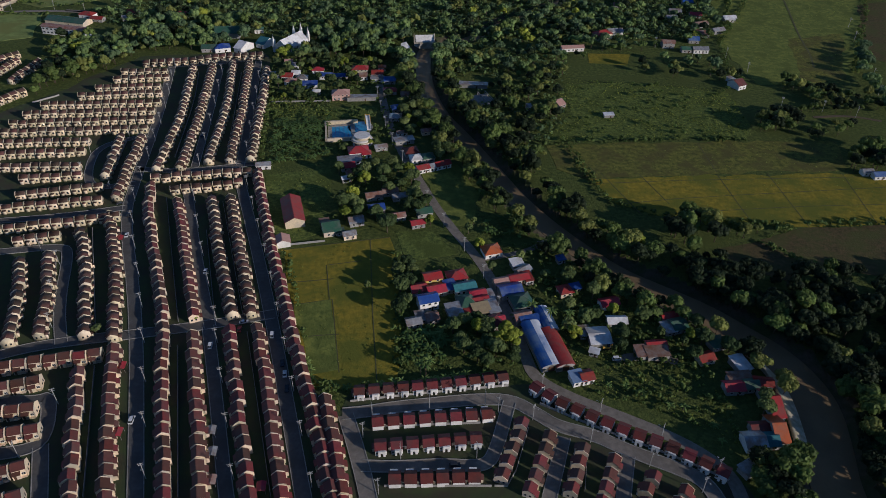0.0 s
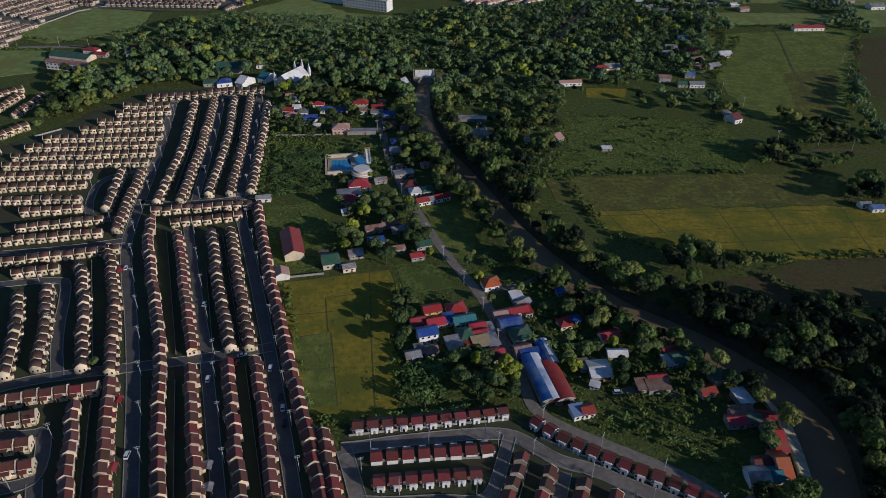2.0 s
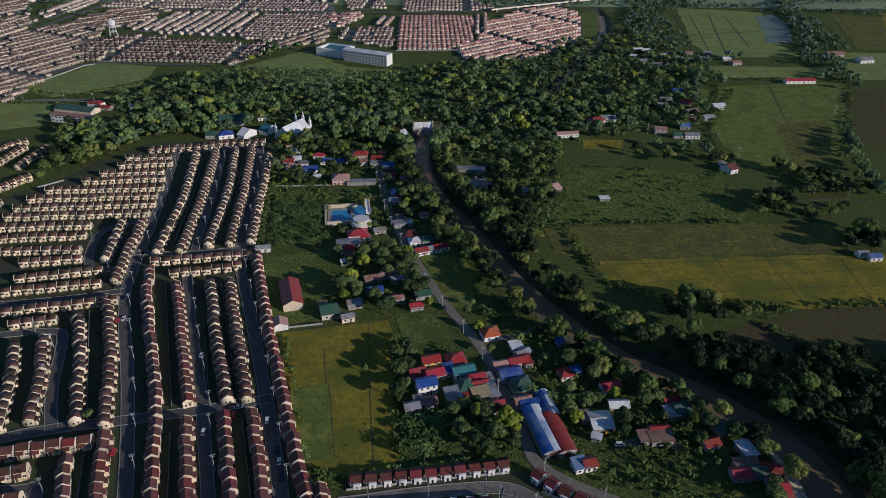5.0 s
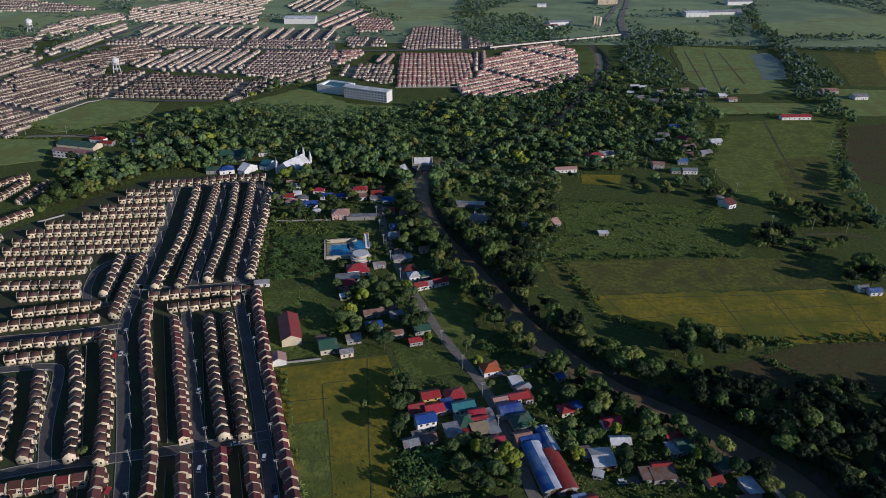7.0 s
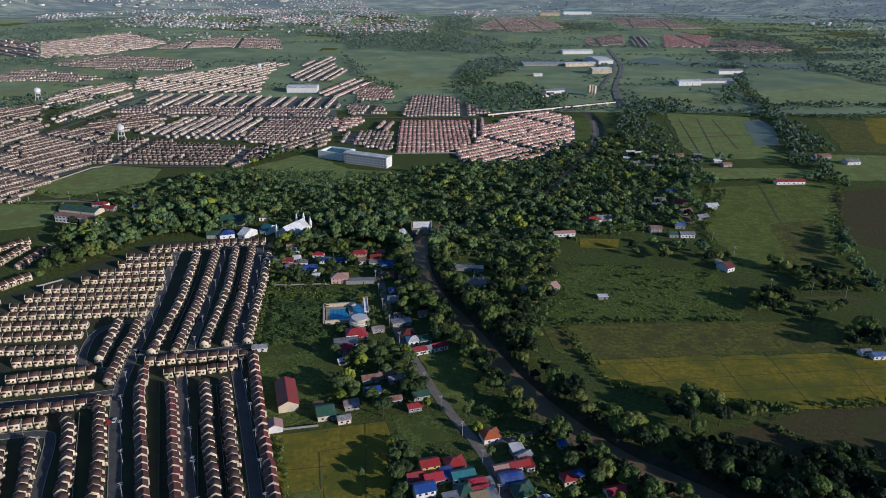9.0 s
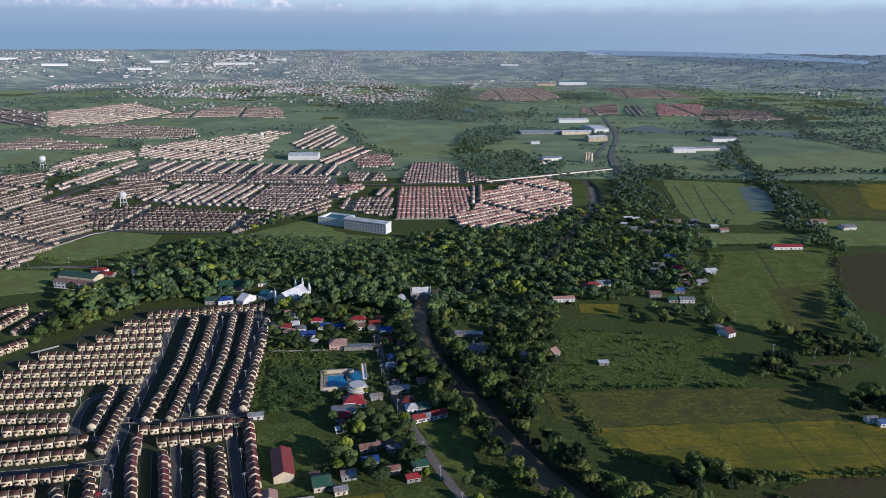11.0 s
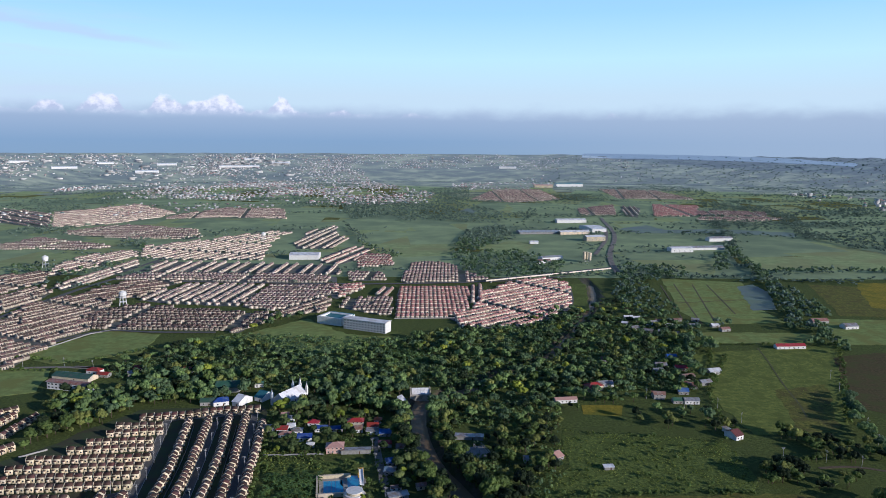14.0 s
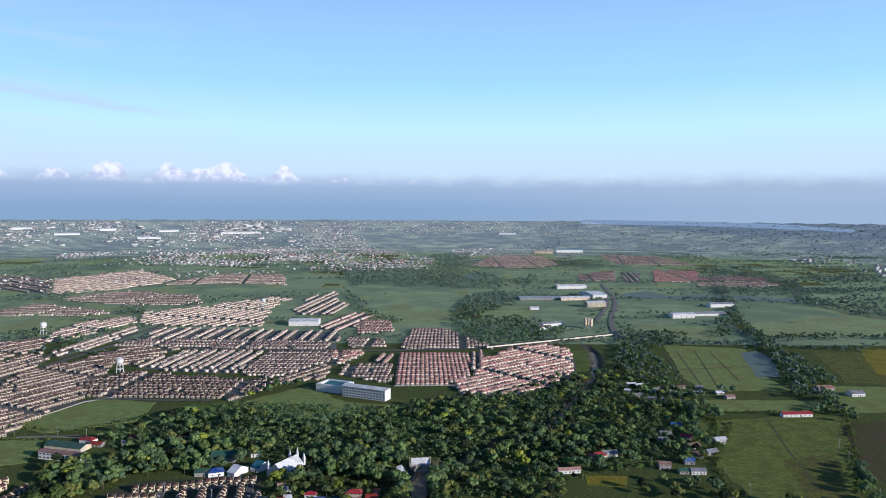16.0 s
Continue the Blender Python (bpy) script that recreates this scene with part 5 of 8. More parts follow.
# ---- river works ----
revet = smooth(pairs(136.3, 240.6, 142.7, 227.0, 144.6, 213.5, 144.2, 200.9, 141.5, 183.4), 3)
wall_mesh = Mesh()
vv, ff = [], []
for k, (x, y) in enumerate(revet):
    w = 0.6 + 4.2 * min(1.0, k / len(revet) * 2.0)
    vv += [(x, y, 1.7), (x + 0.5, y + 0.1, 1.75), (x + 0.5 + w, y + 0.6, 0.1), (x, y, -1.2)]
for k in range(len(revet) - 1):
    o = 4 * k
    ff += [(o + j, o + j + 1, o + 5 + j, o + 4 + j) for j in range(3)] + [(o + 3, o, o + 4, o + 7)]
part("revetment", wall_mesh.add(vv, ff + [(0, 1, 2, 3), tuple(len(vv) - 4 + j for j in range(4))]), material("pale_revetment", (0.56, 0.49, 0.35), (0.42, 0.36, 0.25), 0.5, 0.9, 0.1, 2, third=(0.3, 0.27, 0.17), third_scale=0.2), None)
tagged(bpy.data.objects["revetment"], "sloping pale concrete bank wall along the river", "revetment", kind="structure")
FOOT += [(-18.3, 622.8, 18), (-18.9, 642.5, 16), (-33.8, 609.4, 13)]
weir = thing("weir", -18.3, 622.8, 0, 4.0, "pale concrete weir with white sloping apron across the river", "weir")
SANDY = material("sandy_concrete", (0.52, 0.46, 0.36), (0.42, 0.37, 0.29), 0.4, 0.9, third=(0.3, 0.27, 0.2), third_scale=0.2)
part("wall", Mesh().box(-9.0, 0, -4, 8.5, 2.5, 2.2).box(-9.6, -0.3, 2.2, 9.0, 2.6, 2.6), SANDY, weir)
for k in range(4):   # apron panels with joints between them
    part("apron_panel", Mesh().add([(-8 + 4.1 * k, 2.6, 2.4), (-4 + 4.1 * k, 2.6, 2.4), (-4 + 4.1 * k, 9, 6.6), (-8 + 4.1 * k, 9, 6.6), (-8 + 4.1 * k, 2.6, -3), (-4 + 4.1 * k, 2.6, -3), (-4 + 4.1 * k, 9, -3), (-8 + 4.1 * k, 9, -3)], [(0, 1, 2, 3), (0, 4, 5, 1), (1, 5, 6, 2), (2, 6, 7, 3), (3, 7, 4, 0)]), WALL_WHITE, weir)
for side_ in (-9.6, 8.6):
    part("wing_wall", Mesh().prism([(0, -4), (10, -4), (10, 7.4), (0, 3.2)], side_, side_ + 0.8), SANDY, weir)
slab = thing("sluice_slab", -33.8, 609.4, 0, 20, "tilted white concrete slab on the bank", "slab")
part("slab", Mesh().add([(-5, -9, 0), (5, -7, 0), (2, 9, 5), (-3, 8, 4), (-5, -9, -1), (5, -7, -1), (3, 9, -1), (-3, 8, -1)], [(0, 1, 2, 3), (0, 4, 5, 1), (1, 5, 6, 2), (2, 6, 7, 3), (3, 7, 4, 0)]), WALL_WHITE, slab)
# concrete frames of an unfinished building among the trees
ruin = thing("building_frame", 25.6, 507.2, 0, 20, "unfinished grey concrete house frame among trees", "construction")
FOOT += [(25.6, 507.2, 12), (24.0, 539.4, 14)]
for k in range(4):
    part("beam", Mesh().box(-9 + 6 * k, -9, 2.6, -8.5 + 6 * k, 9, 3.0), WALL_GREY, ruin)
    for y0 in (-9, -3, 3, 8.6):
        part("post", Mesh().box(-9 + 6 * k, y0, 0, -8.6 + 6 * k, y0 + 0.4, 2.6), WALL_GREY, ruin)
part("slab", Mesh().box(-10, -9.6, 0, 10.5, 9.6, 0.3), WALL_GREY, ruin)
house(22.8, 532.4, 22, 5, 3.0, -5, ROOF_IRON, WALL_GREY, "shed", "long grey unfinished wall and roof", 0.4, windows=0)


# ---- street things ----
def utility_pole():
    ob = thing("utility_pole", 0, 0, 0, 0, "grey concrete power pole with two crossarms", "pole", "power poles along the streets")
    part("shaft", Mesh().tube((0, 0, -0.3), (0, 0, 9.6), 0.17, 0.11, 0, 6), METAL_GREY, ob)
    for z, w in ((9.1, 1.15), (8.1, 0.9)):
        arm = part("crossarm", Mesh().box(-w, -0.07, z - 0.07, w, 0.07, z + 0.07), METAL_GREY, ob)
        part("insulator", Mesh().tube((-w + 0.1, 0, z + 0.07), (-w + 0.1, 0, z + 0.3), 0.06, 0.04).tube((w - 0.1, 0, z + 0.07), (w - 0.1, 0, z + 0.3), 0.06, 0.04), WALL_WHITE, arm)
    part("brace", Mesh().tube((-0.7, 0, 9.05), (0, 0, 8.2), 0.04, 0.04).tube((0.7, 0, 9.05), (0, 0, 8.2), 0.04, 0.04), METAL_GREY, ob)
    part("street_lamp_arm", Mesh().tube((0, 0, 7.4), (0, -1.8, 7.9), 0.05, 0.04).box(-0.15, -2.3, 7.84, 0.15, -1.7, 7.96), METAL_GREY, ob)
    return ob


pole, first_pole = utility_pole(), True


def poles(road_index, side, step, stop=None):
    """Poles along one side of a road."""
    global first_pole
    pts, width = ROADS[road_index]
    for k, (x, y, a) in enumerate(along(pts, step)):
        if stop and k >= stop:
            break
        px_, py_ = x - math.sin(a) * (width / 2 + 0.9) * side, y + math.cos(a) * (width / 2 + 0.9) * side
        m = pose(px_, py_, 0.02, house_dice.uniform(-1, 1), house_dice.uniform(-1, 1), math.degrees(a) + 90)
        if first_pole:
            pole.matrix_basis, first_pole = m, False
        else:
            copy_thing(pole, m)


for index, side, step in ((0, 1, 26), (1, 1, 26), (2, 1, 25), (3, 1, 28), (5, 1, 26), (7, 1, 30), (8, 1, 30), (11, 1, 28), (12, 1, 26), (14, -1, 24), (15, 1, 27), (16, 1, 30), (19, 1, 26), (23, 1, 40)):
    poles(index, side, step)

for x, y in ((251.7, 566.6), (254.1, 498.3), (283.1, 493), (304, 483.8), (388.9, 683.1), (376.1, 643.8), (362.9, 592.1), (351.3, 557.1), (339.7, 523.1), (188.5, 624), (215.1, 600), (244.6, 600.8)):   # along the farm lanes across the river
    copy_thing(pole, pose(x, y, 0.0, house_dice.uniform(-2, 2), house_dice.uniform(-2, 2), house_dice.uniform(0, 180)))


def car(x, y, turn, paint, words, van=False):
    ob = thing("van" if van else "car", x, y, 0.2, turn, words, "van" if van else "car")
    h, top = (1.05, 1.95) if van else (0.85, 1.42)
    part("body", Mesh().prism([(-2.1, 0.35), (2.1, 0.35), (2.15, 0.7), (1.95, h), (-2.0, h), (-2.15, 0.7)], -0.85, 0.85, 0, "y"), paint, ob)
    cab = [(-1.9, h), (1.3, h), (0.9, top), (-1.8, top)] if van else [(-1.55, h), (1.1, h), (0.45, top), (-1.0, top)]
    part("cabin", Mesh().prism([(p, q) for p, q in cab], -0.72, 0.72, 0, "y"), GLASS_DARK, ob, "dark glass cabin")
    lo, hi = (cab[3][0] + 0.03, cab[2][0] - 0.03)
    part("roof", Mesh().box(lo, -0.72, top, hi, 0.72, top + 0.06), paint, ob)
    for sx in (-1.35, 1.35):
        for sy in (-0.86, 0.86):
            wheel = part("wheel", Mesh().tube((sx, sy - 0.1, 0.32), (sx, sy + 0.1, 0.32), 0.32, 0.32, 0, 10), TYRE, ob)
            part("rim", Mesh().tube((sx, sy - 0.11, 0.32), (sx, sy + 0.11, 0.32), 0.17, 0.17, 0, 8), METAL_GREY, wheel)


CAR_WHITE = material("white_car_paint", (0.75, 0.75, 0.75), (0.7, 0.7, 0.7), 1.0, 0.25, spec=0.5)
CAR_DARK = material("dark_car_paint", (0.03, 0.035, 0.045), (0.025, 0.03, 0.04), 1.0, 0.25, spec=0.5)
CAR_RED = material("red_car_paint", (0.3, 0.025, 0.02), (0.25, 0.02, 0.02), 1.0, 0.3, spec=0.5)
for at, turn, paint, words, van in (((-79.3, 243.7), 97, CAR_WHITE, "long white van parked by the kerb", True), ((-68.9, 219.1), 100, CAR_WHITE, "white saloon car on the street", False),
                                    ((-71.2, 225.6), 100, CAR_DARK, "dark saloon car parked at the kerb", False), ((-106.1, 236.2), 95, CAR_WHITE, "white van parked on the verge", True),
                                    ((-94.6, 252.5), 15, CAR_WHITE, "white saloon car at the corner", False), ((-126.4, 192.4), 90, CAR_WHITE, "small white truck on the street", True),
                                    ((-176.2, 323.1), 100, CAR_WHITE, "white car on the estate street", False), ((-123.6, 291.3), 95, CAR_WHITE, "white car parked between terraces", False),
                                    ((-182.3, 343.5), 80, CAR_DARK, "dark car at the crossing", False), ((-167.4, 443.0), 80, CAR_DARK, "dark car on the upper street", False),
                                    ((-95.5, 247.4), 95, CAR_RED, "dark red car beside a terrace", False), ((5.5, 172.0), 5, CAR_DARK, "black pick-up in a driveway", True),
                                    ((79.0, 230.3), 5, CAR_WHITE, "white delivery truck in a farm yard", True), ((91.6, 234.0), -10, CAR_WHITE, "white car by a shed", False),
                                    ((36.3, 434.3), 110, CAR_DARK, "dark car on the lane", False), ((-66.4, 210.5), 98, CAR_DARK, "dark hatchback parked at the kerb", False), ((-192.3, 355.5), 20, CAR_DARK, "dark car parked by the corner", False)):
    if words != "dark car on the lane":
        car(*at, turn, paint, words, van)
digger = thing("excavator", 75.5, 237.8, 0.05, 8, "yellow excavator parked in a farm yard", "excavator")
DIGGER_YELLOW = material("yellow_machine_paint", (0.6, 0.36, 0.06), (0.45, 0.27, 0.06), 1.0, 0.5)
part("tracks", Mesh().box(-1.8, -1.3, 0, 1.8, -0.8, 0.8).box(-1.8, 0.8, 0, 1.8, 1.3, 0.8), TYRE, digger)
part("body", Mesh().box(-1.9, -1.2, 0.8, 1.4, 1.2, 2.0), DIGGER_YELLOW, digger)
part("cabin", Mesh().box(0.1, -1.2, 2.0, 1.4, 0.0, 3.0), GLASS_DARK, digger, "glazed cabin")
part("boom", Mesh().prism([(1.4, 1.4), (1.4, 1.9), (4.5, 2.8), (7.5, 1.2), (7.3, 0.9), (4.4, 2.3)], -0.25, 0.25, 0, "y"), DIGGER_YELLOW, digger)
part("bucket", Mesh().prism([(7.2, 0.2), (8.0, 0.1), (8.1, 0.9), (7.3, 1.2)], -0.5, 0.5, 0, "y"), METAL_GREY, digger)


def awning(x, y, turn, mat, words, w=4.5, d=3.6):
    ob = thing("awning", x, y, 0, turn, words, "awning")
    part("canopy", Mesh().prism([(-d / 2, 2.3), (-d / 2, 2.36), (0, 3.0), (d / 2, 2.36), (d / 2, 2.3), (0, 2.92)], -w / 2, w / 2), mat, ob)
    for sx in (-w / 2 + 0.1, w / 2 - 0.1):
        for sy in (-d / 2 + 0.1, d / 2 - 0.1):
            part("post", Mesh().tube((sx, sy, 0), (sx, sy, 2.36), 0.05, 0.05), METAL_GREY, ob)


for at, mat, words in (((-141.1, 221.5), ROOF_RED, "red canvas awning beside a terrace"), ((-129.1, 184.9), ROOF_RED, "red tarpaulin carport beside a terrace"), ((-66.6, 160.5), ROOF_RED, "red tarpaulin carport at a terrace end"),
                       ((-177.9, 318.1), ROOF_RED, "small red awning over a yard"), ((-85.8, 163.2), ROOF_RUST, "brown sheet carport on posts"), ((-92.1, 186.5), ROOF_IRON, "grey sheet carport on posts"), ((-88.9, 176.1), ROOF_IRON, "grey sheet carport on posts")):
    awning(*at, 95, mat, words)


# ---- yard walls: low pale walls along the backs and fronts of the terraces ----
def yard_wall(points, high=1.3, words="low pale block wall between yards"):
    ob = None
    pts = smooth(points, 1)
    m = Mesh()
    for (x0, y0), (x1, y1) in zip(pts, pts[1:]):
        d = math.hypot(x1 - x0, y1 - y0)
        nx_, ny_ = -(y1 - y0) / d * 0.09, (x1 - x0) / d * 0.09
        m.add([(x0 - nx_, y0 - ny_, 0), (x1 - nx_, y1 - ny_, 0), (x1 + nx_, y1 + ny_, 0), (x0 + nx_, y0 + ny_, 0), (x0 - nx_, y0 - ny_, high), (x1 - nx_, y1 - ny_, high), (x1 + nx_, y1 + ny_, high), (x0 + nx_, y0 + ny_, high)],
              [(0, 1, 5, 4), (1, 2, 6, 5), (2, 3, 7, 6), (3, 0, 4, 7), (4, 5, 6, 7)])
    return tagged(new("yard_wall", m.data("yard_wall", WALL_GREY)), words, "wall", "yard walls")


for line in (pairs(-153.8, 222.6, -131.4, 156.3), pairs(-121.0, 235.6, -96.6, 156.7), pairs(-91.4, 245.5, -62.5, 157.1), pairs(-166.6, 362.3, -126.0, 252.8), pairs(-133.2, 328.3, -109.8, 257.1), pairs(-131.5, 357.9, -96.2, 257.3),
             pairs(-198.1, 329.9, -162.0, 244.4), pairs(-205.6, 300.7, -187.0, 255.9), pairs(-166.6, 555.1, -145.8, 428.6), pairs(-201.6, 554.2, -189.2, 499.8, -177.0, 412.2), pairs(-217.0, 435.2, -207.6, 375.8),
             pairs(-53.3, 207.5, -36.4, 157.5), pairs(-93.2, 312.9, -57.9, 213.9), pairs(35.5, 190.5, 26.7, 163.1, 20.3, 163.0), pairs(58.4, 182.3, 54.0, 161.5), pairs(-27.8, 190.5, 16.1, 193.1), pairs(-21.1, 162.5, 19.2, 163.0),
             pairs(-38.4, 203.9, -5.2, 209.4, 29.0, 213.8), pairs(41.5, 203.7, 62.2, 192.0, 92.9, 176.8, 109.6, 166.6), pairs(-131.3, 499.2, -86.7, 502.4), pairs(-88.0, 315.1, -65.4, 319.7), pairs(-309.3, 493.8, -295.3, 507.4),
             pairs(-452.5, 743.6, -414.2, 863.9, -335.7, 855.6), pairs(26.1, 888.9, 67.8, 868.1, 127.9, 897.9), pairs(-62.0, 918.1, 34.4, 924.3)):
    yard_wall(line)


# ---- fields across the river and on the plain ----
def bund(points, w=0.5, h=0.2):
    return strip("field_dyke", points, w, h, BUND, "dark grassy dyke between paddies", "dyke", h + 0.1)


patch("field_gold_2", pairs(93.0, 390.2, 149.9, 395.7, 286.5, 402.8, 337.2, 406.8, 300.9, 344.5, 256.6, 342.5, 203.5, 339.2, 133.7, 346.0, 103.6, 361.3), 0.1, RICE_GOLD, "ripening golden-green paddies", "rice field")
patch("field_pasture", pairs(69.3, 435.1, 162.0, 442.1, 273.4, 446.3, 263.4, 406.7, 150.1, 396.4, 91.2, 390.2, 73.0, 402.7), 0.1, RICE_PALE, "dull green pasture strip with lone tufts", "meadow")
patch("field_meadow_2", pairs(96.5, 539.1, 152.2, 545.1, 223.9, 525.9, 219.8, 462.4, 211.0, 448.3, 68.0, 441.6, 93.9, 487.1), 0.1, GRASS, "rough sunlit meadow with bushes", "meadow")
patch("field_fallow", pairs(177.6, 325.8, 206.3, 338.1, 256.6, 342.5, 317.9, 345.4, 283.9, 289.8, 231.9, 292.7, 198.2, 302.8), 0.1, FALLOW, "brown harvested field", "field")
patch("field_fallow_2", pairs(151.3, 317.3, 177.1, 324.2, 195.2, 302.7, 180.4, 288.1, 152.6, 302.0), 0.1, FALLOW, "dark brown stubble patch", "field")
patch("field_upper", pairs(279.3, 766.1, 465.1, 804.6, 340.1, 564.1, 251.0, 540.2, 249.1, 632.0), 0.1, RICE_GREEN, "large bright green field", "rice field")
patch("field_upper_gold", pairs(317.8, 648.5, 375.1, 665.4, 328.9, 556.7, 289.0, 544.2), 0.16, RICE_PALE, "yellowish green corner of a field", "field")
patch("field_yellow_plot", pairs(125.5, 607.5, 162.4, 605.9, 154.9, 581.0, 122.9, 585.2), 0.1, RICE_GOLD, "small bright yellow plot", "field")
patch("field_brown_far", pairs(429.5, 752.9, 541.0, 788.4, 416.2, 565.6, 368.5, 605.0), 0.1, FALLOW, "dark ploughed field beside the tree-lined road", "field")
for line in (pairs(92.1, 384.7, 148.4, 390.0, 284.0, 397.8), pairs(105.3, 361.3, 142.8, 368.4, 185.9, 373.8, 277.4, 384.4), pairs(145.6, 353.4, 215.5, 361.0, 267.5, 364.5), pairs(100.6, 398.9, 116.5, 350.5), pairs(125.1, 398.0, 136.0, 361.9),
             pairs(175.5, 399.1, 178.9, 343.3), pairs(208.5, 399.8, 210.7, 339.3), pairs(257.0, 400.8, 251.8, 343.6), pairs(82.4, 432.1, 99.3, 396.0), pairs(175.1, 439.9, 176.2, 401.2),
             pairs(-72.7, 266.1, -54.9, 270.6, -45.3, 220.8), pairs(-81.9, 282.7, -56.4, 286.8), pairs(-40.6, 322.3, -33.6, 258.3, -27.6, 211.0), pairs(-87.3, 311.4, -29.1, 324.7), pairs(-62.7, 243.6, -48.4, 245.4), pairs(-56.3, 270.6, -61.5, 298.2, -43.4, 302.5)):
    bund(line)
for poly, mat, words in ((pairs(383.0, 1216.0, 508.7, 1182.8, 452.9, 1010.4, 451.9, 908.3, 345.1, 896.2, 332.1, 972.2), FIELD_MID, "bright green paddies with white dykes"),
                         (pairs(322.4, 856.6, 462.2, 858.8, 440.0, 812.0, 316.1, 808.2), FIELD_MID, "green paddies"),
                         (pairs(613.8, 1168.6, 765.7, 1130.5, 644.9, 935.3, 545.6, 947.4), RICE_PALE, "olive pasture"), (pairs(514.6, 931.0, 635.4, 920.0, 565.8, 807.5, 465.1, 804.6), FIELD_MID, "green paddies"),
                         (pairs(699.2, 1181.3, 799.6, 1185.4, 664.6, 967.2, 620.2, 999.0), RICE_GOLD, "golden paddies"),
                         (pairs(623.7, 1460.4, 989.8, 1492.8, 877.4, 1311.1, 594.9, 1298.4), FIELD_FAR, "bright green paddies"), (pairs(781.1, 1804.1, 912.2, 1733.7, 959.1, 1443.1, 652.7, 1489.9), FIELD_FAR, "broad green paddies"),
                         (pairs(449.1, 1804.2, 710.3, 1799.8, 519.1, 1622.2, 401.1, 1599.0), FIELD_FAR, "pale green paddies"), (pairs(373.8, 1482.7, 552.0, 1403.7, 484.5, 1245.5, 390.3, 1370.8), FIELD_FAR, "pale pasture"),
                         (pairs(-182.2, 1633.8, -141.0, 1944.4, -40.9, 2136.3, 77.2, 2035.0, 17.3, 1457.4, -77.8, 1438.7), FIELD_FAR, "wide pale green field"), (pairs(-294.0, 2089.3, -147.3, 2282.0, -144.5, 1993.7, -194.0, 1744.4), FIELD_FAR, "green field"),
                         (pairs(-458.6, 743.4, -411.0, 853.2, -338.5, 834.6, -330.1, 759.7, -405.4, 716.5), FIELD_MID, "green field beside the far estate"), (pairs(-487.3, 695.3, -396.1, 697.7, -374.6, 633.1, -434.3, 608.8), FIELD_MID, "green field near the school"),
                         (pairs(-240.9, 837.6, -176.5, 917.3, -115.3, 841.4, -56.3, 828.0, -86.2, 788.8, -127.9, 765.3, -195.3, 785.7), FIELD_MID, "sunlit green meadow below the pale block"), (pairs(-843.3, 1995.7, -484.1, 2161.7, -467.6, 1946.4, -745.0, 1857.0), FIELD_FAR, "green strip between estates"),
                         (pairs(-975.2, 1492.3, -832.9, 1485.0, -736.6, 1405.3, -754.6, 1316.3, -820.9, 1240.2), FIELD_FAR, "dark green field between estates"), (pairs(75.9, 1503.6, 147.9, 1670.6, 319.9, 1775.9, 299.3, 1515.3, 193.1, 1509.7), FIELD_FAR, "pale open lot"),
                         (pairs(206.8, 1161.2, 239.1, 1162.5, 206.6, 967.9, 186.0, 983.8), GRASS, "green lot at the estate's edge"), (pairs(-300.2, 810.9, -249.0, 842.5, -205.4, 801.7, -241.4, 766.5), GRASS, "sunlit clearing")):
    patch("field_far", poly, 0.1, mat, words, "field")
for poly, words in ((pairs(477.6, 1938.2, 591.2, 2044.9, 609.3, 1923.5, 753.6, 1956.5, 940.3, 1877.4, 899.4, 1791.2, 734.3, 1864.3, 516.7, 1850.6), "long flooded fish ponds"), (pairs(484.9, 1145.5, 520.0, 1164.8, 518.0, 1104.1, 476.1, 983.8, 438.9, 975.9), "flooded pale paddy"),
                    (pairs(54.5, 2437.9, 95.5, 2557.6, 119.2, 2443.3, 96.5, 2334.9), "far pond")):
    patch("water", poly, 0.15, POND, words, "pond")

for line in (pairs(363.7, 1158.5, 323.0, 927.8), pairs(388.7, 1168.6, 338.7, 898.9), pairs(417.5, 1160.6, 357.8, 899.5), pairs(441.6, 1161.6, 405.3, 955.3), pairs(338.8, 1020.5, 455.1, 1046.8)):
    strip("field_dyke", line, 1.5, 0.34, SOIL, "pale bare dyke between green paddies", "dyke", 0.4)

strip("field_dyke", smooth(pairs(363, 788.7, 353.3, 743.2, 339.3, 689.8, 329.9, 650, 323.3, 613.8, 313.5, 580.6), 1), 1.6, 0.3, BUND, "weedy dyke across a green field", "dyke", 0.4)


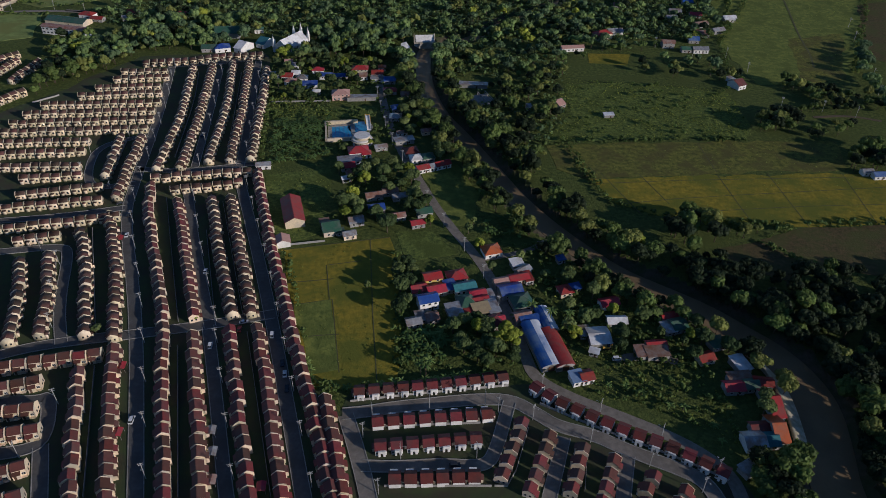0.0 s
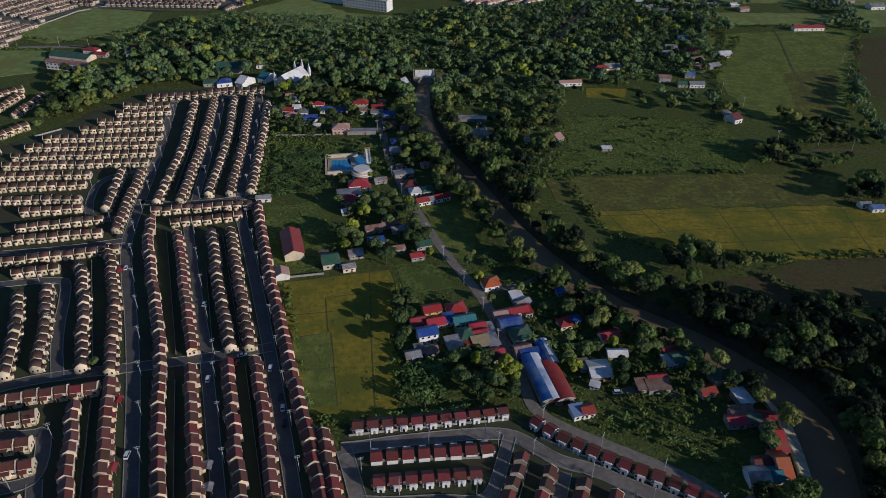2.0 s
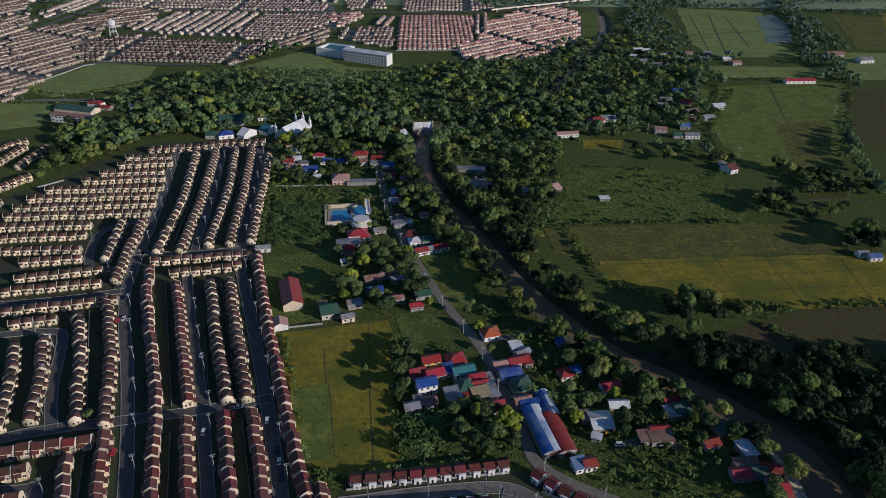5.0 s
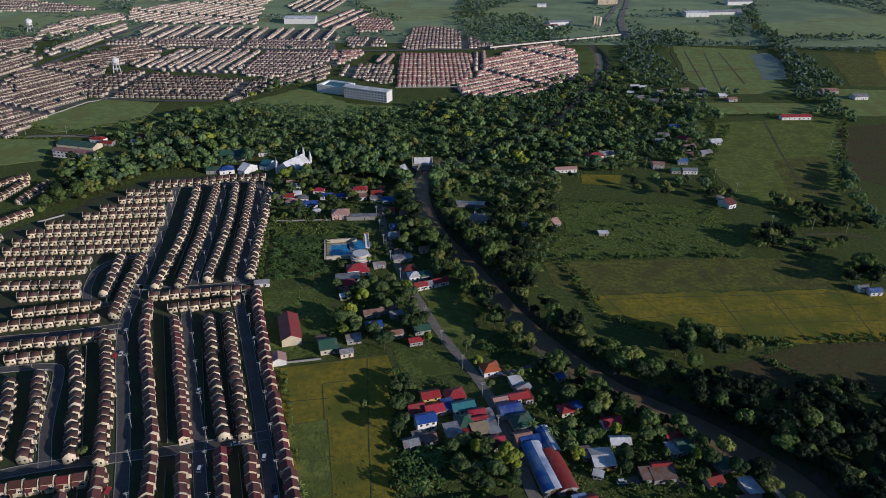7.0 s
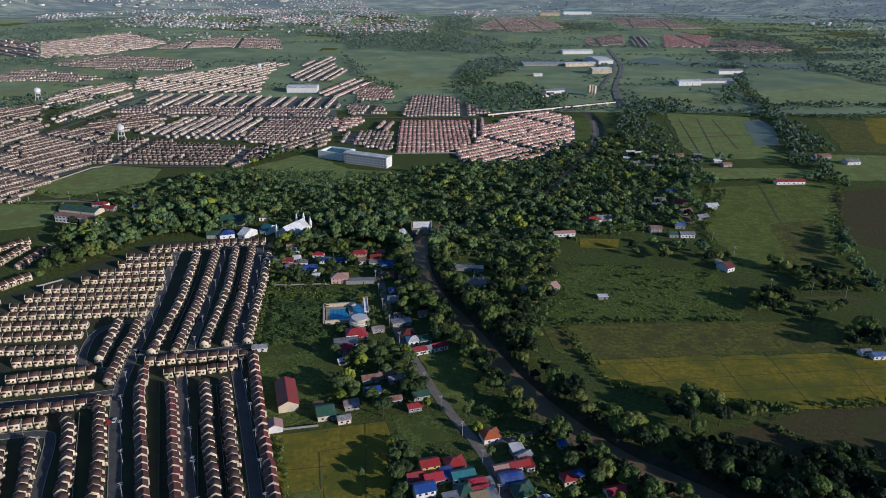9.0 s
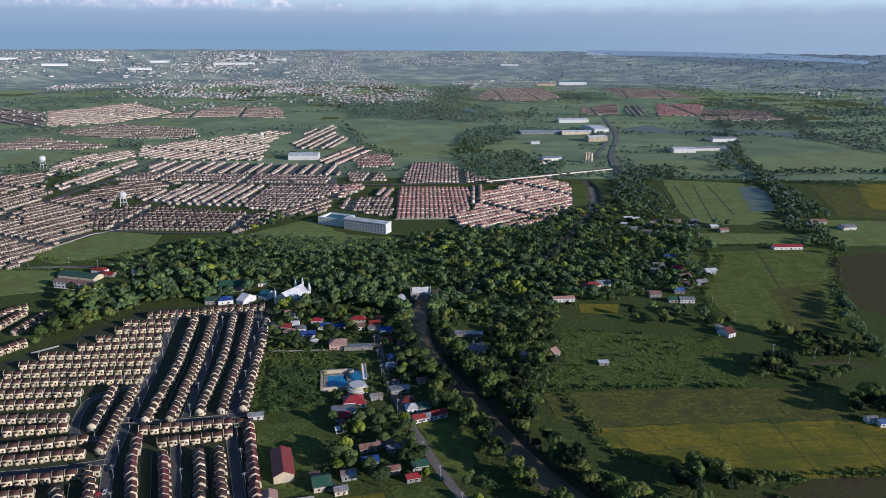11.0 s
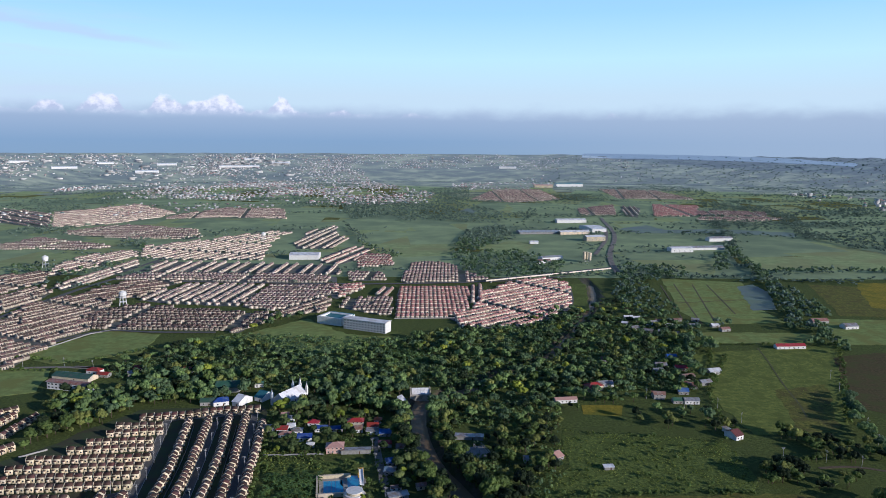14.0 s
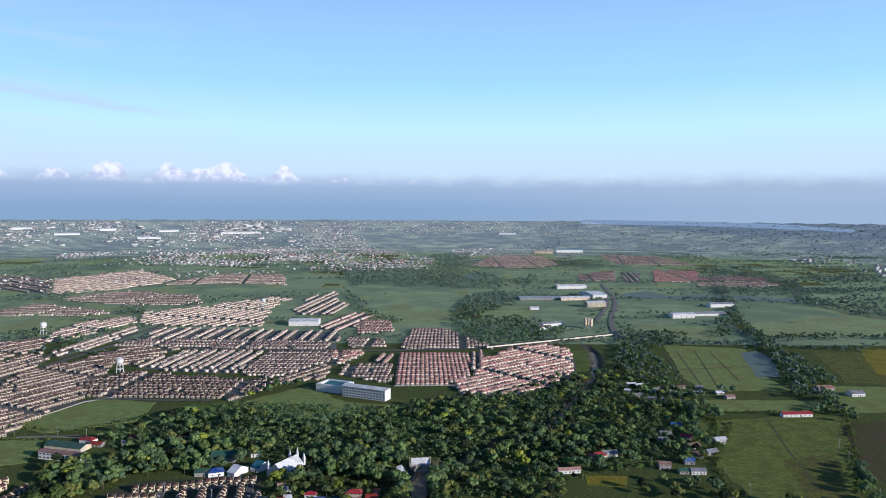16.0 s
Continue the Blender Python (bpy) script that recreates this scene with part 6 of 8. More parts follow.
# ---- trees ----
def icosphere(rounds):
    """A small triangle ball: corners and triangles."""
    g = (1 + 5 ** 0.5) / 2
    v = [(-1, g, 0), (1, g, 0), (-1, -g, 0), (1, -g, 0), (0, -1, g), (0, 1, g), (0, -1, -g), (0, 1, -g), (g, 0, -1), (g, 0, 1), (-g, 0, -1), (-g, 0, 1)]
    f = [(0, 11, 5), (0, 5, 1), (0, 1, 7), (0, 7, 10), (0, 10, 11), (1, 5, 9), (5, 11, 4), (11, 10, 2), (10, 7, 6), (7, 1, 8), (3, 9, 4), (3, 4, 2), (3, 2, 6), (3, 6, 8), (3, 8, 9), (4, 9, 5), (2, 4, 11), (6, 2, 10), (8, 6, 7), (9, 8, 1)]
    v = [np.array(p) / np.linalg.norm(p) for p in v]
    for _ in range(rounds):
        middle, out = {}, []
        for tri in f:
            m = []
            for a, b in zip(tri, tri[1:] + tri[:1]):
                key = (min(a, b), max(a, b))
                if key not in middle:
                    p = v[a] + v[b]
                    middle[key] = len(v)
                    v.append(p / np.linalg.norm(p))
                m.append(middle[key])
            out += [(tri[0], m[0], m[2]), (tri[1], m[1], m[0]), (tri[2], m[2], m[1]), tuple(m)]
        f = out
    return np.array(v), np.array(f)


BALLS = [icosphere(0), icosphere(1)]


def crown_arrays(seed, leaves, size, lobes, radius, height, base, fine=0, core=True):
    """A crown: leaf clumps on the outer skin of many uneven lobes, each round a rough inner mass of foliage. Arrays for Batch."""
    r = np.random.default_rng(seed)
    turn = r.uniform(0, math.tau) + np.arange(lobes) * 2.4
    out = np.sqrt((np.arange(lobes) + 0.3) / lobes) * radius * r.uniform(0.5, 0.85, lobes)
    c = np.stack([out * np.cos(turn), out * np.sin(turn), base + height * (0.68 - 0.4 * (out / radius) ** 2 + r.normal(0, 0.07, lobes))], 1)
    rad = radius * r.uniform(0.3, 0.5, lobes)
    n = leaves * 6
    k = r.integers(0, lobes, n)
    d = r.normal(0, 1, (n, 3))
    d[:, 2] += 0.3
    d /= np.linalg.norm(d, axis=1)[:, None]
    squash = np.array([1, 1, 0.85])
    p = c[k] + d * (rad[k] * r.uniform(0.86, 1.1, n))[:, None] * squash
    deep = np.linalg.norm((p[:, None] - c[None]) / squash, axis=2) / rad[None]
    deep[np.arange(n), k] = 9
    keep = np.flatnonzero((deep.min(1) > 0.95) & (d[:, 2] > -0.4))[:leaves]
    p, d, n = p[keep], d[keep], len(keep)
    nrm = d + r.normal(0, 0.24, (n, 3))
    nrm /= np.linalg.norm(nrm, axis=1)[:, None]
    u = np.cross(nrm, r.normal(0, 1, (n, 3)))
    u /= np.linalg.norm(u, axis=1)[:, None]
    w = np.cross(nrm, u)
    s = size * r.uniform(0.55, 1.25, n)[:, None]
    tip = r.uniform(0.7, 1.0, (n, 1))
    v = [np.stack([p - u * s * 0.9, p - w * s * 0.8, p + u * s * tip + nrm * s * -0.15, p + w * s * 0.85], 1).reshape(-1, 3)]
    loops, sizes, at = [np.arange(4 * n)], [np.full(n, 4)], 4 * n
    ball, tris = BALLS[fine]
    for centre, q in zip(c, rad) if core else ():
        v.append(centre + ball * squash * q * r.uniform(0.76, 1.0, (len(ball), 1)))
        up = tris[ball[tris].mean(1)[:, 2] > -0.6]
        loops.append(up.ravel() + at)
        sizes.append(np.full(len(up), 3))
        at += len(ball)
    sizes = np.concatenate(sizes)
    return np.concatenate(v), np.concatenate(loops), sizes, np.zeros(len(sizes), int)


def trunk_mesh(seed, height, radius):
    r = random.Random(seed)
    m = Mesh()
    top = (r.uniform(-0.3, 0.3), r.uniform(-0.3, 0.3), height * 0.45)
    m.tube((0, 0, -0.3), top, height * 0.035, height * 0.024, sides=7)
    for k in range(4):
        a = k * 1.57 + r.uniform(-0.5, 0.5)
        m.tube(top, (top[0] + math.cos(a) * radius * 0.5, top[1] + math.sin(a) * radius * 0.5, height * r.uniform(0.62, 0.8)), height * 0.02, height * 0.008, sides=5)
    m.tube(top, (0, 0, height * 0.85), height * 0.022, height * 0.008, sides=5)
    return m


def mesh_of(arrays, name, mat):
    v, loops, sizes, _ = arrays
    me = bpy.data.meshes.new(name)
    ends = np.cumsum(sizes)
    me.from_pydata(v.tolist(), [], [loops[b - n:b].tolist() for b, n in zip(ends, sizes)])
    me.materials.append(mat)
    return me


TREE_KINDS = []
for seed, (mat, radius, height, leaves, look_) in enumerate((
        (LEAF, 4.4, 9.5, 620, "leafy broad green tree with an uneven crown"), (LEAF, 3.6, 9.0, 500, "rounded green tree with gaps in its crown"),
        (LEAF_DARK, 5.2, 10.0, 720, "dense dark mango tree with a wide crown"), (LEAF, 4.8, 11.5, 640, "tall green tree with several lobes"),
        (LEAF_DARK, 4.0, 8.0, 520, "dark green spreading tree"), (LEAF_BRIGHT, 3.8, 9.5, 520, "bright yellow-green leafy tree"))):
    crown = mesh_of(crown_arrays(seed + 20, leaves, 0.6, 13, radius, height * 0.68, height * 0.3, 1), "crown", mat)
    trunk = trunk_mesh(seed, height, radius).data("trunk", BARK)
    TREE_KINDS.append((crown, trunk, look_))


def tree(kind, x, y, size=1.0, turn=0.0, tall=1.0):
    crown, trunk, words = TREE_KINDS[kind]
    ob = thing("tree", x, y, float(level(x, y)) - 0.05, turn, words, "tree", "village trees")
    ob.scale = (size, size, size * tall)
    part("trunk", trunk, BARK, ob)
    part("crown", crown, LEAF, ob)
    return ob


def frond_plant(seed, fronds, length, stem, wide):
    """A palm or banana: a stem with arching fronds, each two folded blades in four steps."""
    r = random.Random(seed)
    m = Mesh()
    for k in range(fronds):
        a = k * math.tau / fronds + r.uniform(-0.25, 0.25)
        lift = r.uniform(0.35, 1.0)
        pts = []
        for s in range(5):
            q = s / 4
            pts.append((length * q * 0.9, stem + length * (lift * q - 0.75 * q * q), wide * math.sin(math.pi * min(1, q * 0.9 + 0.12))))
        c, sn = math.cos(a), math.sin(a)
        v, f = [], []
        for d, z, w in pts:
            v += [(c * d - sn * w, sn * d + c * w, z - w * 0.4), (c * d, sn * d, z), (c * d + sn * w, sn * d - c * w, z - w * 0.4)]
        for s in range(4):
            o = 3 * s
            f += [(o, o + 1, o + 4, o + 3), (o + 1, o + 2, o + 5, o + 4)]
        m.add(v, f)
    return m


WOOD = [crown_arrays(60 + k, 230, 0.58, 11, 4.5 + 0.4 * (k % 3), 7.6, 1.8) for k in range(7)]
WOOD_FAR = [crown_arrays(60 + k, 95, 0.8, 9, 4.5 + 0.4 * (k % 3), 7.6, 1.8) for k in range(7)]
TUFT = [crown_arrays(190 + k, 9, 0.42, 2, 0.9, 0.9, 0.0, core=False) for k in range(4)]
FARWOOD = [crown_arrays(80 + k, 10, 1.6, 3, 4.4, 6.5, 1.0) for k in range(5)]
LOW_BUSH = [crown_arrays(290 + k, 18, 0.75, 4, 2.2, 2.0, 0.0, core=False) for k in range(5)]
BUSH = [crown_arrays(90 + k, 16, 0.55, 3, 1.7, 2.2, 0.1) for k in range(5)]
WOOD_TRUNK = template(Mesh().tube((0, 0, -0.5), (0.2, 0.1, 6.0), 0.28, 0.14, sides=5))


def clear_of(x, y, extra=0.0, roads=True):
    """True where no road, house or water lies."""
    ok = np.ones(len(x), bool)
    if roads:
        for pts, width in ROADS:
            ok &= distance(pts, x, y) > width / 2 + 1.2 + extra
    ok &= distance(RIVER, x, y) > river_half(y) + np.where(y > 645, 0.3, 3.5)
    if roads:
        for poly in CLEARINGS:
            ok &= ~inside(poly, x, y)
    foot = np.array(FOOT)
    for k in range(0, len(foot), 400):
        f = foot[k:k + 400]
        ok &= (np.hypot(x[:, None] - f[None, :, 0], y[:, None] - f[None, :, 1]) > f[None, :, 2] + extra).all(1)
    return ok


def scatter(poly, cell, seed, keep=1.0, roads=True, extra=0.0):
    r = np.random.default_rng(seed)
    xs, ys = [p[0] for p in poly], [p[1] for p in poly]
    x, y = np.meshgrid(np.arange(min(xs), max(xs), cell), np.arange(min(ys), max(ys), cell))
    x, y = x.ravel() + r.uniform(0, cell, x.size), y.ravel() + r.uniform(0, cell, x.size)
    clump = 0.9 + 0.4 * np.sin(x * 0.11 + seed) * np.sin(y * 0.09 + 2 * seed) + 0.25 * np.sin(x * 0.31 + y * 0.23)
    k = inside(poly, x, y) & (r.random(x.size) < keep * clump)
    x, y = x[k], y[k]
    k = clear_of(x, y, extra, roads)
    return x[k], y[k], r


woods, bushes, far_woods = Batch(), Batch(), Batch()


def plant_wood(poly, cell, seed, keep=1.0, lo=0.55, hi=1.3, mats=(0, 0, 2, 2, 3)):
    x, y, r = scatter(poly, cell, seed, keep)
    for a, b, g in zip(x, y, level(x, y)):
        s = r.uniform(lo, hi)
        v, l, n, m = (WOOD if b < 560 else WOOD_FAR)[r.integers(7)]
        if b > 560:
            m = m + r.choice((4, 4, 4, 4, 4, 4, 4, 4, 4, 4, 5, 5, 5, 5, 5, 5, 5, 5, 5, 3, 3, 3, 0, 0, 0, 0, 2, 2, 2, 6))
        else:
            m = m + r.choice(mats)
        woods.add((v, l, n, m), a, b, g, r.uniform(0, 6.3), s, s, s * r.uniform(0.85, 1.3))
        woods.add((*WOOD_TRUNK[:3], WOOD_TRUNK[3] + 1), a, b, g, 0, s, s, s)


def plant_trees(poly, cell, seed, keep=1.0, lo=0.7, hi=1.15, kinds=(0, 1, 2, 3, 4, 0, 1, 3, 5)):
    """Single trees in the village and along the near bank."""
    x, y, r = scatter(poly, cell, seed, keep)
    for a, b in zip(x, y):
        tree(kinds[r.integers(len(kinds))], a, b, r.uniform(lo, hi), r.uniform(0, 360), r.uniform(0.9, 1.2))


def plant_bushes(poly, cell, seed, keep=1.0, lo=0.6, hi=1.5, kinds=None):
    x, y, r = scatter(poly, cell, seed, keep, roads=False, extra=-2.0)
    for a, b, g in zip(x, y, level(x, y)):
        s = lo + (hi - lo) * r.random() ** 2
        v, l, n, m = (kinds or BUSH)[r.integers(5)]
        bushes.add((v, l, n, m + (2 + r.integers(2) if kinds else 0)), a, b, g, r.uniform(0, 6.3), s, s, s)


def plant_tufts(poly, cell, seed, keep=0.7, lo=0.5, hi=1.6):
    x, y, r = scatter(poly, cell, seed, keep, roads=False, extra=-2.0)
    for a, b in zip(x, y):
        s = lo + (hi - lo) * r.random() ** 2
        v, l, n, m = TUFT[r.integers(4)]
        bushes.add((v, l, n, m + 1), a, b, 0.05, r.uniform(0, 6.3), s, s, s)


def plant_far(poly, cell, seed, keep=1.0, lo=0.8, hi=1.5):
    x, y, r = scatter(poly, cell, seed, keep)
    for a, b in zip(x, y):
        s = r.uniform(lo, hi)
        if math.hypot(a, b) < 900:
            v, l, n, m = WOOD_FAR[r.integers(7)]
            far_woods.add((v, l, n, m + (1 if r.random() < 0.6 else 2)), a, b, 0, r.uniform(0, 6.3), 0.85 * s, 0.85 * s, 0.85 * s)
        else:
            v, l, n, m = FARWOOD[r.integers(5)]
            far_woods.add((v, l, n, m + (1 if math.hypot(a, b) < 1700 and r.random() < 0.7 else 0)), a, b, 0, r.uniform(0, 6.3), s, s, s)


def belt(points, width):
    """The outline of a strip round a line."""
    pts = [Vector(p) for p in points]
    out = []
    for k, p in enumerate(pts):
        d = (pts[min(k + 1, len(pts) - 1)] - pts[max(k - 1, 0)]).normalized()
        out.append((p + Vector((-d.y, d.x)) * width / 2, p - Vector((-d.y, d.x)) * width / 2))
    return [tuple(a) for a, _ in out] + [tuple(b) for _, b in out[::-1]]


PLANTS = []
for k in range(3):
    PLANTS.append((frond_plant(k, 8, 2.9, 1.9, 0.42).data("fronds", LEAF_PALM), Mesh().tube((0, 0, -0.2), (0.1, 0, 2.0), 0.16, 0.12).data("stem", BARK), "banana_plant", "banana plant with broad arching green leaves", "banana plant"))
for k in range(2):
    PLANTS.append((frond_plant(10 + k, 13, 3.6, 8.0, 0.45).data("fronds", LEAF_PALM), Mesh().tube((0, 0, -0.2), (0.25, 0.1, 4.2), 0.2, 0.16).tube((0.25, 0.1, 4.2), (0, 0, 8.1), 0.16, 0.13).data("trunk", BARK), "coconut_palm", "slender coconut palm with drooping fronds", "palm"))


def plant_fronds(points, step, kind, spread, seed):
    """Bananas or palms set loosely along a line."""
    r = random.Random(seed)
    for x, y, _ in along(points, step):
        fronds, stem, name, words, category = PLANTS[r.choice(kind)]
        x, y = x + r.uniform(-spread, spread), y + r.uniform(-spread, spread)
        ob = thing(name, x, y, float(level(x, y)), r.uniform(0, 360), words, category, "garden plants")
        ob.scale = [r.uniform(0.75, 1.2)] * 3
        part("stem", stem, BARK, ob)
        part("fronds", fronds, LEAF_PALM, ob)


BANANA = [template(frond_plant(30 + k, 7, 2.8, 1.6, 0.45)) for k in range(4)]


def plant_bananas(poly, cell, seed, keep=0.8):
    x, y, r = scatter(poly, cell, seed, keep, roads=False)
    for a, b in zip(x, y):
        s = r.uniform(0.8, 1.5)
        bananas.add(BANANA[r.integers(4)], a, b, 0, r.uniform(0, 6.3), s, s, s)


bananas = Batch()


# woods, by stretch of the plan
CLEARINGS.append(pairs(-59.6, 771.2, -16.1, 764.2, -10.3, 710.0, -26.0, 695.1, -55.3, 708.6))
plant_wood(belt(RIVER[:80], 46), 6.0, 1, 0.85)
# right bank: mostly the darkened leaves, shade painted by colour
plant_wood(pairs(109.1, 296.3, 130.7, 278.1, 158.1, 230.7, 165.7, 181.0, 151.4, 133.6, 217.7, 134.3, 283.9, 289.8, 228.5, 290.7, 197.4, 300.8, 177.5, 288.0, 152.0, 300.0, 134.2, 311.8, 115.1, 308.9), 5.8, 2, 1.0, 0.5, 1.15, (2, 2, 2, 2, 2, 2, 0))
plant_wood(pairs(132.5, 347.8, 148.3, 351.1, 159.7, 339.5, 157.7, 322.7, 138.0, 314.4, 125.1, 324.8), 6.5, 15, 0.95, 0.9, 1.4)
plant_wood(pairs(162.1, 336.7, 181.4, 341.1, 178.6, 328.6, 159.2, 322.8), 6.5, 16, 0.7, 0.6, 1.0)
plant_wood(pairs(-25.3, 653.1, 6.3, 654.0, 92.2, 722.6, 160.6, 690.5, 102.9, 587.2, 92.3, 506.9, 86.6, 463.7, 65.6, 437.4, 70.4, 381.5, 41.9, 402.0, 5.7, 504.7, -8.5, 584.0), 7.4, 3, 0.6, 0.4, 1.15, (0, 0, 3, 2, 2))
plant_wood(pairs(-152.3, 580.0, -155.5, 619.9, -119.6, 650.2, -80.9, 682.8, -25.8, 668.5, -24.4, 559.0, -42.2, 583.1, -91.8, 594.6, -128.4, 580.7), 6.6, 4, 0.9)
plant_wood(pairs(-337.0, 574.8, -348.1, 621.3, -280.6, 645.2, -275.2, 693.2, -204.0, 695.5, -166.6, 648.7, -193.9, 611.8, -268.4, 596.1, -275.8, 552.1, -314.6, 506.9, -326.0, 550.8), 6.4, 5, 0.9)
plant_wood(pairs(-351.9, 702.6, -290.9, 783.0, -247.6, 837.4, -193.8, 778.9, -126.9, 758.9, -96.3, 624.1, -188.0, 653.7, -269.0, 635.6), 7.6, 6, 0.54, 0.35, 1.1, (0, 0, 3, 3, 2))
plant_wood(pairs(-113.6, 752.8, -60.4, 789.6, -16.2, 844.4, 25.0, 845.6, 81.9, 868.6, 159.7, 966.3, 261.7, 1039.7, 307.0, 939.5, 293.8, 804.3, 240.9, 639.6, 163.6, 607.7, 126.2, 572.5, 78.1, 628.1, -23.1, 641.4, -96.3, 624.1), 7.6, 17, 0.55, 0.35, 1.1, (0, 0, 3, 3, 2))
plant_bushes(pairs(-234.1, 837.8, -55.7, 818.1, 167.5, 966.6, 318.6, 881.4, 240.9, 639.6, -100.5, 655.8), 4.6, 24, 0.75, 0.8, 2.0, LOW_BUSH)
plant_bushes(pairs(-351.9, 702.6, -290.9, 783.0, -247.6, 837.4, -193.8, 778.9, -126.9, 758.9, -96.3, 624.1, -188.0, 653.7, -269.0, 635.6), 5.0, 28, 0.7, 0.8, 2.0, LOW_BUSH)
plant_bushes(pairs(-25.3, 653.1, 92.2, 722.6, 160.6, 690.5, 102.9, 587.2, 86.6, 463.7, 65.6, 437.4, 41.9, 402.0, 5.7, 504.7), 5.0, 29, 0.7, 0.7, 1.8, LOW_BUSH)
plant_wood(pairs(-249.0, 869.1, -197.2, 928.8, -180.2, 917.2, -220.6, 838.2), 8.0, 18, 0.5)
plant_wood(pairs(-27.7, 583.5, -19.0, 536.1, -6.9, 484.6, 5.4, 440.2, -2.3, 435.9, -19.5, 484.3, -32.5, 535.7), 5.8, 19, 0.95)
plant_wood(pairs(122.5, 185.9, 138.4, 191.8, 139.0, 165.0, 127.5, 141.7, 116.3, 155.1), 6.0, 11, 0.9, 0.8, 1.2)
plant_wood(belt(pairs(252.9, 560.6, 277.9, 534.7, 297.4, 522.1, 322.6, 514.2, 333.1, 500.1), 16), 6.0, 12, 0.85, 0.5, 1.0)
plant_wood(pairs(229.6, 475.5, 255.9, 495.3, 257, 471.5, 241.7, 453.3, 222, 448.6), 6.0, 72, 0.95, 0.7, 1.15)
plant_wood(pairs(272.8, 516.2, 295, 511.5, 312.8, 493.7, 278.5, 483.2, 261.2, 492.5), 7.0, 73, 0.7, 0.5, 1.0)
plant_wood(pairs(255.2, 466.9, 302.8, 472.5, 296.2, 450.2, 251, 446.6), 7.0, 74, 0.55, 0.5, 0.9)
plant_wood(pairs(266.5, 421.9, 292.5, 436.8, 293.2, 407.4, 260.1, 399.4), 6.5, 13, 0.9, 0.9, 1.3)
plant_wood(pairs(167.6, 595.5, 243.8, 588.6, 243.0, 543.0, 190.9, 553.0, 160.9, 564.0), 7.4, 14, 0.45, 0.6, 1.0)
plant_bushes(pairs(98.0, 550.5, 225.6, 531.4, 216.8, 453.5, 163.5, 448.0, 68.0, 441.6), 9.0, 21, 0.6, 0.5, 1.8)
plant_tufts(pairs(98.0, 550.5, 225.6, 531.4, 216.8, 453.5, 163.5, 448.0, 68.0, 441.6), 2.2, 26, 0.85, 0.35, 1.2)
plant_tufts(pairs(52.4, 295.3, 119.6, 230.1, 122.9, 180.4, 98.2, 197.2, 58.2, 212.3, 57.5, 243.9), 2.2, 27, 0.85, 0.4, 1.2)
plant_bushes(pairs(52.4, 295.3, 119.6, 230.1, 122.9, 180.4, 98.2, 197.2, 58.2, 212.3, 57.5, 243.9), 3.2, 22, 0.6)
plant_bushes(pairs(-86.7, 307.8, -82.5, 310.5, -67.7, 257.8, -53.8, 210.7, -58.6, 210.6), 2.4, 23, 0.8)
plant_bushes(pairs(-67.5, 399.7, -31.8, 411.6, -6.3, 336.4, -62.0, 329.7), 4.0, 25, 0.5)
for k, poly in enumerate((pairs(-24.9, 296.4, 4.9, 299.4, 37.4, 225.4, -20.4, 221.1), pairs(24.5, 336.9, 67.0, 315.8, 73.4, 244.2, 41.1, 267.9), pairs(-82.7, 487.6, -36.8, 493.6, -16.6, 400.8, -68.5, 407.1), pairs(-148.8, 586.5, -47.4, 589.4, -45.6, 498.4, -131.7, 501.2), pairs(79.3, 295.8, 127.4, 256.8, 130.1, 223.3, 75.4, 226.0))):
    plant_bushes(poly, 4.0, 60 + k, 0.6, 0.6, 1.6)
plant_bushes(belt(pairs(-135.6, 516.7, -130.9, 476.9, -125.8, 437.2, -120.9, 402.2), 7), 2.8, 110, 0.9, 0.7, 1.6)
plant_bushes(pairs(-134.8, 516.7, -87, 504.4, -81.4, 478.1, -124.9, 467.7), 3.0, 111, 0.7, 0.4, 1.2)
plant_tufts(pairs(-134.8, 516.7, -87, 504.4, -81.4, 478.1, -124.9, 467.7), 2.0, 112, 0.9, 0.5, 1.4)
plant_tufts(pairs(-114.7, 398.7, -82.1, 399.4, -70.2, 378.6, -69.2, 324, -82.4, 318.3, -99.9, 378), 3.0, 113, 0.6, 0.3, 1.0)
# hedges along field edges
for k, line in enumerate((pairs(313.7, 758.0, 253.2, 642.0, 239.1, 578.3, 244.2, 551.1), pairs(67.5, 436.7, 123.0, 442.9, 210.4, 446.6), pairs(83.2, 437.8, 93.0, 390.2, 103.6, 361.3, 133.7, 346.0), pairs(133.7, 346.0, 206.8, 339.2, 257.1, 343.7), pairs(200.2, 339.1, 176.7, 323.1, 197.8, 301.8),
                          pairs(249.1, 632.0, 312.1, 800.2, 465.1, 804.6), pairs(465.1, 804.6, 340.6, 564.1), pairs(-459.3, 739.2, -377.9, 721.2, -316.3, 782.2), pairs(-464.5, 695.9, -388.5, 694.2), pairs(-57.4, 210.6, -19.8, 211.1), pairs(-23.8, 308.9, -17.8, 211.2))):
    plant_bushes(belt(line, 6), 2.6, 80 + k, 0.75, 0.5, 1.7)
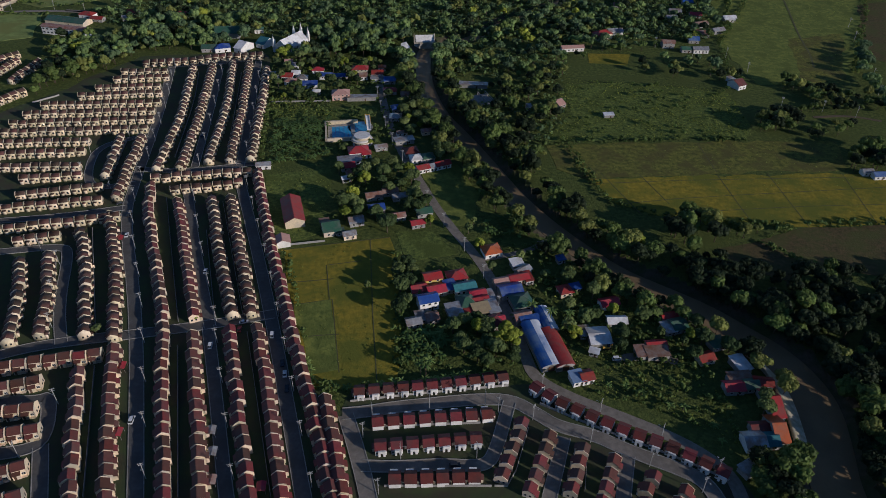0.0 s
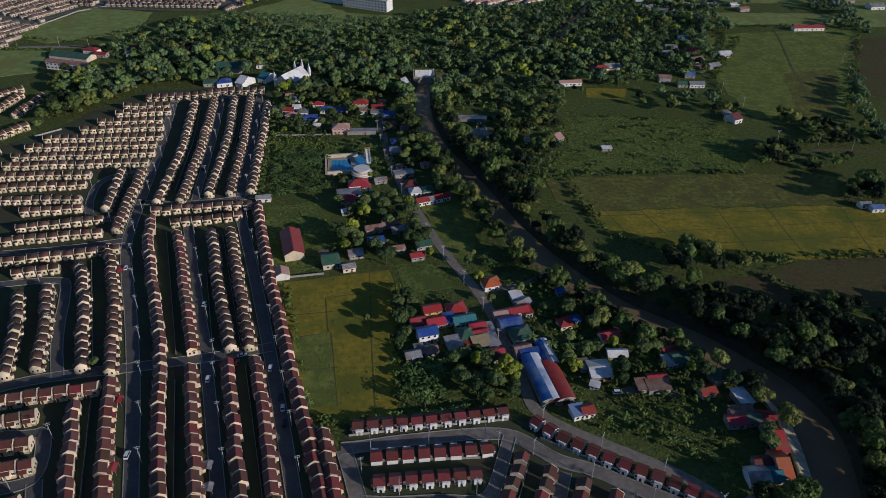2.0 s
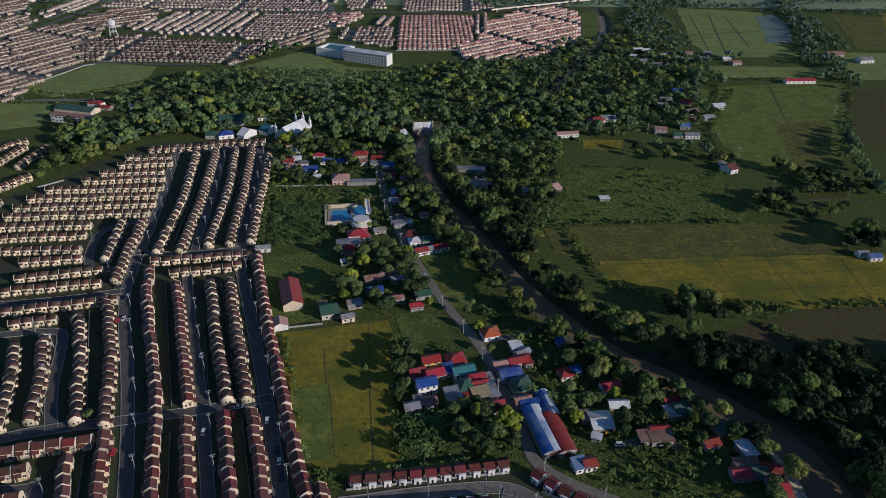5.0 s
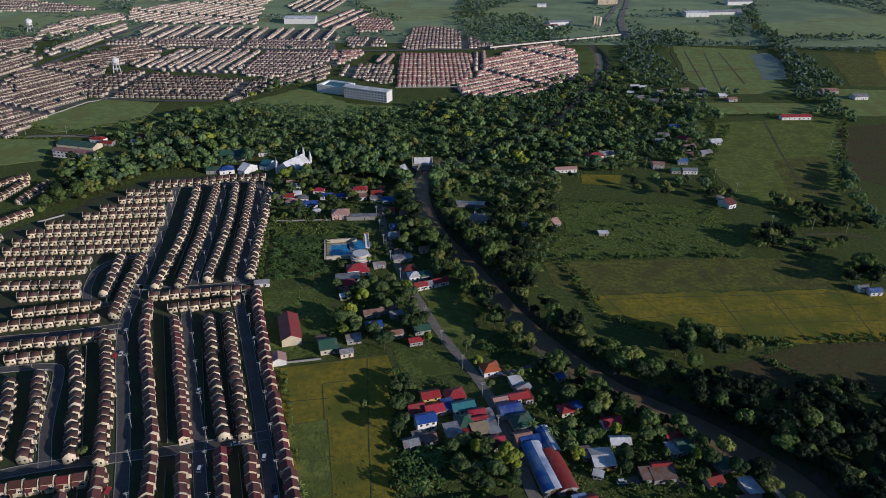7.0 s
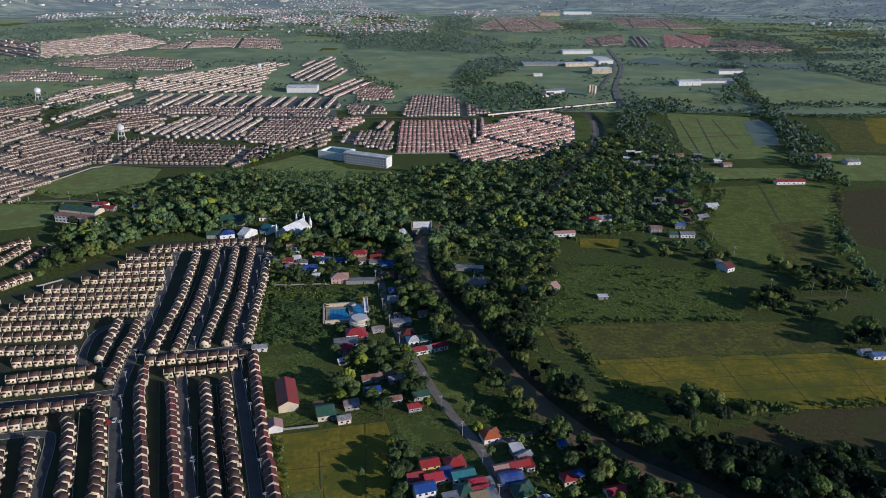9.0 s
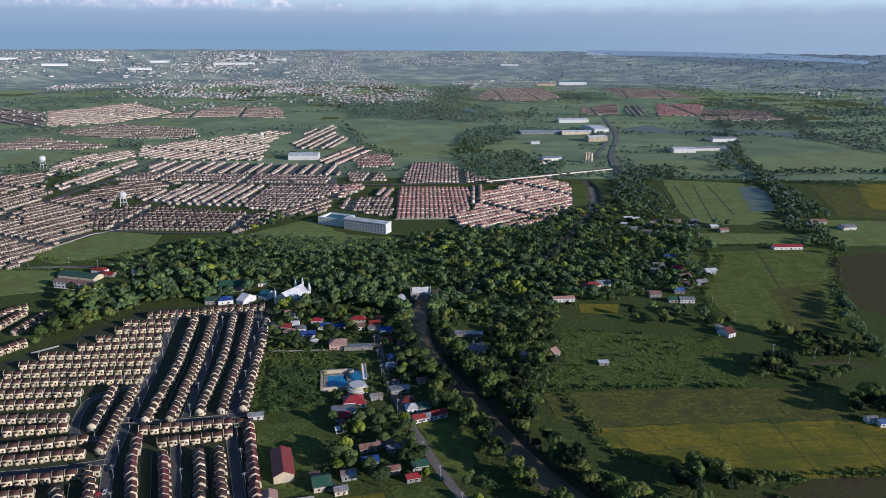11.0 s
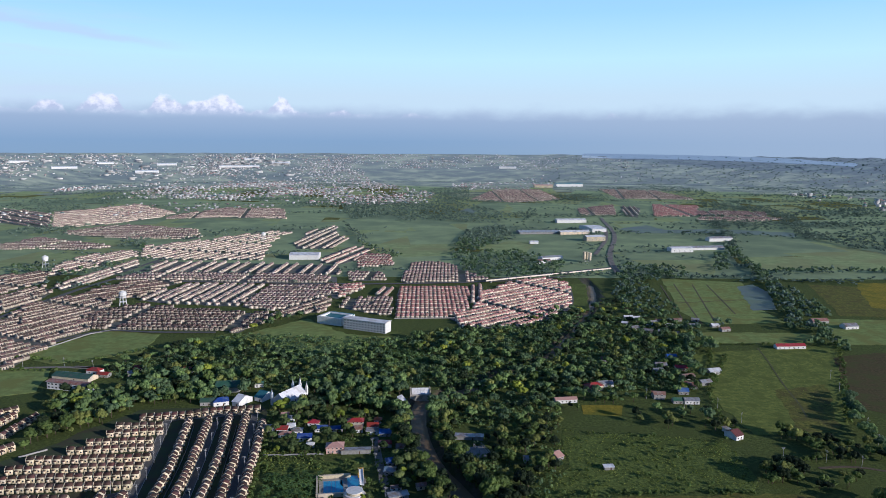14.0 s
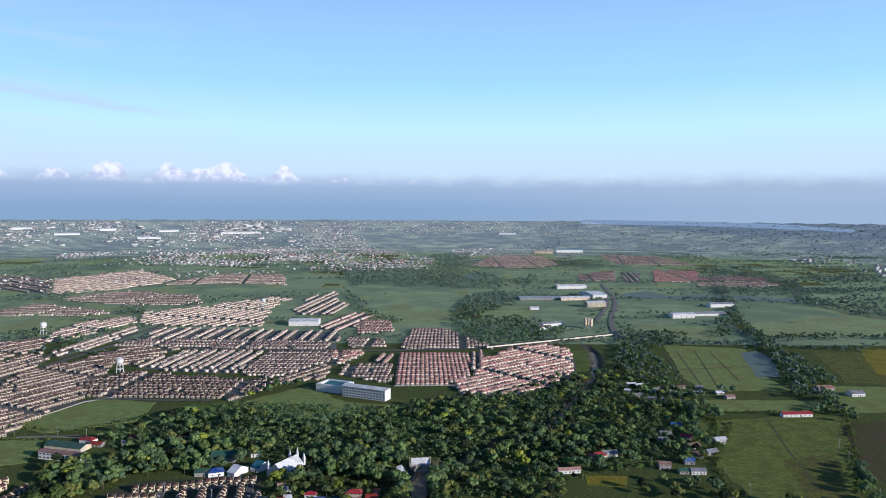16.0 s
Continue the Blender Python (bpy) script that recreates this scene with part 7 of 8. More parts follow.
# tufts in the fields
for k, poly in enumerate((pairs(69.3, 435.1, 273.4, 446.3, 282.1, 399.9, 257.1, 343.7, 134.0, 347.2, 91.2, 390.2), pairs(-88.3, 311.9, -29.8, 324.7, -18.6, 211.2, -56.7, 210.6), pairs(249.1, 632.0, 312.1, 800.2, 465.1, 804.6, 340.1, 564.1, 251.0, 540.2), pairs(-113.2, 391.6, -73.0, 399.6, -66.8, 329.6, -88.1, 315.6))):
    plant_tufts(poly, 4.0, 70 + k, 0.7, 0.2, 0.75)
plant_bananas(pairs(-59.6, 771.2, -16.1, 764.2, -10.3, 710.0, -26.0, 695.1, -55.3, 708.6), 4.2, 34)
plant_bananas(pairs(-124.9, 467.7, -83.8, 471.5, -76.1, 414.4, -113.0, 404.6), 3.4, 31)
plant_bananas(pairs(-18.7, 246.6, 2.0, 248.9, 4.6, 228.4, -15.6, 224.6), 3.0, 32)
plant_bananas(pairs(23.2, 345.7, 49.6, 346.2, 44.6, 326.1, 24.0, 325.7), 3.2, 33)
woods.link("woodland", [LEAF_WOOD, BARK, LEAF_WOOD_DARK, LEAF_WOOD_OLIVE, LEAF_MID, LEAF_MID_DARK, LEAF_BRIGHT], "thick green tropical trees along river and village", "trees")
bushes.link("bushes", [LEAF_WOOD, LEAF_TUFT, LEAF_MID, LEAF_MID_DARK], "low green bushes and tall weeds", "bushes")
bananas.link("banana_grove", [LEAF_PALM], "dense banana groves with arching leaves", "plants")

# single trees of the village
plant_trees(pairs(-71.2, 399.6, -31.8, 411.6, -14.6, 393.6, -4.7, 336.4, -20.4, 327.6, -62.4, 332.5, -64.1, 372.1), 7.6, 51, 0.75)
plant_trees(pairs(-24.9, 296.4, -11.6, 299.1, -13.1, 258.7, -22.6, 258.5), 7.0, 52, 0.75)
plant_trees(pairs(4.7, 252.9, 29.0, 253.3, 37.7, 228.9, 29.6, 221.8, 4.6, 224.9), 6.6, 53, 0.8)
plant_trees(pairs(43.7, 297.6, 67.0, 315.8, 92.3, 286.6, 120.8, 252.7, 129.8, 230.3, 93.1, 226.2, 65.5, 244.1, 50.5, 276.8), 7.8, 54, 0.62, 0.6, 1.0)
plant_trees(pairs(-149.9, 580.1, -110.3, 587.6, -52.0, 585.4, -41.7, 503.5, -62.7, 497.9, -131.7, 501.2), 8.5, 55, 0.55, 0.6, 1.0)
plant_trees(pairs(-86.9, 487.5, -45.2, 493.4, -32.1, 415.4, -72.1, 407.0), 8.5, 56, 0.5, 0.5, 0.9)
plant_trees(pairs(-37.4, 503.6, -24.9, 514.3, 1.6, 431.9, 18.9, 367.2, 5.3, 401.3, -24.6, 415.6), 7.5, 57, 0.75, 0.6, 1.0)
plant_trees(pairs(5.0, 336.6, 21.4, 342.7, 23.3, 309.8, 14.1, 307.1), 8.0, 58, 0.4, 0.5, 0.8)
for x, y, kind, size in ((32.1, 239.0, 5, 1.15), (25.5, 238.9, 5, 0.9), (30.0, 247.4, 5, 0.8), (20.7, 236.6, 0, 0.9), (-138.9, 585.5, 5, 1.3), (-134.6, 593.4, 5, 1.2), (-93.1, 605.2, 5, 1.2), (-83.9, 569.4, 5, 1.1), (-117.1, 253.8, 5, 0.45), (-160.7, 244.4, 0, 0.6),
                         (-15.5, 349.1, 0, 1.0), (-32.8, 369.4, 1, 1.0), (-39.2, 342.7, 2, 0.9), (-50.1, 344.3, 0, 1.0), (61.5, 244.0, 5, 0.9), (59.6, 249.8, 0, 0.8), (108.1, 319.1, 5, 0.8), (131.1, 235.7, 2, 0.9), (134.1, 199.2, 0, 1.0), (136.8, 205.4, 0, 0.9),
                         (-10.8, 470.4, 1, 1.1), (-13.8, 458.7, 0, 1.1), (1.5, 461.7, 3, 0.9), (-38.2, 278.9, 1, 0.6), (-15.7, 290.8, 0, 0.8), (25.7, 294.9, 1, 0.7), (41.2, 304.0, 1, 0.8), (30.3, 354.9, 1, 0.8)):
    tree(kind, x, y, size, house_dice.uniform(0, 360))
plant_fronds(pairs(-53.7, 210.0, -34.4, 210.9, -5.3, 215.9, 24.5, 220.4), 3.4, (0, 1, 2), 1.2, 1)
plant_fronds(pairs(-60.1, 227.5, -55.0, 210.6), 3.0, (0, 1, 2), 0.8, 2)
plant_fronds(pairs(-11.7, 221.2, -5.4, 219.6, -10.3, 217.2), 4.0, (3, 4), 1.5, 3)
plant_fronds(pairs(13.0, 259.1, 18.5, 260.8, 69.4, 251.9, 77.8, 254.0), 9.0, (0, 3, 4), 2.0, 4)
plant_fronds(pairs(92.3, 286.6, 111.3, 269.1, 118.6, 244.9), 12.0, (3, 4, 0), 3.0, 5)
plant_fronds(pairs(66.1, 215.6, 99.8, 203.3, 117.1, 183.1), 9.0, (0, 1, 2), 3.0, 6)


# ---- far estates, towns and tree belts ----
far_houses, red_estates, brown_estates, street_trees = Batch(), Batch(), Batch(), []


def estate(poly, line, gap, seed, unit=6.4, keep=0.97, red=False, brown=False):
    """Terraces along one line that fill an outline, in pairs back to back with a street between pairs."""
    r = np.random.default_rng(seed)
    gap *= 1.08
    patch("ground_far_estate", poly, 0.02, ESTATE_GROUND, "trodden ground and lanes between far terraces", "yard")
    (x0, y0), (x1, y1) = line
    angle = math.atan2(y1 - y0, x1 - x0)
    c, s = math.cos(angle), math.sin(angle)
    us, vs = [x * c + y * s for x, y in poly], [-x * s + y * c for x, y in poly]
    v, k = min(vs) + 4, 0
    while v < max(vs) - 3:
        u = np.arange(min(us), max(us), unit)
        x, y = u * c - v * s, u * s + v * c
        ok = inside(poly, x, y) & (r.random(len(u)) < keep) & ((np.arange(len(u)) + seed * 7) % 23 > 1)
        for a, b in zip(x[ok], y[ok]):
            (red_estates if red else brown_estates if brown else far_houses).add(FAR_UNIT, a, b, 0, angle + (math.pi if k % 2 else 0), unit / 6.4, 1, r.uniform(0.92, 1.2))
        loose = inside(poly, x, y) & (r.random(len(u)) < 0.03)
        street_trees.extend((a - 6 * s, b + 6 * c, r.uniform(0.35, 0.7)) for a, b in zip(x[loose], y[loose]))
        k += 1
        v += gap * 0.4 if k % 2 else gap * 0.6


estate(pairs(-538.9, 773.9, -584.6, 844.2, -570.1, 891.9, -586.1, 1002.9, -562.4, 1040.7, -486.1, 1033.4, -461.0, 960.4, -433.0, 847.6, -447.0, 816.2, -439.9, 739.4, -441.4, 696.8, -476.7, 678.5), pairs(-500.8, 808.8, -472.9, 866.5), 27, 1, brown=True)
estate(pairs(-467.8, 923.8, -459.4, 957.0, -427.8, 989.6, -323.4, 954.2, -237.1, 945.1, -227.0, 910.5, -260.2, 851.6, -285.2, 856.2, -360.4, 858.3, -435.6, 856.5), pairs(-425.6, 948.2, -275.7, 944.1), 26, 2, brown=True)
estate(pairs(-444.8, 1021.4, -441.6, 1063.6, -411.0, 1143.3, -286.9, 1135.9, -287.0, 984.8, -383.7, 996.2), pairs(-403.7, 1007.8, -391.8, 1139.2), 27.6, 3)
estate(pairs(-283.2, 984.9, -280.9, 1129.1, -148.0, 1137.8, -143.7, 1103.1, -182.8, 1042.0, -215.2, 973.3, -238.6, 959.4), pairs(-279.4, 985.0, -217.3, 983.5), 25, 4)
estate(pairs(-259.0, 847.6, -229.0, 919.0, -198.7, 987.1, -180.8, 1042.0, -157.8, 1024.0, -162.6, 954.9, -206.2, 930.3, -222.1, 904.5, -251.9, 836.4), pairs(-256.8, 851.7, -224.5, 914.8), 26, 5, brown=True)
estate(pairs(-533.4, 978.2, -543.8, 1086.8, -509.9, 1167.7, -424.8, 1170.4, -443.0, 1111.0, -447.7, 1038.1, -483.7, 1037.0, -553.7, 1023.8), pairs(-540.3, 1070.8, -459.2, 1141.8), 28, 6, brown=True)
estate(pairs(-518.5, 1243.6, -558.9, 1368.0, -192.4, 1329.0, -179.1, 1233.5, -395.2, 1236.7), pairs(-513.7, 1246.0, -511.5, 1317.4), 44, 7)
estate(pairs(-564.7, 1173.4, -518.0, 1232.5, -218.7, 1224.6, -180.9, 1213.1, -173.9, 1164.2, -345.6, 1163.6, -468.9, 1179.0), pairs(-530.1, 1193.8, -212.3, 1187.3), 26, 8)
estate(pairs(-619.8, 1118.7, -611.0, 1237.6, -594.5, 1370.0, -567.8, 1321.0, -572.4, 1185.3, -588.8, 1085.5), pairs(-615.4, 1110.2, -590.6, 1360.8), 30, 9)
estate(pairs(-710.5, 1280.6, -722.3, 1415.2, -651.4, 1506.4, -616.8, 1430.2, -642.3, 1283.0, -672.9, 1196.9), pairs(-691.1, 1253.4, -636.2, 1443.4), 30, 10)
estate(pairs(-761.9, 1116.6, -752.4, 1194.3, -695.6, 1248.1, -653.8, 1149.0, -669.6, 1057.1, -692.1, 1009.3), pairs(-700.1, 1107.6, -669.0, 1177.1), 28, 11, brown=True)
estate(pairs(-619.5, 897.8, -669.5, 974.6, -663.9, 1047.5, -636.1, 1120.5, -597.9, 1069.1, -589.4, 1030.5, -592.0, 928.3), pairs(-620.7, 975.9, -604.8, 1058.9), 28, 12, brown=True)
estate(pairs(-1026.6, 1550.6, -969.9, 1595.7, -971.8, 1698.2, -719.6, 1555.3, -766.4, 1504.9, -894.9, 1507.6, -972.6, 1466.3), pairs(-917.4, 1546.8, -722.2, 1534.8), 36, 13)
estate(pairs(-599.5, 1402.9, -655.1, 1558.1, -569.1, 1659.1, -439.8, 1840.4, -365.1, 1800.1, -399.6, 1695.7, -355.5, 1385.9, -492.6, 1380.7), pairs(-570.6, 1446.0, -445.6, 1806.3), 38, 14)
estate(pairs(-963.8, 1797.4, -885.5, 1976.4, -646.7, 1870.8, -583.1, 1720.9, -604.0, 1686.1, -736.7, 1679.9, -911.9, 1746.5), pairs(-952.1, 1826.0, -635.6, 1796.8), 42, 15)
estate(pairs(-1340.5, 2005.6, -1538.8, 2310.3, -1496.6, 2428.9, -1253.6, 2284.1, -1043.8, 1879.7, -1236.4, 1997.2), pairs(-1286.3, 2080.0, -1027.8, 1863.1), 50, 16, red=True)
estate(pairs(-1033.6, 1874.0, -1258.7, 2309.9, -1193.6, 2410.5, -1120.6, 2629.5, -864.4, 2309.5, -861.3, 2166.0, -931.4, 1994.7), pairs(-1111.2, 2018.7, -950.3, 2349.4), 46, 17)
estate(pairs(-834.6, 2128.8, -840.2, 2267.1, -754.3, 2500.1, -549.6, 2473.6, -472.8, 2158.5, -664.0, 2194.7), pairs(-866.4, 2223.1, -543.4, 2286.0), 50, 18)
estate(pairs(-337.8, 1614.7, -344.4, 1857.2, -291.5, 1983.1, -266.9, 1788.1, -226.5, 1713.0, -240.3, 1543.5, -316.8, 1540.2), pairs(-325.5, 1615.3, -291.8, 1932.4), 38, 19)
estate(pairs(-244.2, 1423.8, -207.9, 1568.7, -149.4, 1554.9, -164.6, 1399.3, -198.4, 1334.5, -234.3, 1364.2), pairs(-207.3, 1359.3, -158.8, 1558.8), 40, 20, red=True)
estate(pairs(-168.1, 1393.0, -160.5, 1462.4, -103.8, 1457.2, -90.0, 1332.7, -154.0, 1306.3), pairs(-160.2, 1361.0, -96.8, 1356.8), 30, 21, red=True)
estate(pairs(-169.0, 1266.3, -110.3, 1268.3, -94.2, 1186.0, -152.6, 1174.7), pairs(-158.1, 1218.6, -101.2, 1215.7), 28, 22)
estate(pairs(-179.0, 1132.2, -126.4, 1142.7, -126.6, 1103.6, -155.6, 1036.8, -164.3, 1046.0), pairs(-170.5, 1081.6, -126.1, 1099.2), 26, 23, red=True)
estate(pairs(-70.1, 1184.3, -54.9, 1358.4, 8.1, 1360.7, 51.2, 1251.8, 85.3, 1182.2, -60.8, 1163.3), pairs(-68.5, 1221.6, 45.2, 1220.6), 27, 24)
estate(pairs(-59.4, 923.9, 7.1, 922.4, 37.6, 972.3, 45, 1131.7, -66.1, 1119.2, -66.6, 1012.6), pairs(-62.4, 1012.7, 15.9, 1014.8), 24, 20, red=True, keep=1.0)
estate(pairs(-146.3, 985.3, -139.0, 1039.3, -71.6, 1041.1, -68.4, 937.0, -94.1, 944.1), pairs(-140.9, 988.7, -71.1, 987.3), 26, 26)
estate(pairs(15, 944.9, 22.7, 875.2, 89.7, 876.8, 135.4, 910.1, 189.5, 1004.7, 210.3, 1165.1, 174.2, 1203.9, 117.6, 1171.9, 78.2, 1105.7, 62.4, 1079.5, 45.8, 979.5), pairs(32, 945.3, 177.6, 1070.3), 25, 27, red=True, keep=0.99)
estate(pairs(-99.1, 1047.9, -93.1, 1126.1, -76.2, 1122.1, -83.3, 1044.8), pairs(-96.3, 1054.0, -87.0, 1121.7), 30, 28, red=True)
estate(pairs(46.5, 1130.3, 66.9, 1139.7, 61.5, 1019.1, 42.1, 1014.8), pairs(48.3, 1020.2, 53.1, 1130.5), 26, 29, red=True)
estate(pairs(115.0, 2929.4, 261.5, 3584.1, 494.3, 3607.0, 496.9, 2960.2, 280.7, 2809.3), pairs(129.6, 3014.0, 471.8, 3014.8), 60, 30)
estate(pairs(807.6, 3659.8, 1070.2, 3599.1, 1084.1, 3013.5, 756.0, 3044.3), pairs(742.1, 3357.7, 1070.0, 3296.1), 70, 31)
estate(pairs(487.5, 2545.3, 654.8, 2714.7, 574.4, 2335.0, 452.6, 2311.0), pairs(481.6, 2462.7, 592.4, 2449.7), 40, 32)
estate(pairs(670.0, 2669.8, 732.3, 2616.0, 624.3, 2253.1, 597.5, 2284.4), pairs(666.2, 2634.3, 606.5, 2284.9), 34, 33)
estate(pairs(813.2, 2738.8, 970.5, 2691.5, 827.6, 2298.6, 687.4, 2289.9), pairs(743.0, 2480.1, 882.5, 2469.0), 30, 34, red=True, unit=8)
estate(pairs(891.8, 2490.1, 1119.3, 2444.4, 1052.4, 2294.8, 832.5, 2325.7), pairs(873.7, 2438.3, 1093.5, 2386.6), 36, 35)
estate(pairs(829.1, 2265.5, 1110.0, 2248.4, 952.6, 2145.7, 782.1, 2181.4), pairs(794.9, 2213.0, 1015.1, 2211.3), 40, 36)
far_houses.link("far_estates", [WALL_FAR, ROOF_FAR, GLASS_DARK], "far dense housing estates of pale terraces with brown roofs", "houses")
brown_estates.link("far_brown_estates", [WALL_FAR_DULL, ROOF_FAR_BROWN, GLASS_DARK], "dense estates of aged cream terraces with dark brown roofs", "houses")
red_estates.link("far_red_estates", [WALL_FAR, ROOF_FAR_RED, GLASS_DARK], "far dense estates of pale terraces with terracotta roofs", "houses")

# scattered town houses
TOWN = [template(Mesh().box(-5, -4, 0, 5, 4, 5.5).prism([(-4.6, 5.4), (4.6, 5.4), (0, 7.4)], -5.3, 5.3, k)) for k in (1, 2, 3)]
TOWN.append(template(Mesh().box(-5, -4, 0, 5, 4, 8).box(-5.3, -4.3, 8, 5.3, 4.3, 8.5)))
HALL = template(Mesh().box(-25, -9, 0, 25, 9, 8).prism([(-9.5, 7.9), (9.5, 7.9), (0, 10)], -25.5, 25.5, 3))
town = Batch()


def town_patch(poly, cell, seed, keep=0.8, size=1.0, halls=0.0):
    r = np.random.default_rng(seed)
    xs, ys = [p[0] for p in poly], [p[1] for p in poly]
    x, y = np.meshgrid(np.arange(min(xs), max(xs), cell), np.arange(min(ys), max(ys), cell))
    x, y = x.ravel() + r.uniform(0, cell, x.size), y.ravel() + r.uniform(0, cell, x.size)
    k = inside(poly, x, y) & (r.random(x.size) < keep * np.clip(0.55 + 0.9 * np.sin(x * 0.009 + seed) * np.sin(y * 0.006), 0.1, 1))
    for a, b in zip(x[k], y[k]):
        big = r.random() < halls
        s = size * r.uniform(0.7, 1.5)
        town.add(HALL if big else TOWN[r.choice(4, p=(0.3, 0.15, 0.3, 0.25))], a, b, float(level(a, b)) - 1, r.uniform(-0.4, 0.4) + (0 if r.random() < 0.6 else 1.57), s, s, s)


def rim_point(x16, depth):
    """A place on the rising far rim, by bearing (metres across at 1000 m) and how far up it lies (0 to 1)."""
    r = 4300 + 550 * depth
    a = math.atan(x16 / 1000)
    return (r * math.sin(a), r * math.cos(a))


def rim_area(b0, b1, d0, d1):
    """A piece of the far rim between two bearings and two depths."""
    across = [b0 + (b1 - b0) * k / 12 for k in range(13)]
    return [rim_point(b, d0) for b in across] + [rim_point(b, d1) for b in across[::-1]]


town_patch(pairs(-1375.7, 2874.7, -1528.5, 4263.9, -1279.0, 4718.4, -505.4, 4497.9, -29.8, 3298.6, -46.3, 2733.5, -377.8, 2614.7, -995.3, 2898.7), 20, 1, 0.85, 0.75)
town_patch(pairs(-1238.5, 2543.2, -1045.3, 2727.3, -542.5, 2605.5, -893.9, 2329.4), 24, 2, 0.5, 0.65)
town_patch(pairs(-1458.5, 2227.3, -1205.4, 2434.5, -866.1, 2256.1, -1162.5, 2138.9), 18, 3, 0.7, 0.7)
town_patch(pairs(60.6, 4102.0, 706.3, 4475.7, 596.3, 3774.5, 51.3, 3462.8), 24, 4, 0.6, 0.7)
town_patch(pairs(-1891.6, 3442.7, -1611.9, 4130.3, -1514.6, 3802.0, -1761.0, 3250.8), 22, 5, 0.7, 0.8)
town_patch(pairs(1573.3, 3298.2, 1958.6, 3519.4, 1874.7, 2987.4, 1595.3, 2538.5, 1547.7, 2697.7), 40, 6, 0.4)
town_patch(pairs(1862.8, 3079.0, 2275.2, 3105.0, 1750.4, 2383.2, 1525.1, 2450.9), 24, 7, 0.7)
town_patch(rim_area(-700, -120, 0.25, 0.95), 19, 8, 0.75, 0.65, 0.05)
town_patch(rim_area(-150, 260, 0.45, 0.95), 19, 9, 0.75, 0.6, 0.02)
town_patch(rim_area(220, 700, 0.0, 0.7), 46, 10, 0.35, 0.6, 0.02)
town_patch(rim_area(-330, -215, 0.55, 0.72), 34, 12, 0.9, 0.8, 0.8)
town_patch(rim_area(-640, -190, 0.1, 0.85), 46, 13, 0.8, 0.75, 0.55)
town_patch(rim_area(-560, 100, 0.6, 1.0), 26, 14, 0.8, 0.6, 0.04)
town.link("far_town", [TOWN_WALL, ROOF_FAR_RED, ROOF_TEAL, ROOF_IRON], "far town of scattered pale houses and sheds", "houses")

# single large buildings far off
for bearing_, depth_, long_, deep_, turn_, words in ((-412, 0.37, 125, 45, -4, "bright white factory hall in the far town"), (-283, 0.52, 240, 40, 3, "long pale warehouse in the far town"), (-224, 0.63, 110, 40, -6, "white depot hall in the far town"),
                                                     (-384, 0.6, 110, 30, 4, "pale roofed mill in the far town"), (-527, 0.52, 130, 40, 0, "low white storehouse in the far town"), (-470, 0.66, 90, 36, 8, "pale storehouse in the far town"),
                                                     (-265, 0.78, 90, 30, 2, "white works hall near the bay"), (-590, 0.72, 100, 34, -3, "white roofed market near the bay"), (92, 0.5, 110, 30, 2, "pinkish long hall in the far town")):
    hx, hy = rim_point(bearing_, depth_)
    house(hx, hy, long_, deep_, 9, turn_ - math.degrees(math.atan(bearing_ / 1000)), ROOF_WHITE, WALL_WHITE, "gable", words, 4.0, windows=0, name="factory_hall", category="factory", base=float(level(hx, hy)) - 3)
house(-274.5, 1417.1, 58, 40, 9, 3, ROOF_WHITE, WALL_WHITE, "gable", "large white market hall amid far terraces", 3.0, windows=0, name="market_hall", category="hall")
house(569.0, 1564.8, 118, 22, 5.5, 8, ROOF_IRON, WALL_WHITE, "gable", "very long pale factory shed", 3.0, windows=0, name="factory_shed", category="factory")
house(519.5, 1530.9, 50, 22, 9, 8, ROOF_WHITE, WALL_WHITE, "gable", "white factory office in front of a shed", 2.0, windows=4, name="factory_office", category="factory")
house(673.1, 1709.0, 60, 20, 8, 8, ROOF_IRON, WALL_WHITE, "gable", "long pale storage shed", 3.0, windows=0, name="storage_shed", category="shed")
house(253.7, 1845.2, 110, 50, 5, 5, ROOF_IRON, WALL_GREY, "gable", "wide low grey storage hall", 3.0, windows=0, name="storage_hall", category="hall")
house(342.6, 1829.2, 80, 20, 7, 12, ROOF_WHITE, WALL_CREAM, "gable", "long cream depot building", 3.0, windows=6, name="depot", category="building")
house(408.3, 1912.0, 40, 90, 9, 12, ROOF_WHITE, WALL_WHITE, "gable", "white roofed depot shed", 4.0, windows=0, name="depot_shed", category="shed")
house(368.5, 1702.2, 48, 24, 11, 12, ROOF_WHITE, WALL_CREAM, "gable", "cream office block near the highway", 3.0, windows=5, name="office_block", category="building")
house(382.8, 2102.2, 90, 26, 9, 8, ROOF_WHITE, WALL_WHITE, "gable", "long white depot building", 3.0, windows=0, name="depot", category="building")
house(220.1, 1415.2, 46, 18, 6, 20, ROOF_IRON, WALL_WHITE, "gable", "pale workshop roofs below the trees", 2.0, windows=0, name="workshop", category="workshop")
house(198.3, 1375.2, 30, 14, 5, 20, ROOF_RUST, WALL_WHITE, "gable", "long low reddish workshop", 2.0, windows=0, name="workshop", category="workshop")
house(215.3, 1645.6, 20, 12, 5, 5, ROOF_WHITE, WALL_WHITE, "gable", "white hut on an open lot", 2.0, windows=0, name="hut", category="hut")
house(700.1, 3937.3, 150, 50, 16, 5, ROOF_TEAL, WALL_WHITE, "gable", "far hall with a light blue roof", 4.0, windows=0, name="far_hall", category="hall")
house(542.6, 3820.2, 100, 40, 12, 5, ROOF_PINK, WALL_CREAM, "gable", "wide cream hall far off", 4.0, windows=0, name="far_hall", category="hall")
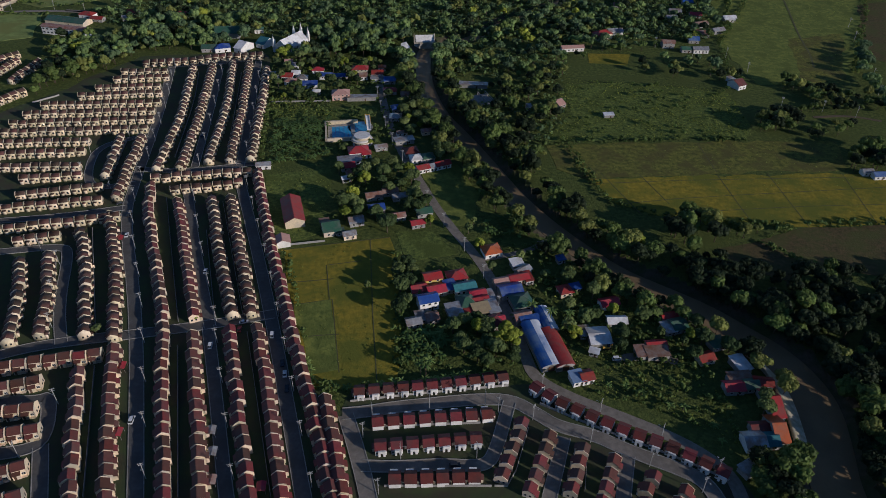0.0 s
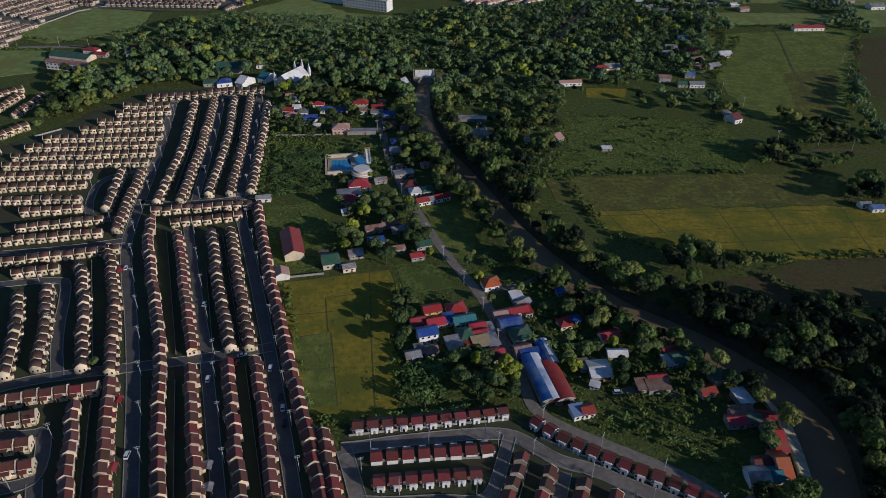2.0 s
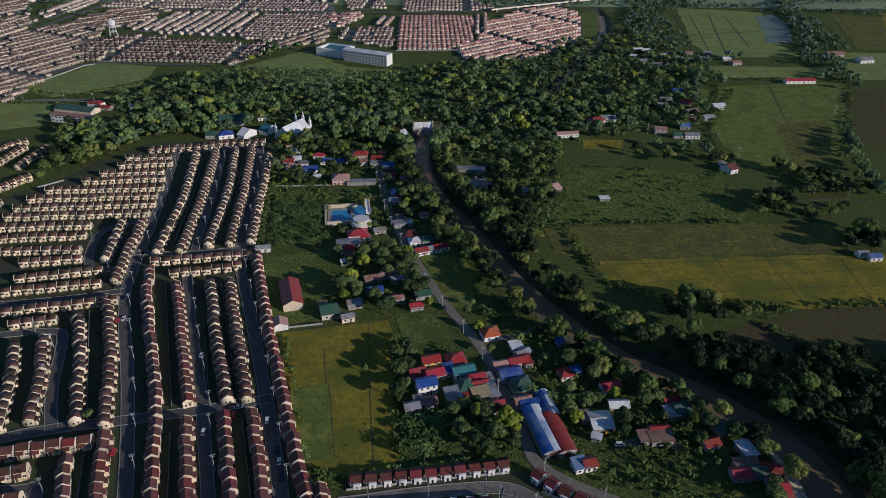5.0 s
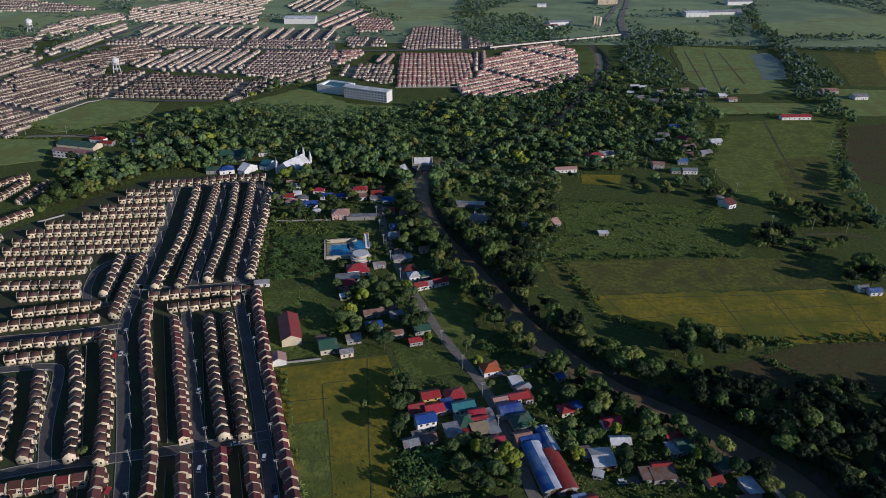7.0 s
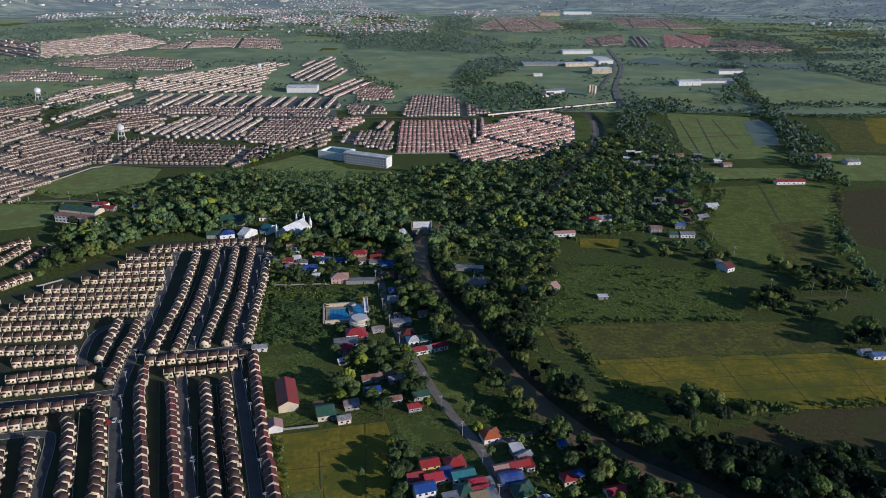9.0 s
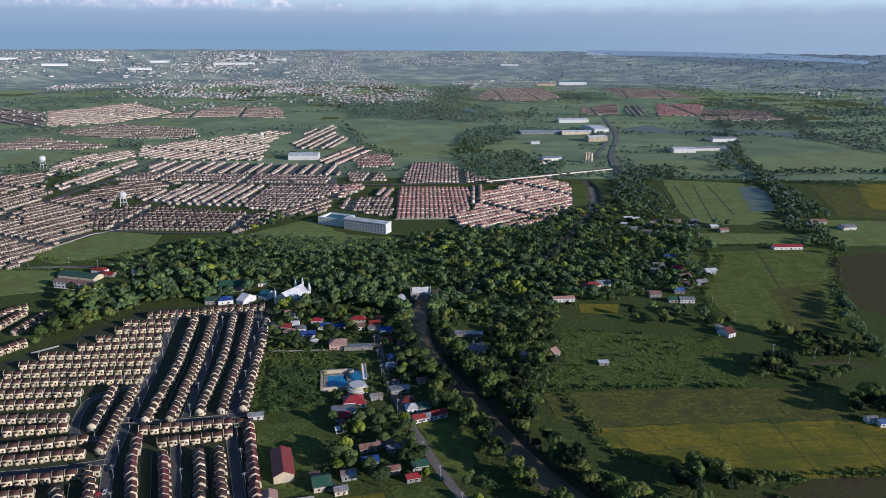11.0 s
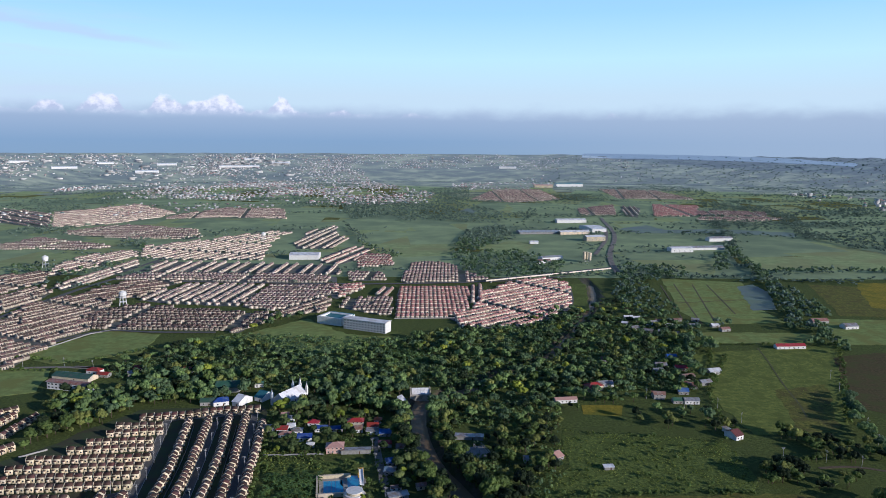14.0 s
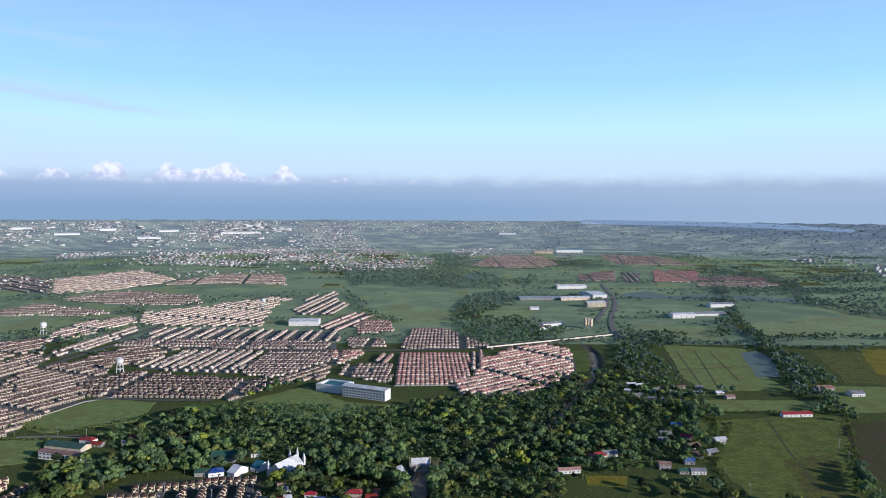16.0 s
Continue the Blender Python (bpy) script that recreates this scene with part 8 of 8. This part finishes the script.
for x, y in ((282.9, 1390.6), (288.4, 1390.9), (291.4, 1378.5)):
    silo = thing("silo", x, y, 0, 0, "cream batching silo on legs", "silo")
    part("drum", Mesh().tube((0, 0, 6), (0, 0, 20), 3.2, 3.2, 0, 12), WALL_CREAM, silo)
    part("cone", Mesh().tube((0, 0, 3), (0, 0, 6), 0.8, 3.2, 0, 12), WALL_CREAM, silo)
    for k in range(4):
        part("leg", Mesh().tube((2.6 * math.cos(k * 1.57), 2.6 * math.sin(k * 1.57), 0), (2.6 * math.cos(k * 1.57), 2.6 * math.sin(k * 1.57), 7), 0.25, 0.25), METAL_GREY, silo)


def water_tower(x, y, h, r, words):
    ob = thing("water_tower", x, y, 0, 0, words, "water tower")
    part("tank", Mesh().tube((0, 0, h - r * 0.9), (0, 0, h), r, r, 0, 14).tube((0, 0, h), (0, 0, h + r * 0.5), r, 0.2, 0, 14).tube((0, 0, h - r * 1.5), (0, 0, h - r * 0.9), r * 0.4, r, 0, 14), WALL_WHITE, ob, "white tank")
    for k in range(6):
        c, s = math.cos(k * 1.047), math.sin(k * 1.047)
        part("leg", Mesh().tube((c * r * 1.1, s * r * 1.1, 0), (c * r * 0.75, s * r * 0.75, h - r * 0.9), 0.35, 0.3), WALL_WHITE, ob)
    for z in (h * 0.3, h * 0.6):
        part("ring_brace", Mesh().tube((0, 0, z), (0, 0, z + 0.4), r * 0.95, r * 0.95, 0, 12), WALL_WHITE, ob)


water_tower(-449.9, 985.3, 20, 5, "white steel water tower on slanting legs")
water_tower(-729.6, 1294.1, 20, 5.5, "white water tower above far terraces")
water_tower(-421.8, 1673.5, 18, 5, "white water tower among far terraces")
# flyover with pale side panels
fly = thing("flyover", 204.7, 1238.5, 0, 28.0, "long low flyover with pale concrete side panels", "bridge")
part("deck", Mesh().box(-150, -5, 4.0, 120, 5, 5.0), CONCRETE_ROAD, fly)
for k in range(18):
    part("side_panel", Mesh().box(-150 + 15 * k + 0.3, -5.4, 3.4 if k not in (9, 10) else 3.9, -135 + 15 * k - 0.3, -5.05, 5.7), WALL_FAR, fly)
for k in range(7):
    part("pier", Mesh().box(-140 + 40 * k, -3, -2, -137 + 40 * k, 3, 4.0), WALL_GREY, fly)

# tree belts
far_woods = Batch()
for k, (poly, cell, keep) in enumerate((
        (pairs(-294.0, 2089.3, -158.8, 1652.8, -73.2, 1459.7, -92.0, 1398.0, -173.5, 1551.3), 11, 0.8), (pairs(52.6, 1201.9, 17.0, 1429.9, 64.1, 1865.3, 176.3, 2016.0, 181.3, 1509.1, 239.6, 1363.6, 208.8, 1233.6, 109.5, 1204.4), 10, 0.75),
        (pairs(-60.5, 1752.6, 62.4, 1811.2, 55.1, 1579.9, -31.0, 1616.6), 11, 0.6), (pairs(-382.2, 2597.7, 31.1, 2868.7, 249.9, 2280.7, 54.5, 2059.9, -136.0, 2100.9, -269.4, 2148.3), 13, 0.6), (pairs(325.4, 1320.1, 412.4, 1335.7, 476.0, 1338.7, 423.5, 1207.9, 336.5, 1166.5, 322.4, 1080.5, 283.9, 1099.2), 9, 0.8),
        (pairs(280.8, 1164.2, 336.5, 1166.5, 332.1, 972.2, 296.9, 880.7, 279.9, 923.3, 253.4, 1003.3), 9, 0.6), (belt(pairs(813.1, 2034.5, 634.7, 1532.9, 593.6, 1332.4, 537.2, 1130.1, 490.6, 977.7, 447.3, 858.5), 26), 8, 0.9),
        (belt(pairs(447.3, 858.5, 415.0, 742.2, 381.3, 650.9, 347.4, 564.2, 332.4, 485.6), 10), 6.5, 0.95), (belt(pairs(1128.3, 2349.6, 916.3, 1715.3, 928.3, 1548.4, 980.8, 1478.3), 60), 12, 0.7), (belt(pairs(575.3, 1275.8, 683.0, 1291.4, 856.5, 1277.4), 24), 9, 0.75),
        (belt(pairs(541.3, 1109.2, 530.8, 995.8, 485.8, 873.0, 438.0, 763.7), 34), 8, 0.8), (belt(pairs(957.0, 2513.9, 710.3, 1799.8), 60), 12, 0.7), (belt(pairs(476.5, 1539.7, 596.6, 1494.2, 504.1, 1272.6), 30), 10, 0.7), (belt(pairs(1117.4, 2489.6, 1088.6, 2190.7), 60), 12, 0.7),
        (pairs(-693.6, 1219.7, -652.9, 1275.1, -571.0, 1400.4, -600.9, 1128.2), 12, 0.4), (pairs(-811.1, 1325.5, -750.7, 1328.4, -707.0, 1245.3, -735.6, 1192.7), 11, 0.7), (pairs(-741.5, 1619.0, -696.0, 1694.4, -636.4, 1510.6, -682.0, 1508.2), 12, 0.7), (pairs(-703.3, 1713.2, -504.8, 1806.9, -601.2, 1609.7), 14, 0.5),
        (pairs(-568.3, 827.6, -458.9, 749.7, -442.6, 719.5, -489.5, 699.0), 10, 0.3), (belt(pairs(312.1, 895.2, 300.5, 804.5, 260.0, 664.5), 30), 8, 0.7), (belt(pairs(315.4, 809.7, 399.0, 819.3), 8), 7, 0.6), (belt(pairs(379.9, 911.8, 345.5, 876.8), 20), 8, 0.7),
        (pairs(-703.7, 3143.2, -2.6, 2611.7, 108.2, 2303.4, -1.9, 2159.5, -330.0, 2282.1), 20, 0.6), (pairs(-1433.8, 2302.3, -1336.5, 2658.5, -1185.4, 2393.9, -1320.5, 2234.0), 16, 0.8), (pairs(-1636.4, 3259.8, -1253.0, 3491.7, -1153.8, 3012.5, -1336.0, 2791.1), 20, 0.5),
        (pairs(-60.9, 3583.3, 144.5, 3738.4, 108.6, 2795.7, -25.8, 2871.2), 16, 0.7), (pairs(1129.7, 4196.0, 1347.6, 3691.5, 1208.4, 3168.1, 1071.9, 3376.3), 22, 0.7), (pairs(1000.1, 2794.4, 1204.7, 2607.5, 1118.9, 2261.7, 1048.9, 2349.1), 16, 0.7),
        (pairs(1471.4, 3946.2, 1974.6, 3884.5, 2090.0, 3333.4, 1934.4, 3083.5, 1725.9, 3502.6), 26, 0.45), (pairs(-1379.1, 2788.5, -1335.0, 3100.2, -1149.0, 2480.6), 16, 0.7), (pairs(-904.7, 3654.6, -709.8, 4034.2, 53.2, 3592.0, -646.9, 3675.2), 26, 0.6), (pairs(219.1, 2308.8, 344.9, 2561.1, 271.7, 2139.6), 14, 0.7))):
    plant_far(poly, cell, 40 + k, keep)
for k, (poly, cell, keep) in enumerate(((rim_area(-700, 200, 0.97, 1.02), 14, 0.5), (rim_area(190, 700, 0.97, 1.02), 14, 0.5))):
    x, y, r = scatter(poly, cell, 90 + k, keep)
    for a, b, g in zip(x, y, level(x, y)):
        far_woods.add(FARWOOD[r.integers(5)], a, b, g - 1, r.uniform(0, 6.3), 1.2, 1.2, 0.5)
belts = np.random.default_rng(77)
for turn_ in range(130):   # long hedges and tree lines of the far plain, mostly across the view
    bearing, out, long = belts.uniform(-680, 680) if turn_ % 4 else belts.uniform(150, 680), 1 / belts.uniform(1 / 4800, 1 / (2300 if turn_ % 2 else 1250)), belts.uniform(80, 420)
    lean = belts.normal(0, 0.25)
    n = int(long / 7)
    along_ = np.linspace(-long, long, n) + belts.normal(0, 4, n)
    x = out * math.sin(math.atan(bearing / 1000)) + along_
    y = out * math.cos(math.atan(bearing / 1000)) + along_ * lean + belts.normal(0, 9, n)
    free = clear_of(x, y)
    for a, b, g in zip(x[free], y[free], level(x[free], y[free])):
        far_woods.add(FARWOOD[belts.integers(5)], a, b, g - 1, belts.uniform(0, 6.3), 1.25, 1.25, belts.uniform(0.7, 1.1))
for k in range(64):   # uneven groves between the far fields
    bearing, out = belts.uniform(150, 660) if k % 4 else belts.uniform(-640, 150), 1 / belts.uniform(1 / 4200, 1 / 1900)
    n = int(belts.uniform(25, 75))
    x = out * math.sin(math.atan(bearing / 1000)) + belts.normal(0, belts.uniform(40, 110), n)
    y = out * math.cos(math.atan(bearing / 1000)) + belts.normal(0, belts.uniform(25, 60), n)
    free = clear_of(x, y)
    for a, b, g in zip(x[free], y[free], level(x[free], y[free])):
        h = belts.uniform(0.9, 1.6)
        far_woods.add(FARWOOD[belts.integers(5)], a, b, g - 1, belts.uniform(0, 6.3), h, h, h)
x, y, r = scatter(rim_area(140, 660, 0.0, 0.96), 26, 95, 0.55)
for a, b, g in zip(x, y, level(x, y)):   # dark copses on the far shore
    h = r.uniform(1.1, 1.9)
    far_woods.add(FARWOOD[r.integers(5)], a, b, g - 1, r.uniform(0, 6.3), h, h, h * 0.8)
for k in range(620):   # tree line at the foot of the far shore
    a, d = radians(-36 + 72 * (k + belts.uniform(0, 1)) / 620), 4275 + belts.normal(0, 14)
    g = belts.uniform(0.7, 1.3)
    far_woods.add(FARWOOD[k % 5], d * math.sin(a), d * math.cos(a), 0, k, g, g, g * 0.8)
for a, b, g in street_trees:
    far_woods.add(FARWOOD[int(a) % 5], a, b, 0, a, g, g, g)
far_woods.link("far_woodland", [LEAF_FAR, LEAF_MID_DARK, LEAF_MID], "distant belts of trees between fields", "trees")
# inlet of the bay on the far rim; added emission replaces the reflected sky
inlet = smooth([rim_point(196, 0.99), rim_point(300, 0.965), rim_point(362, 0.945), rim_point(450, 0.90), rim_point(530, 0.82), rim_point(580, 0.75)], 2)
strip("backdrop_inlet", inlet, lambda y: 88 if y > 4230 else 60, 6.0, material("glowing_bay_water", (0.28, 0.30, 0.31), (0.20, 0.225, 0.24), 0.004, 0.7, emit=(0.17, 0.19, 0.205)), "pale inlet of the far bay with an added glow", "water", 4.0, follow=True)

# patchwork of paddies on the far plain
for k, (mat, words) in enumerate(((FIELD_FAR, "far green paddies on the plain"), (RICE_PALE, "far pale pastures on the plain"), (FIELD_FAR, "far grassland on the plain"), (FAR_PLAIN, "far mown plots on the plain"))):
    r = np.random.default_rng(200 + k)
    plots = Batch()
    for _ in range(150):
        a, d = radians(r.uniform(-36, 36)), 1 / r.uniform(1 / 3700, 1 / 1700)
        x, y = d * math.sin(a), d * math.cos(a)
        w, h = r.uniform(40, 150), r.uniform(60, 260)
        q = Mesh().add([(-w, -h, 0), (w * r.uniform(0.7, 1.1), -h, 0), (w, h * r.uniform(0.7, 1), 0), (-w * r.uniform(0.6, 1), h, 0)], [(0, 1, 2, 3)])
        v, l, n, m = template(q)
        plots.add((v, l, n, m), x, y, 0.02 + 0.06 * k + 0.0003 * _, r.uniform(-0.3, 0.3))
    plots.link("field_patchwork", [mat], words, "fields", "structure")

# ---- the backdrop: open sky, cumulus bank and hazy bay ----
RIM = 4880.0
bd = Mesh()
steps = 90
v, f = [], []
for k in range(steps + 1):
    a = radians(-52 + 104 * k / steps)
    v += [(RIM * math.sin(a), RIM * math.cos(a), 120), (RIM * math.sin(a), RIM * math.cos(a), 2200)]
f = [(2 * k, 2 * k + 2, 2 * k + 3, 2 * k + 1) for k in range(steps)]
bd.add(v, f)
hz = bpy.data.materials.new("open_sky_and_haze")
hz.use_nodes = True
t = hz.node_tree
t.nodes.clear()
N, L = t.nodes.new, t.links.new
geo, sep = N("ShaderNodeNewGeometry"), N("ShaderNodeSeparateXYZ")
L(geo.outputs["Position"], sep.inputs[0])


def maths(op, *values):
    n = N("ShaderNodeMath")
    n.operation = op
    for slot, value in zip(n.inputs, values):
        if isinstance(value, (int, float)):
            slot.default_value = value
        else:
            L(value, slot)
    return n.outputs[0]


def band(value, lo, hi, a=0.0, b=1.0):
    n = N("ShaderNodeMapRange")
    n.interpolation_type = "SMOOTHSTEP"
    for slot, number in zip(n.inputs[1:5], (lo, hi, a, b)):
        slot.default_value = number
    L(value, n.inputs[0])
    return n.outputs[0]


def billows(sx, sz, scale, detail, rough=0.55):
    mp = N("ShaderNodeMapping")
    mp.inputs["Scale"].default_value = (sx, sx, sz)
    L(geo.outputs["Position"], mp.inputs[0])
    n = N("ShaderNodeTexNoise")
    n.inputs["Scale"].default_value, n.inputs["Detail"].default_value, n.inputs["Roughness"].default_value = scale, detail, rough
    L(mp.outputs[0], n.inputs["Vector"])
    return n.outputs[0]


def blend(fac, c1, c2):
    n = N("ShaderNodeMix")
    n.data_type = "RGBA"
    L(fac, n.inputs[0])
    for slot, value in ((n.inputs[6], c1), (n.inputs[7], c2)):
        if isinstance(value, tuple):
            slot.default_value = (*value, 1)
        else:
            L(value, slot)
    return n.outputs[2]


def ramp(value, stops):
    n = N("ShaderNodeValToRGB")
    L(value, n.inputs[0])
    for k, (at, c) in enumerate(stops):   # the two end stops come first
        el = n.color_ramp.elements[0 if k == 0 else -1] if k < 2 else n.color_ramp.elements.new(at)
        el.position, el.color = at, (*c, 1)
    return n.outputs[0]


high, side = sep.outputs[2], sep.outputs[0]
clear = ramp(maths("DIVIDE", high, 2000), ((0.0, (0.597, 0.671, 0.649)), (1.0, (0.271, 0.403, 0.673)), (0.27, (0.611, 0.708, 0.684)), (0.39, (0.583, 0.787, 0.765)), (0.54, (0.421, 0.659, 0.759)), (0.82, (0.339, 0.500, 0.742))))
streak = band(billows(1.0, 9.0, 0.0011, 4), 0.5, 0.72, 0.0, 0.25)
clear = blend(maths("MULTIPLY", streak, band(side, -900, -2600)), clear, (0.624, 0.634, 0.718))
haze = ramp(maths("DIVIDE", maths("SUBTRACT", high, 140), 340), ((0.0, (0.265, 0.355, 0.425)), (1.0, (0.50, 0.555, 0.59)), (0.3, (0.265, 0.362, 0.45)), (0.7, (0.365, 0.435, 0.50))))
haze = blend(band(side, -600, 2600, 0.0, 0.6), haze, (0.42, 0.475, 0.51))
edge = maths("ADD", high, maths("MULTIPLY", billows(1.0, 2.0, 0.004, 5), 120))
sky_colour = blend(band(edge, 440, 560), haze, clear)
bearing = maths("ADD", maths("MULTIPLY", maths("DIVIDE", side, sep.outputs[1]), 0.75), 0.5)
TOPS = ((-784, 395), (-722, 400), (-702, 472), (-672, 489), (-650, 405), (-624, 462), (-604, 527), (-569, 520), (-550, 419), (-508, 437), (-492, 521), (-468, 520), (-450, 456), (-432, 501), (-406, 510), (-376, 535), (-354, 470), (-334, 426), (-300, 443), (-284, 531), (-268, 509), (-252, 427), (-194, 418), (-172, 461), (-154, 419), (-94, 410), (-42, 435), (-9, 400), (266, 390), (296, 435), (346, 382))   # bearing in metres at 1259 m, height of the cloud's top
crest = maths("MULTIPLY", ramp(bearing, [(0.0, (0.5, 0.5, 0.5)), (1.0, (0.38, 0.38, 0.38))] + [(0.5 + 0.75 * b / 1259, [z / 1000] * 3) for b, z in TOPS[1:]]), 1000)
lump = billows(1.0, 1.2, 0.011, 6, 0.55)
heap = maths("ADD", maths("SUBTRACT", crest, high), maths("MULTIPLY", maths("SUBTRACT", lump, 0.47), 95))
mask = maths("MULTIPLY", band(heap, -6, 22), band(high, 385, 450))
puff = ramp(maths("ADD", billows(1.0, 1.3, 0.018, 5), maths("MULTIPLY", maths("SUBTRACT", high, 470), 0.0022)), ((0.36, (0.53, 0.54, 0.60)), (0.64, (0.95, 0.88, 0.82))))
sky_colour = blend(maths("MULTIPLY", mask, band(side, 2400, -400, 0.35, 0.85)), sky_colour, puff)
# a long thin cirrus streak
wisp = maths("ADD", maths("SUBTRACT", high, maths("ADD", 905, maths("MULTIPLY", maths("ADD", side, 2400), -0.131))), maths("MULTIPLY", maths("SUBTRACT", billows(1.0, 5.0, 0.0035, 5), 0.5), 90))
wisp = maths("MULTIPLY", band(wisp, -34, 8), band(wisp, 60, 10))
sky_colour = blend(maths("MULTIPLY", wisp, band(side, -1450, -2100, 0.0, 0.55)), sky_colour, (0.56, 0.60, 0.76))
warm = N("ShaderNodeMix")
warm.data_type, warm.blend_type = "RGBA", "MULTIPLY"
warm.inputs[0].default_value, warm.inputs[7].default_value = 1.0, (1.10, 1.0, 0.88, 1)
L(sky_colour, warm.inputs[6])
sky_colour = warm.outputs[2]
em, out = N("ShaderNodeEmission"), N("ShaderNodeOutputMaterial")
L(sky_colour, em.inputs[0])
L(em.outputs[0], out.inputs[0])
tagged(new("backdrop", bd.data("backdrop", hz)), "blue morning sky over a cumulus bank and hazy bay", "backdrop", kind="structure")
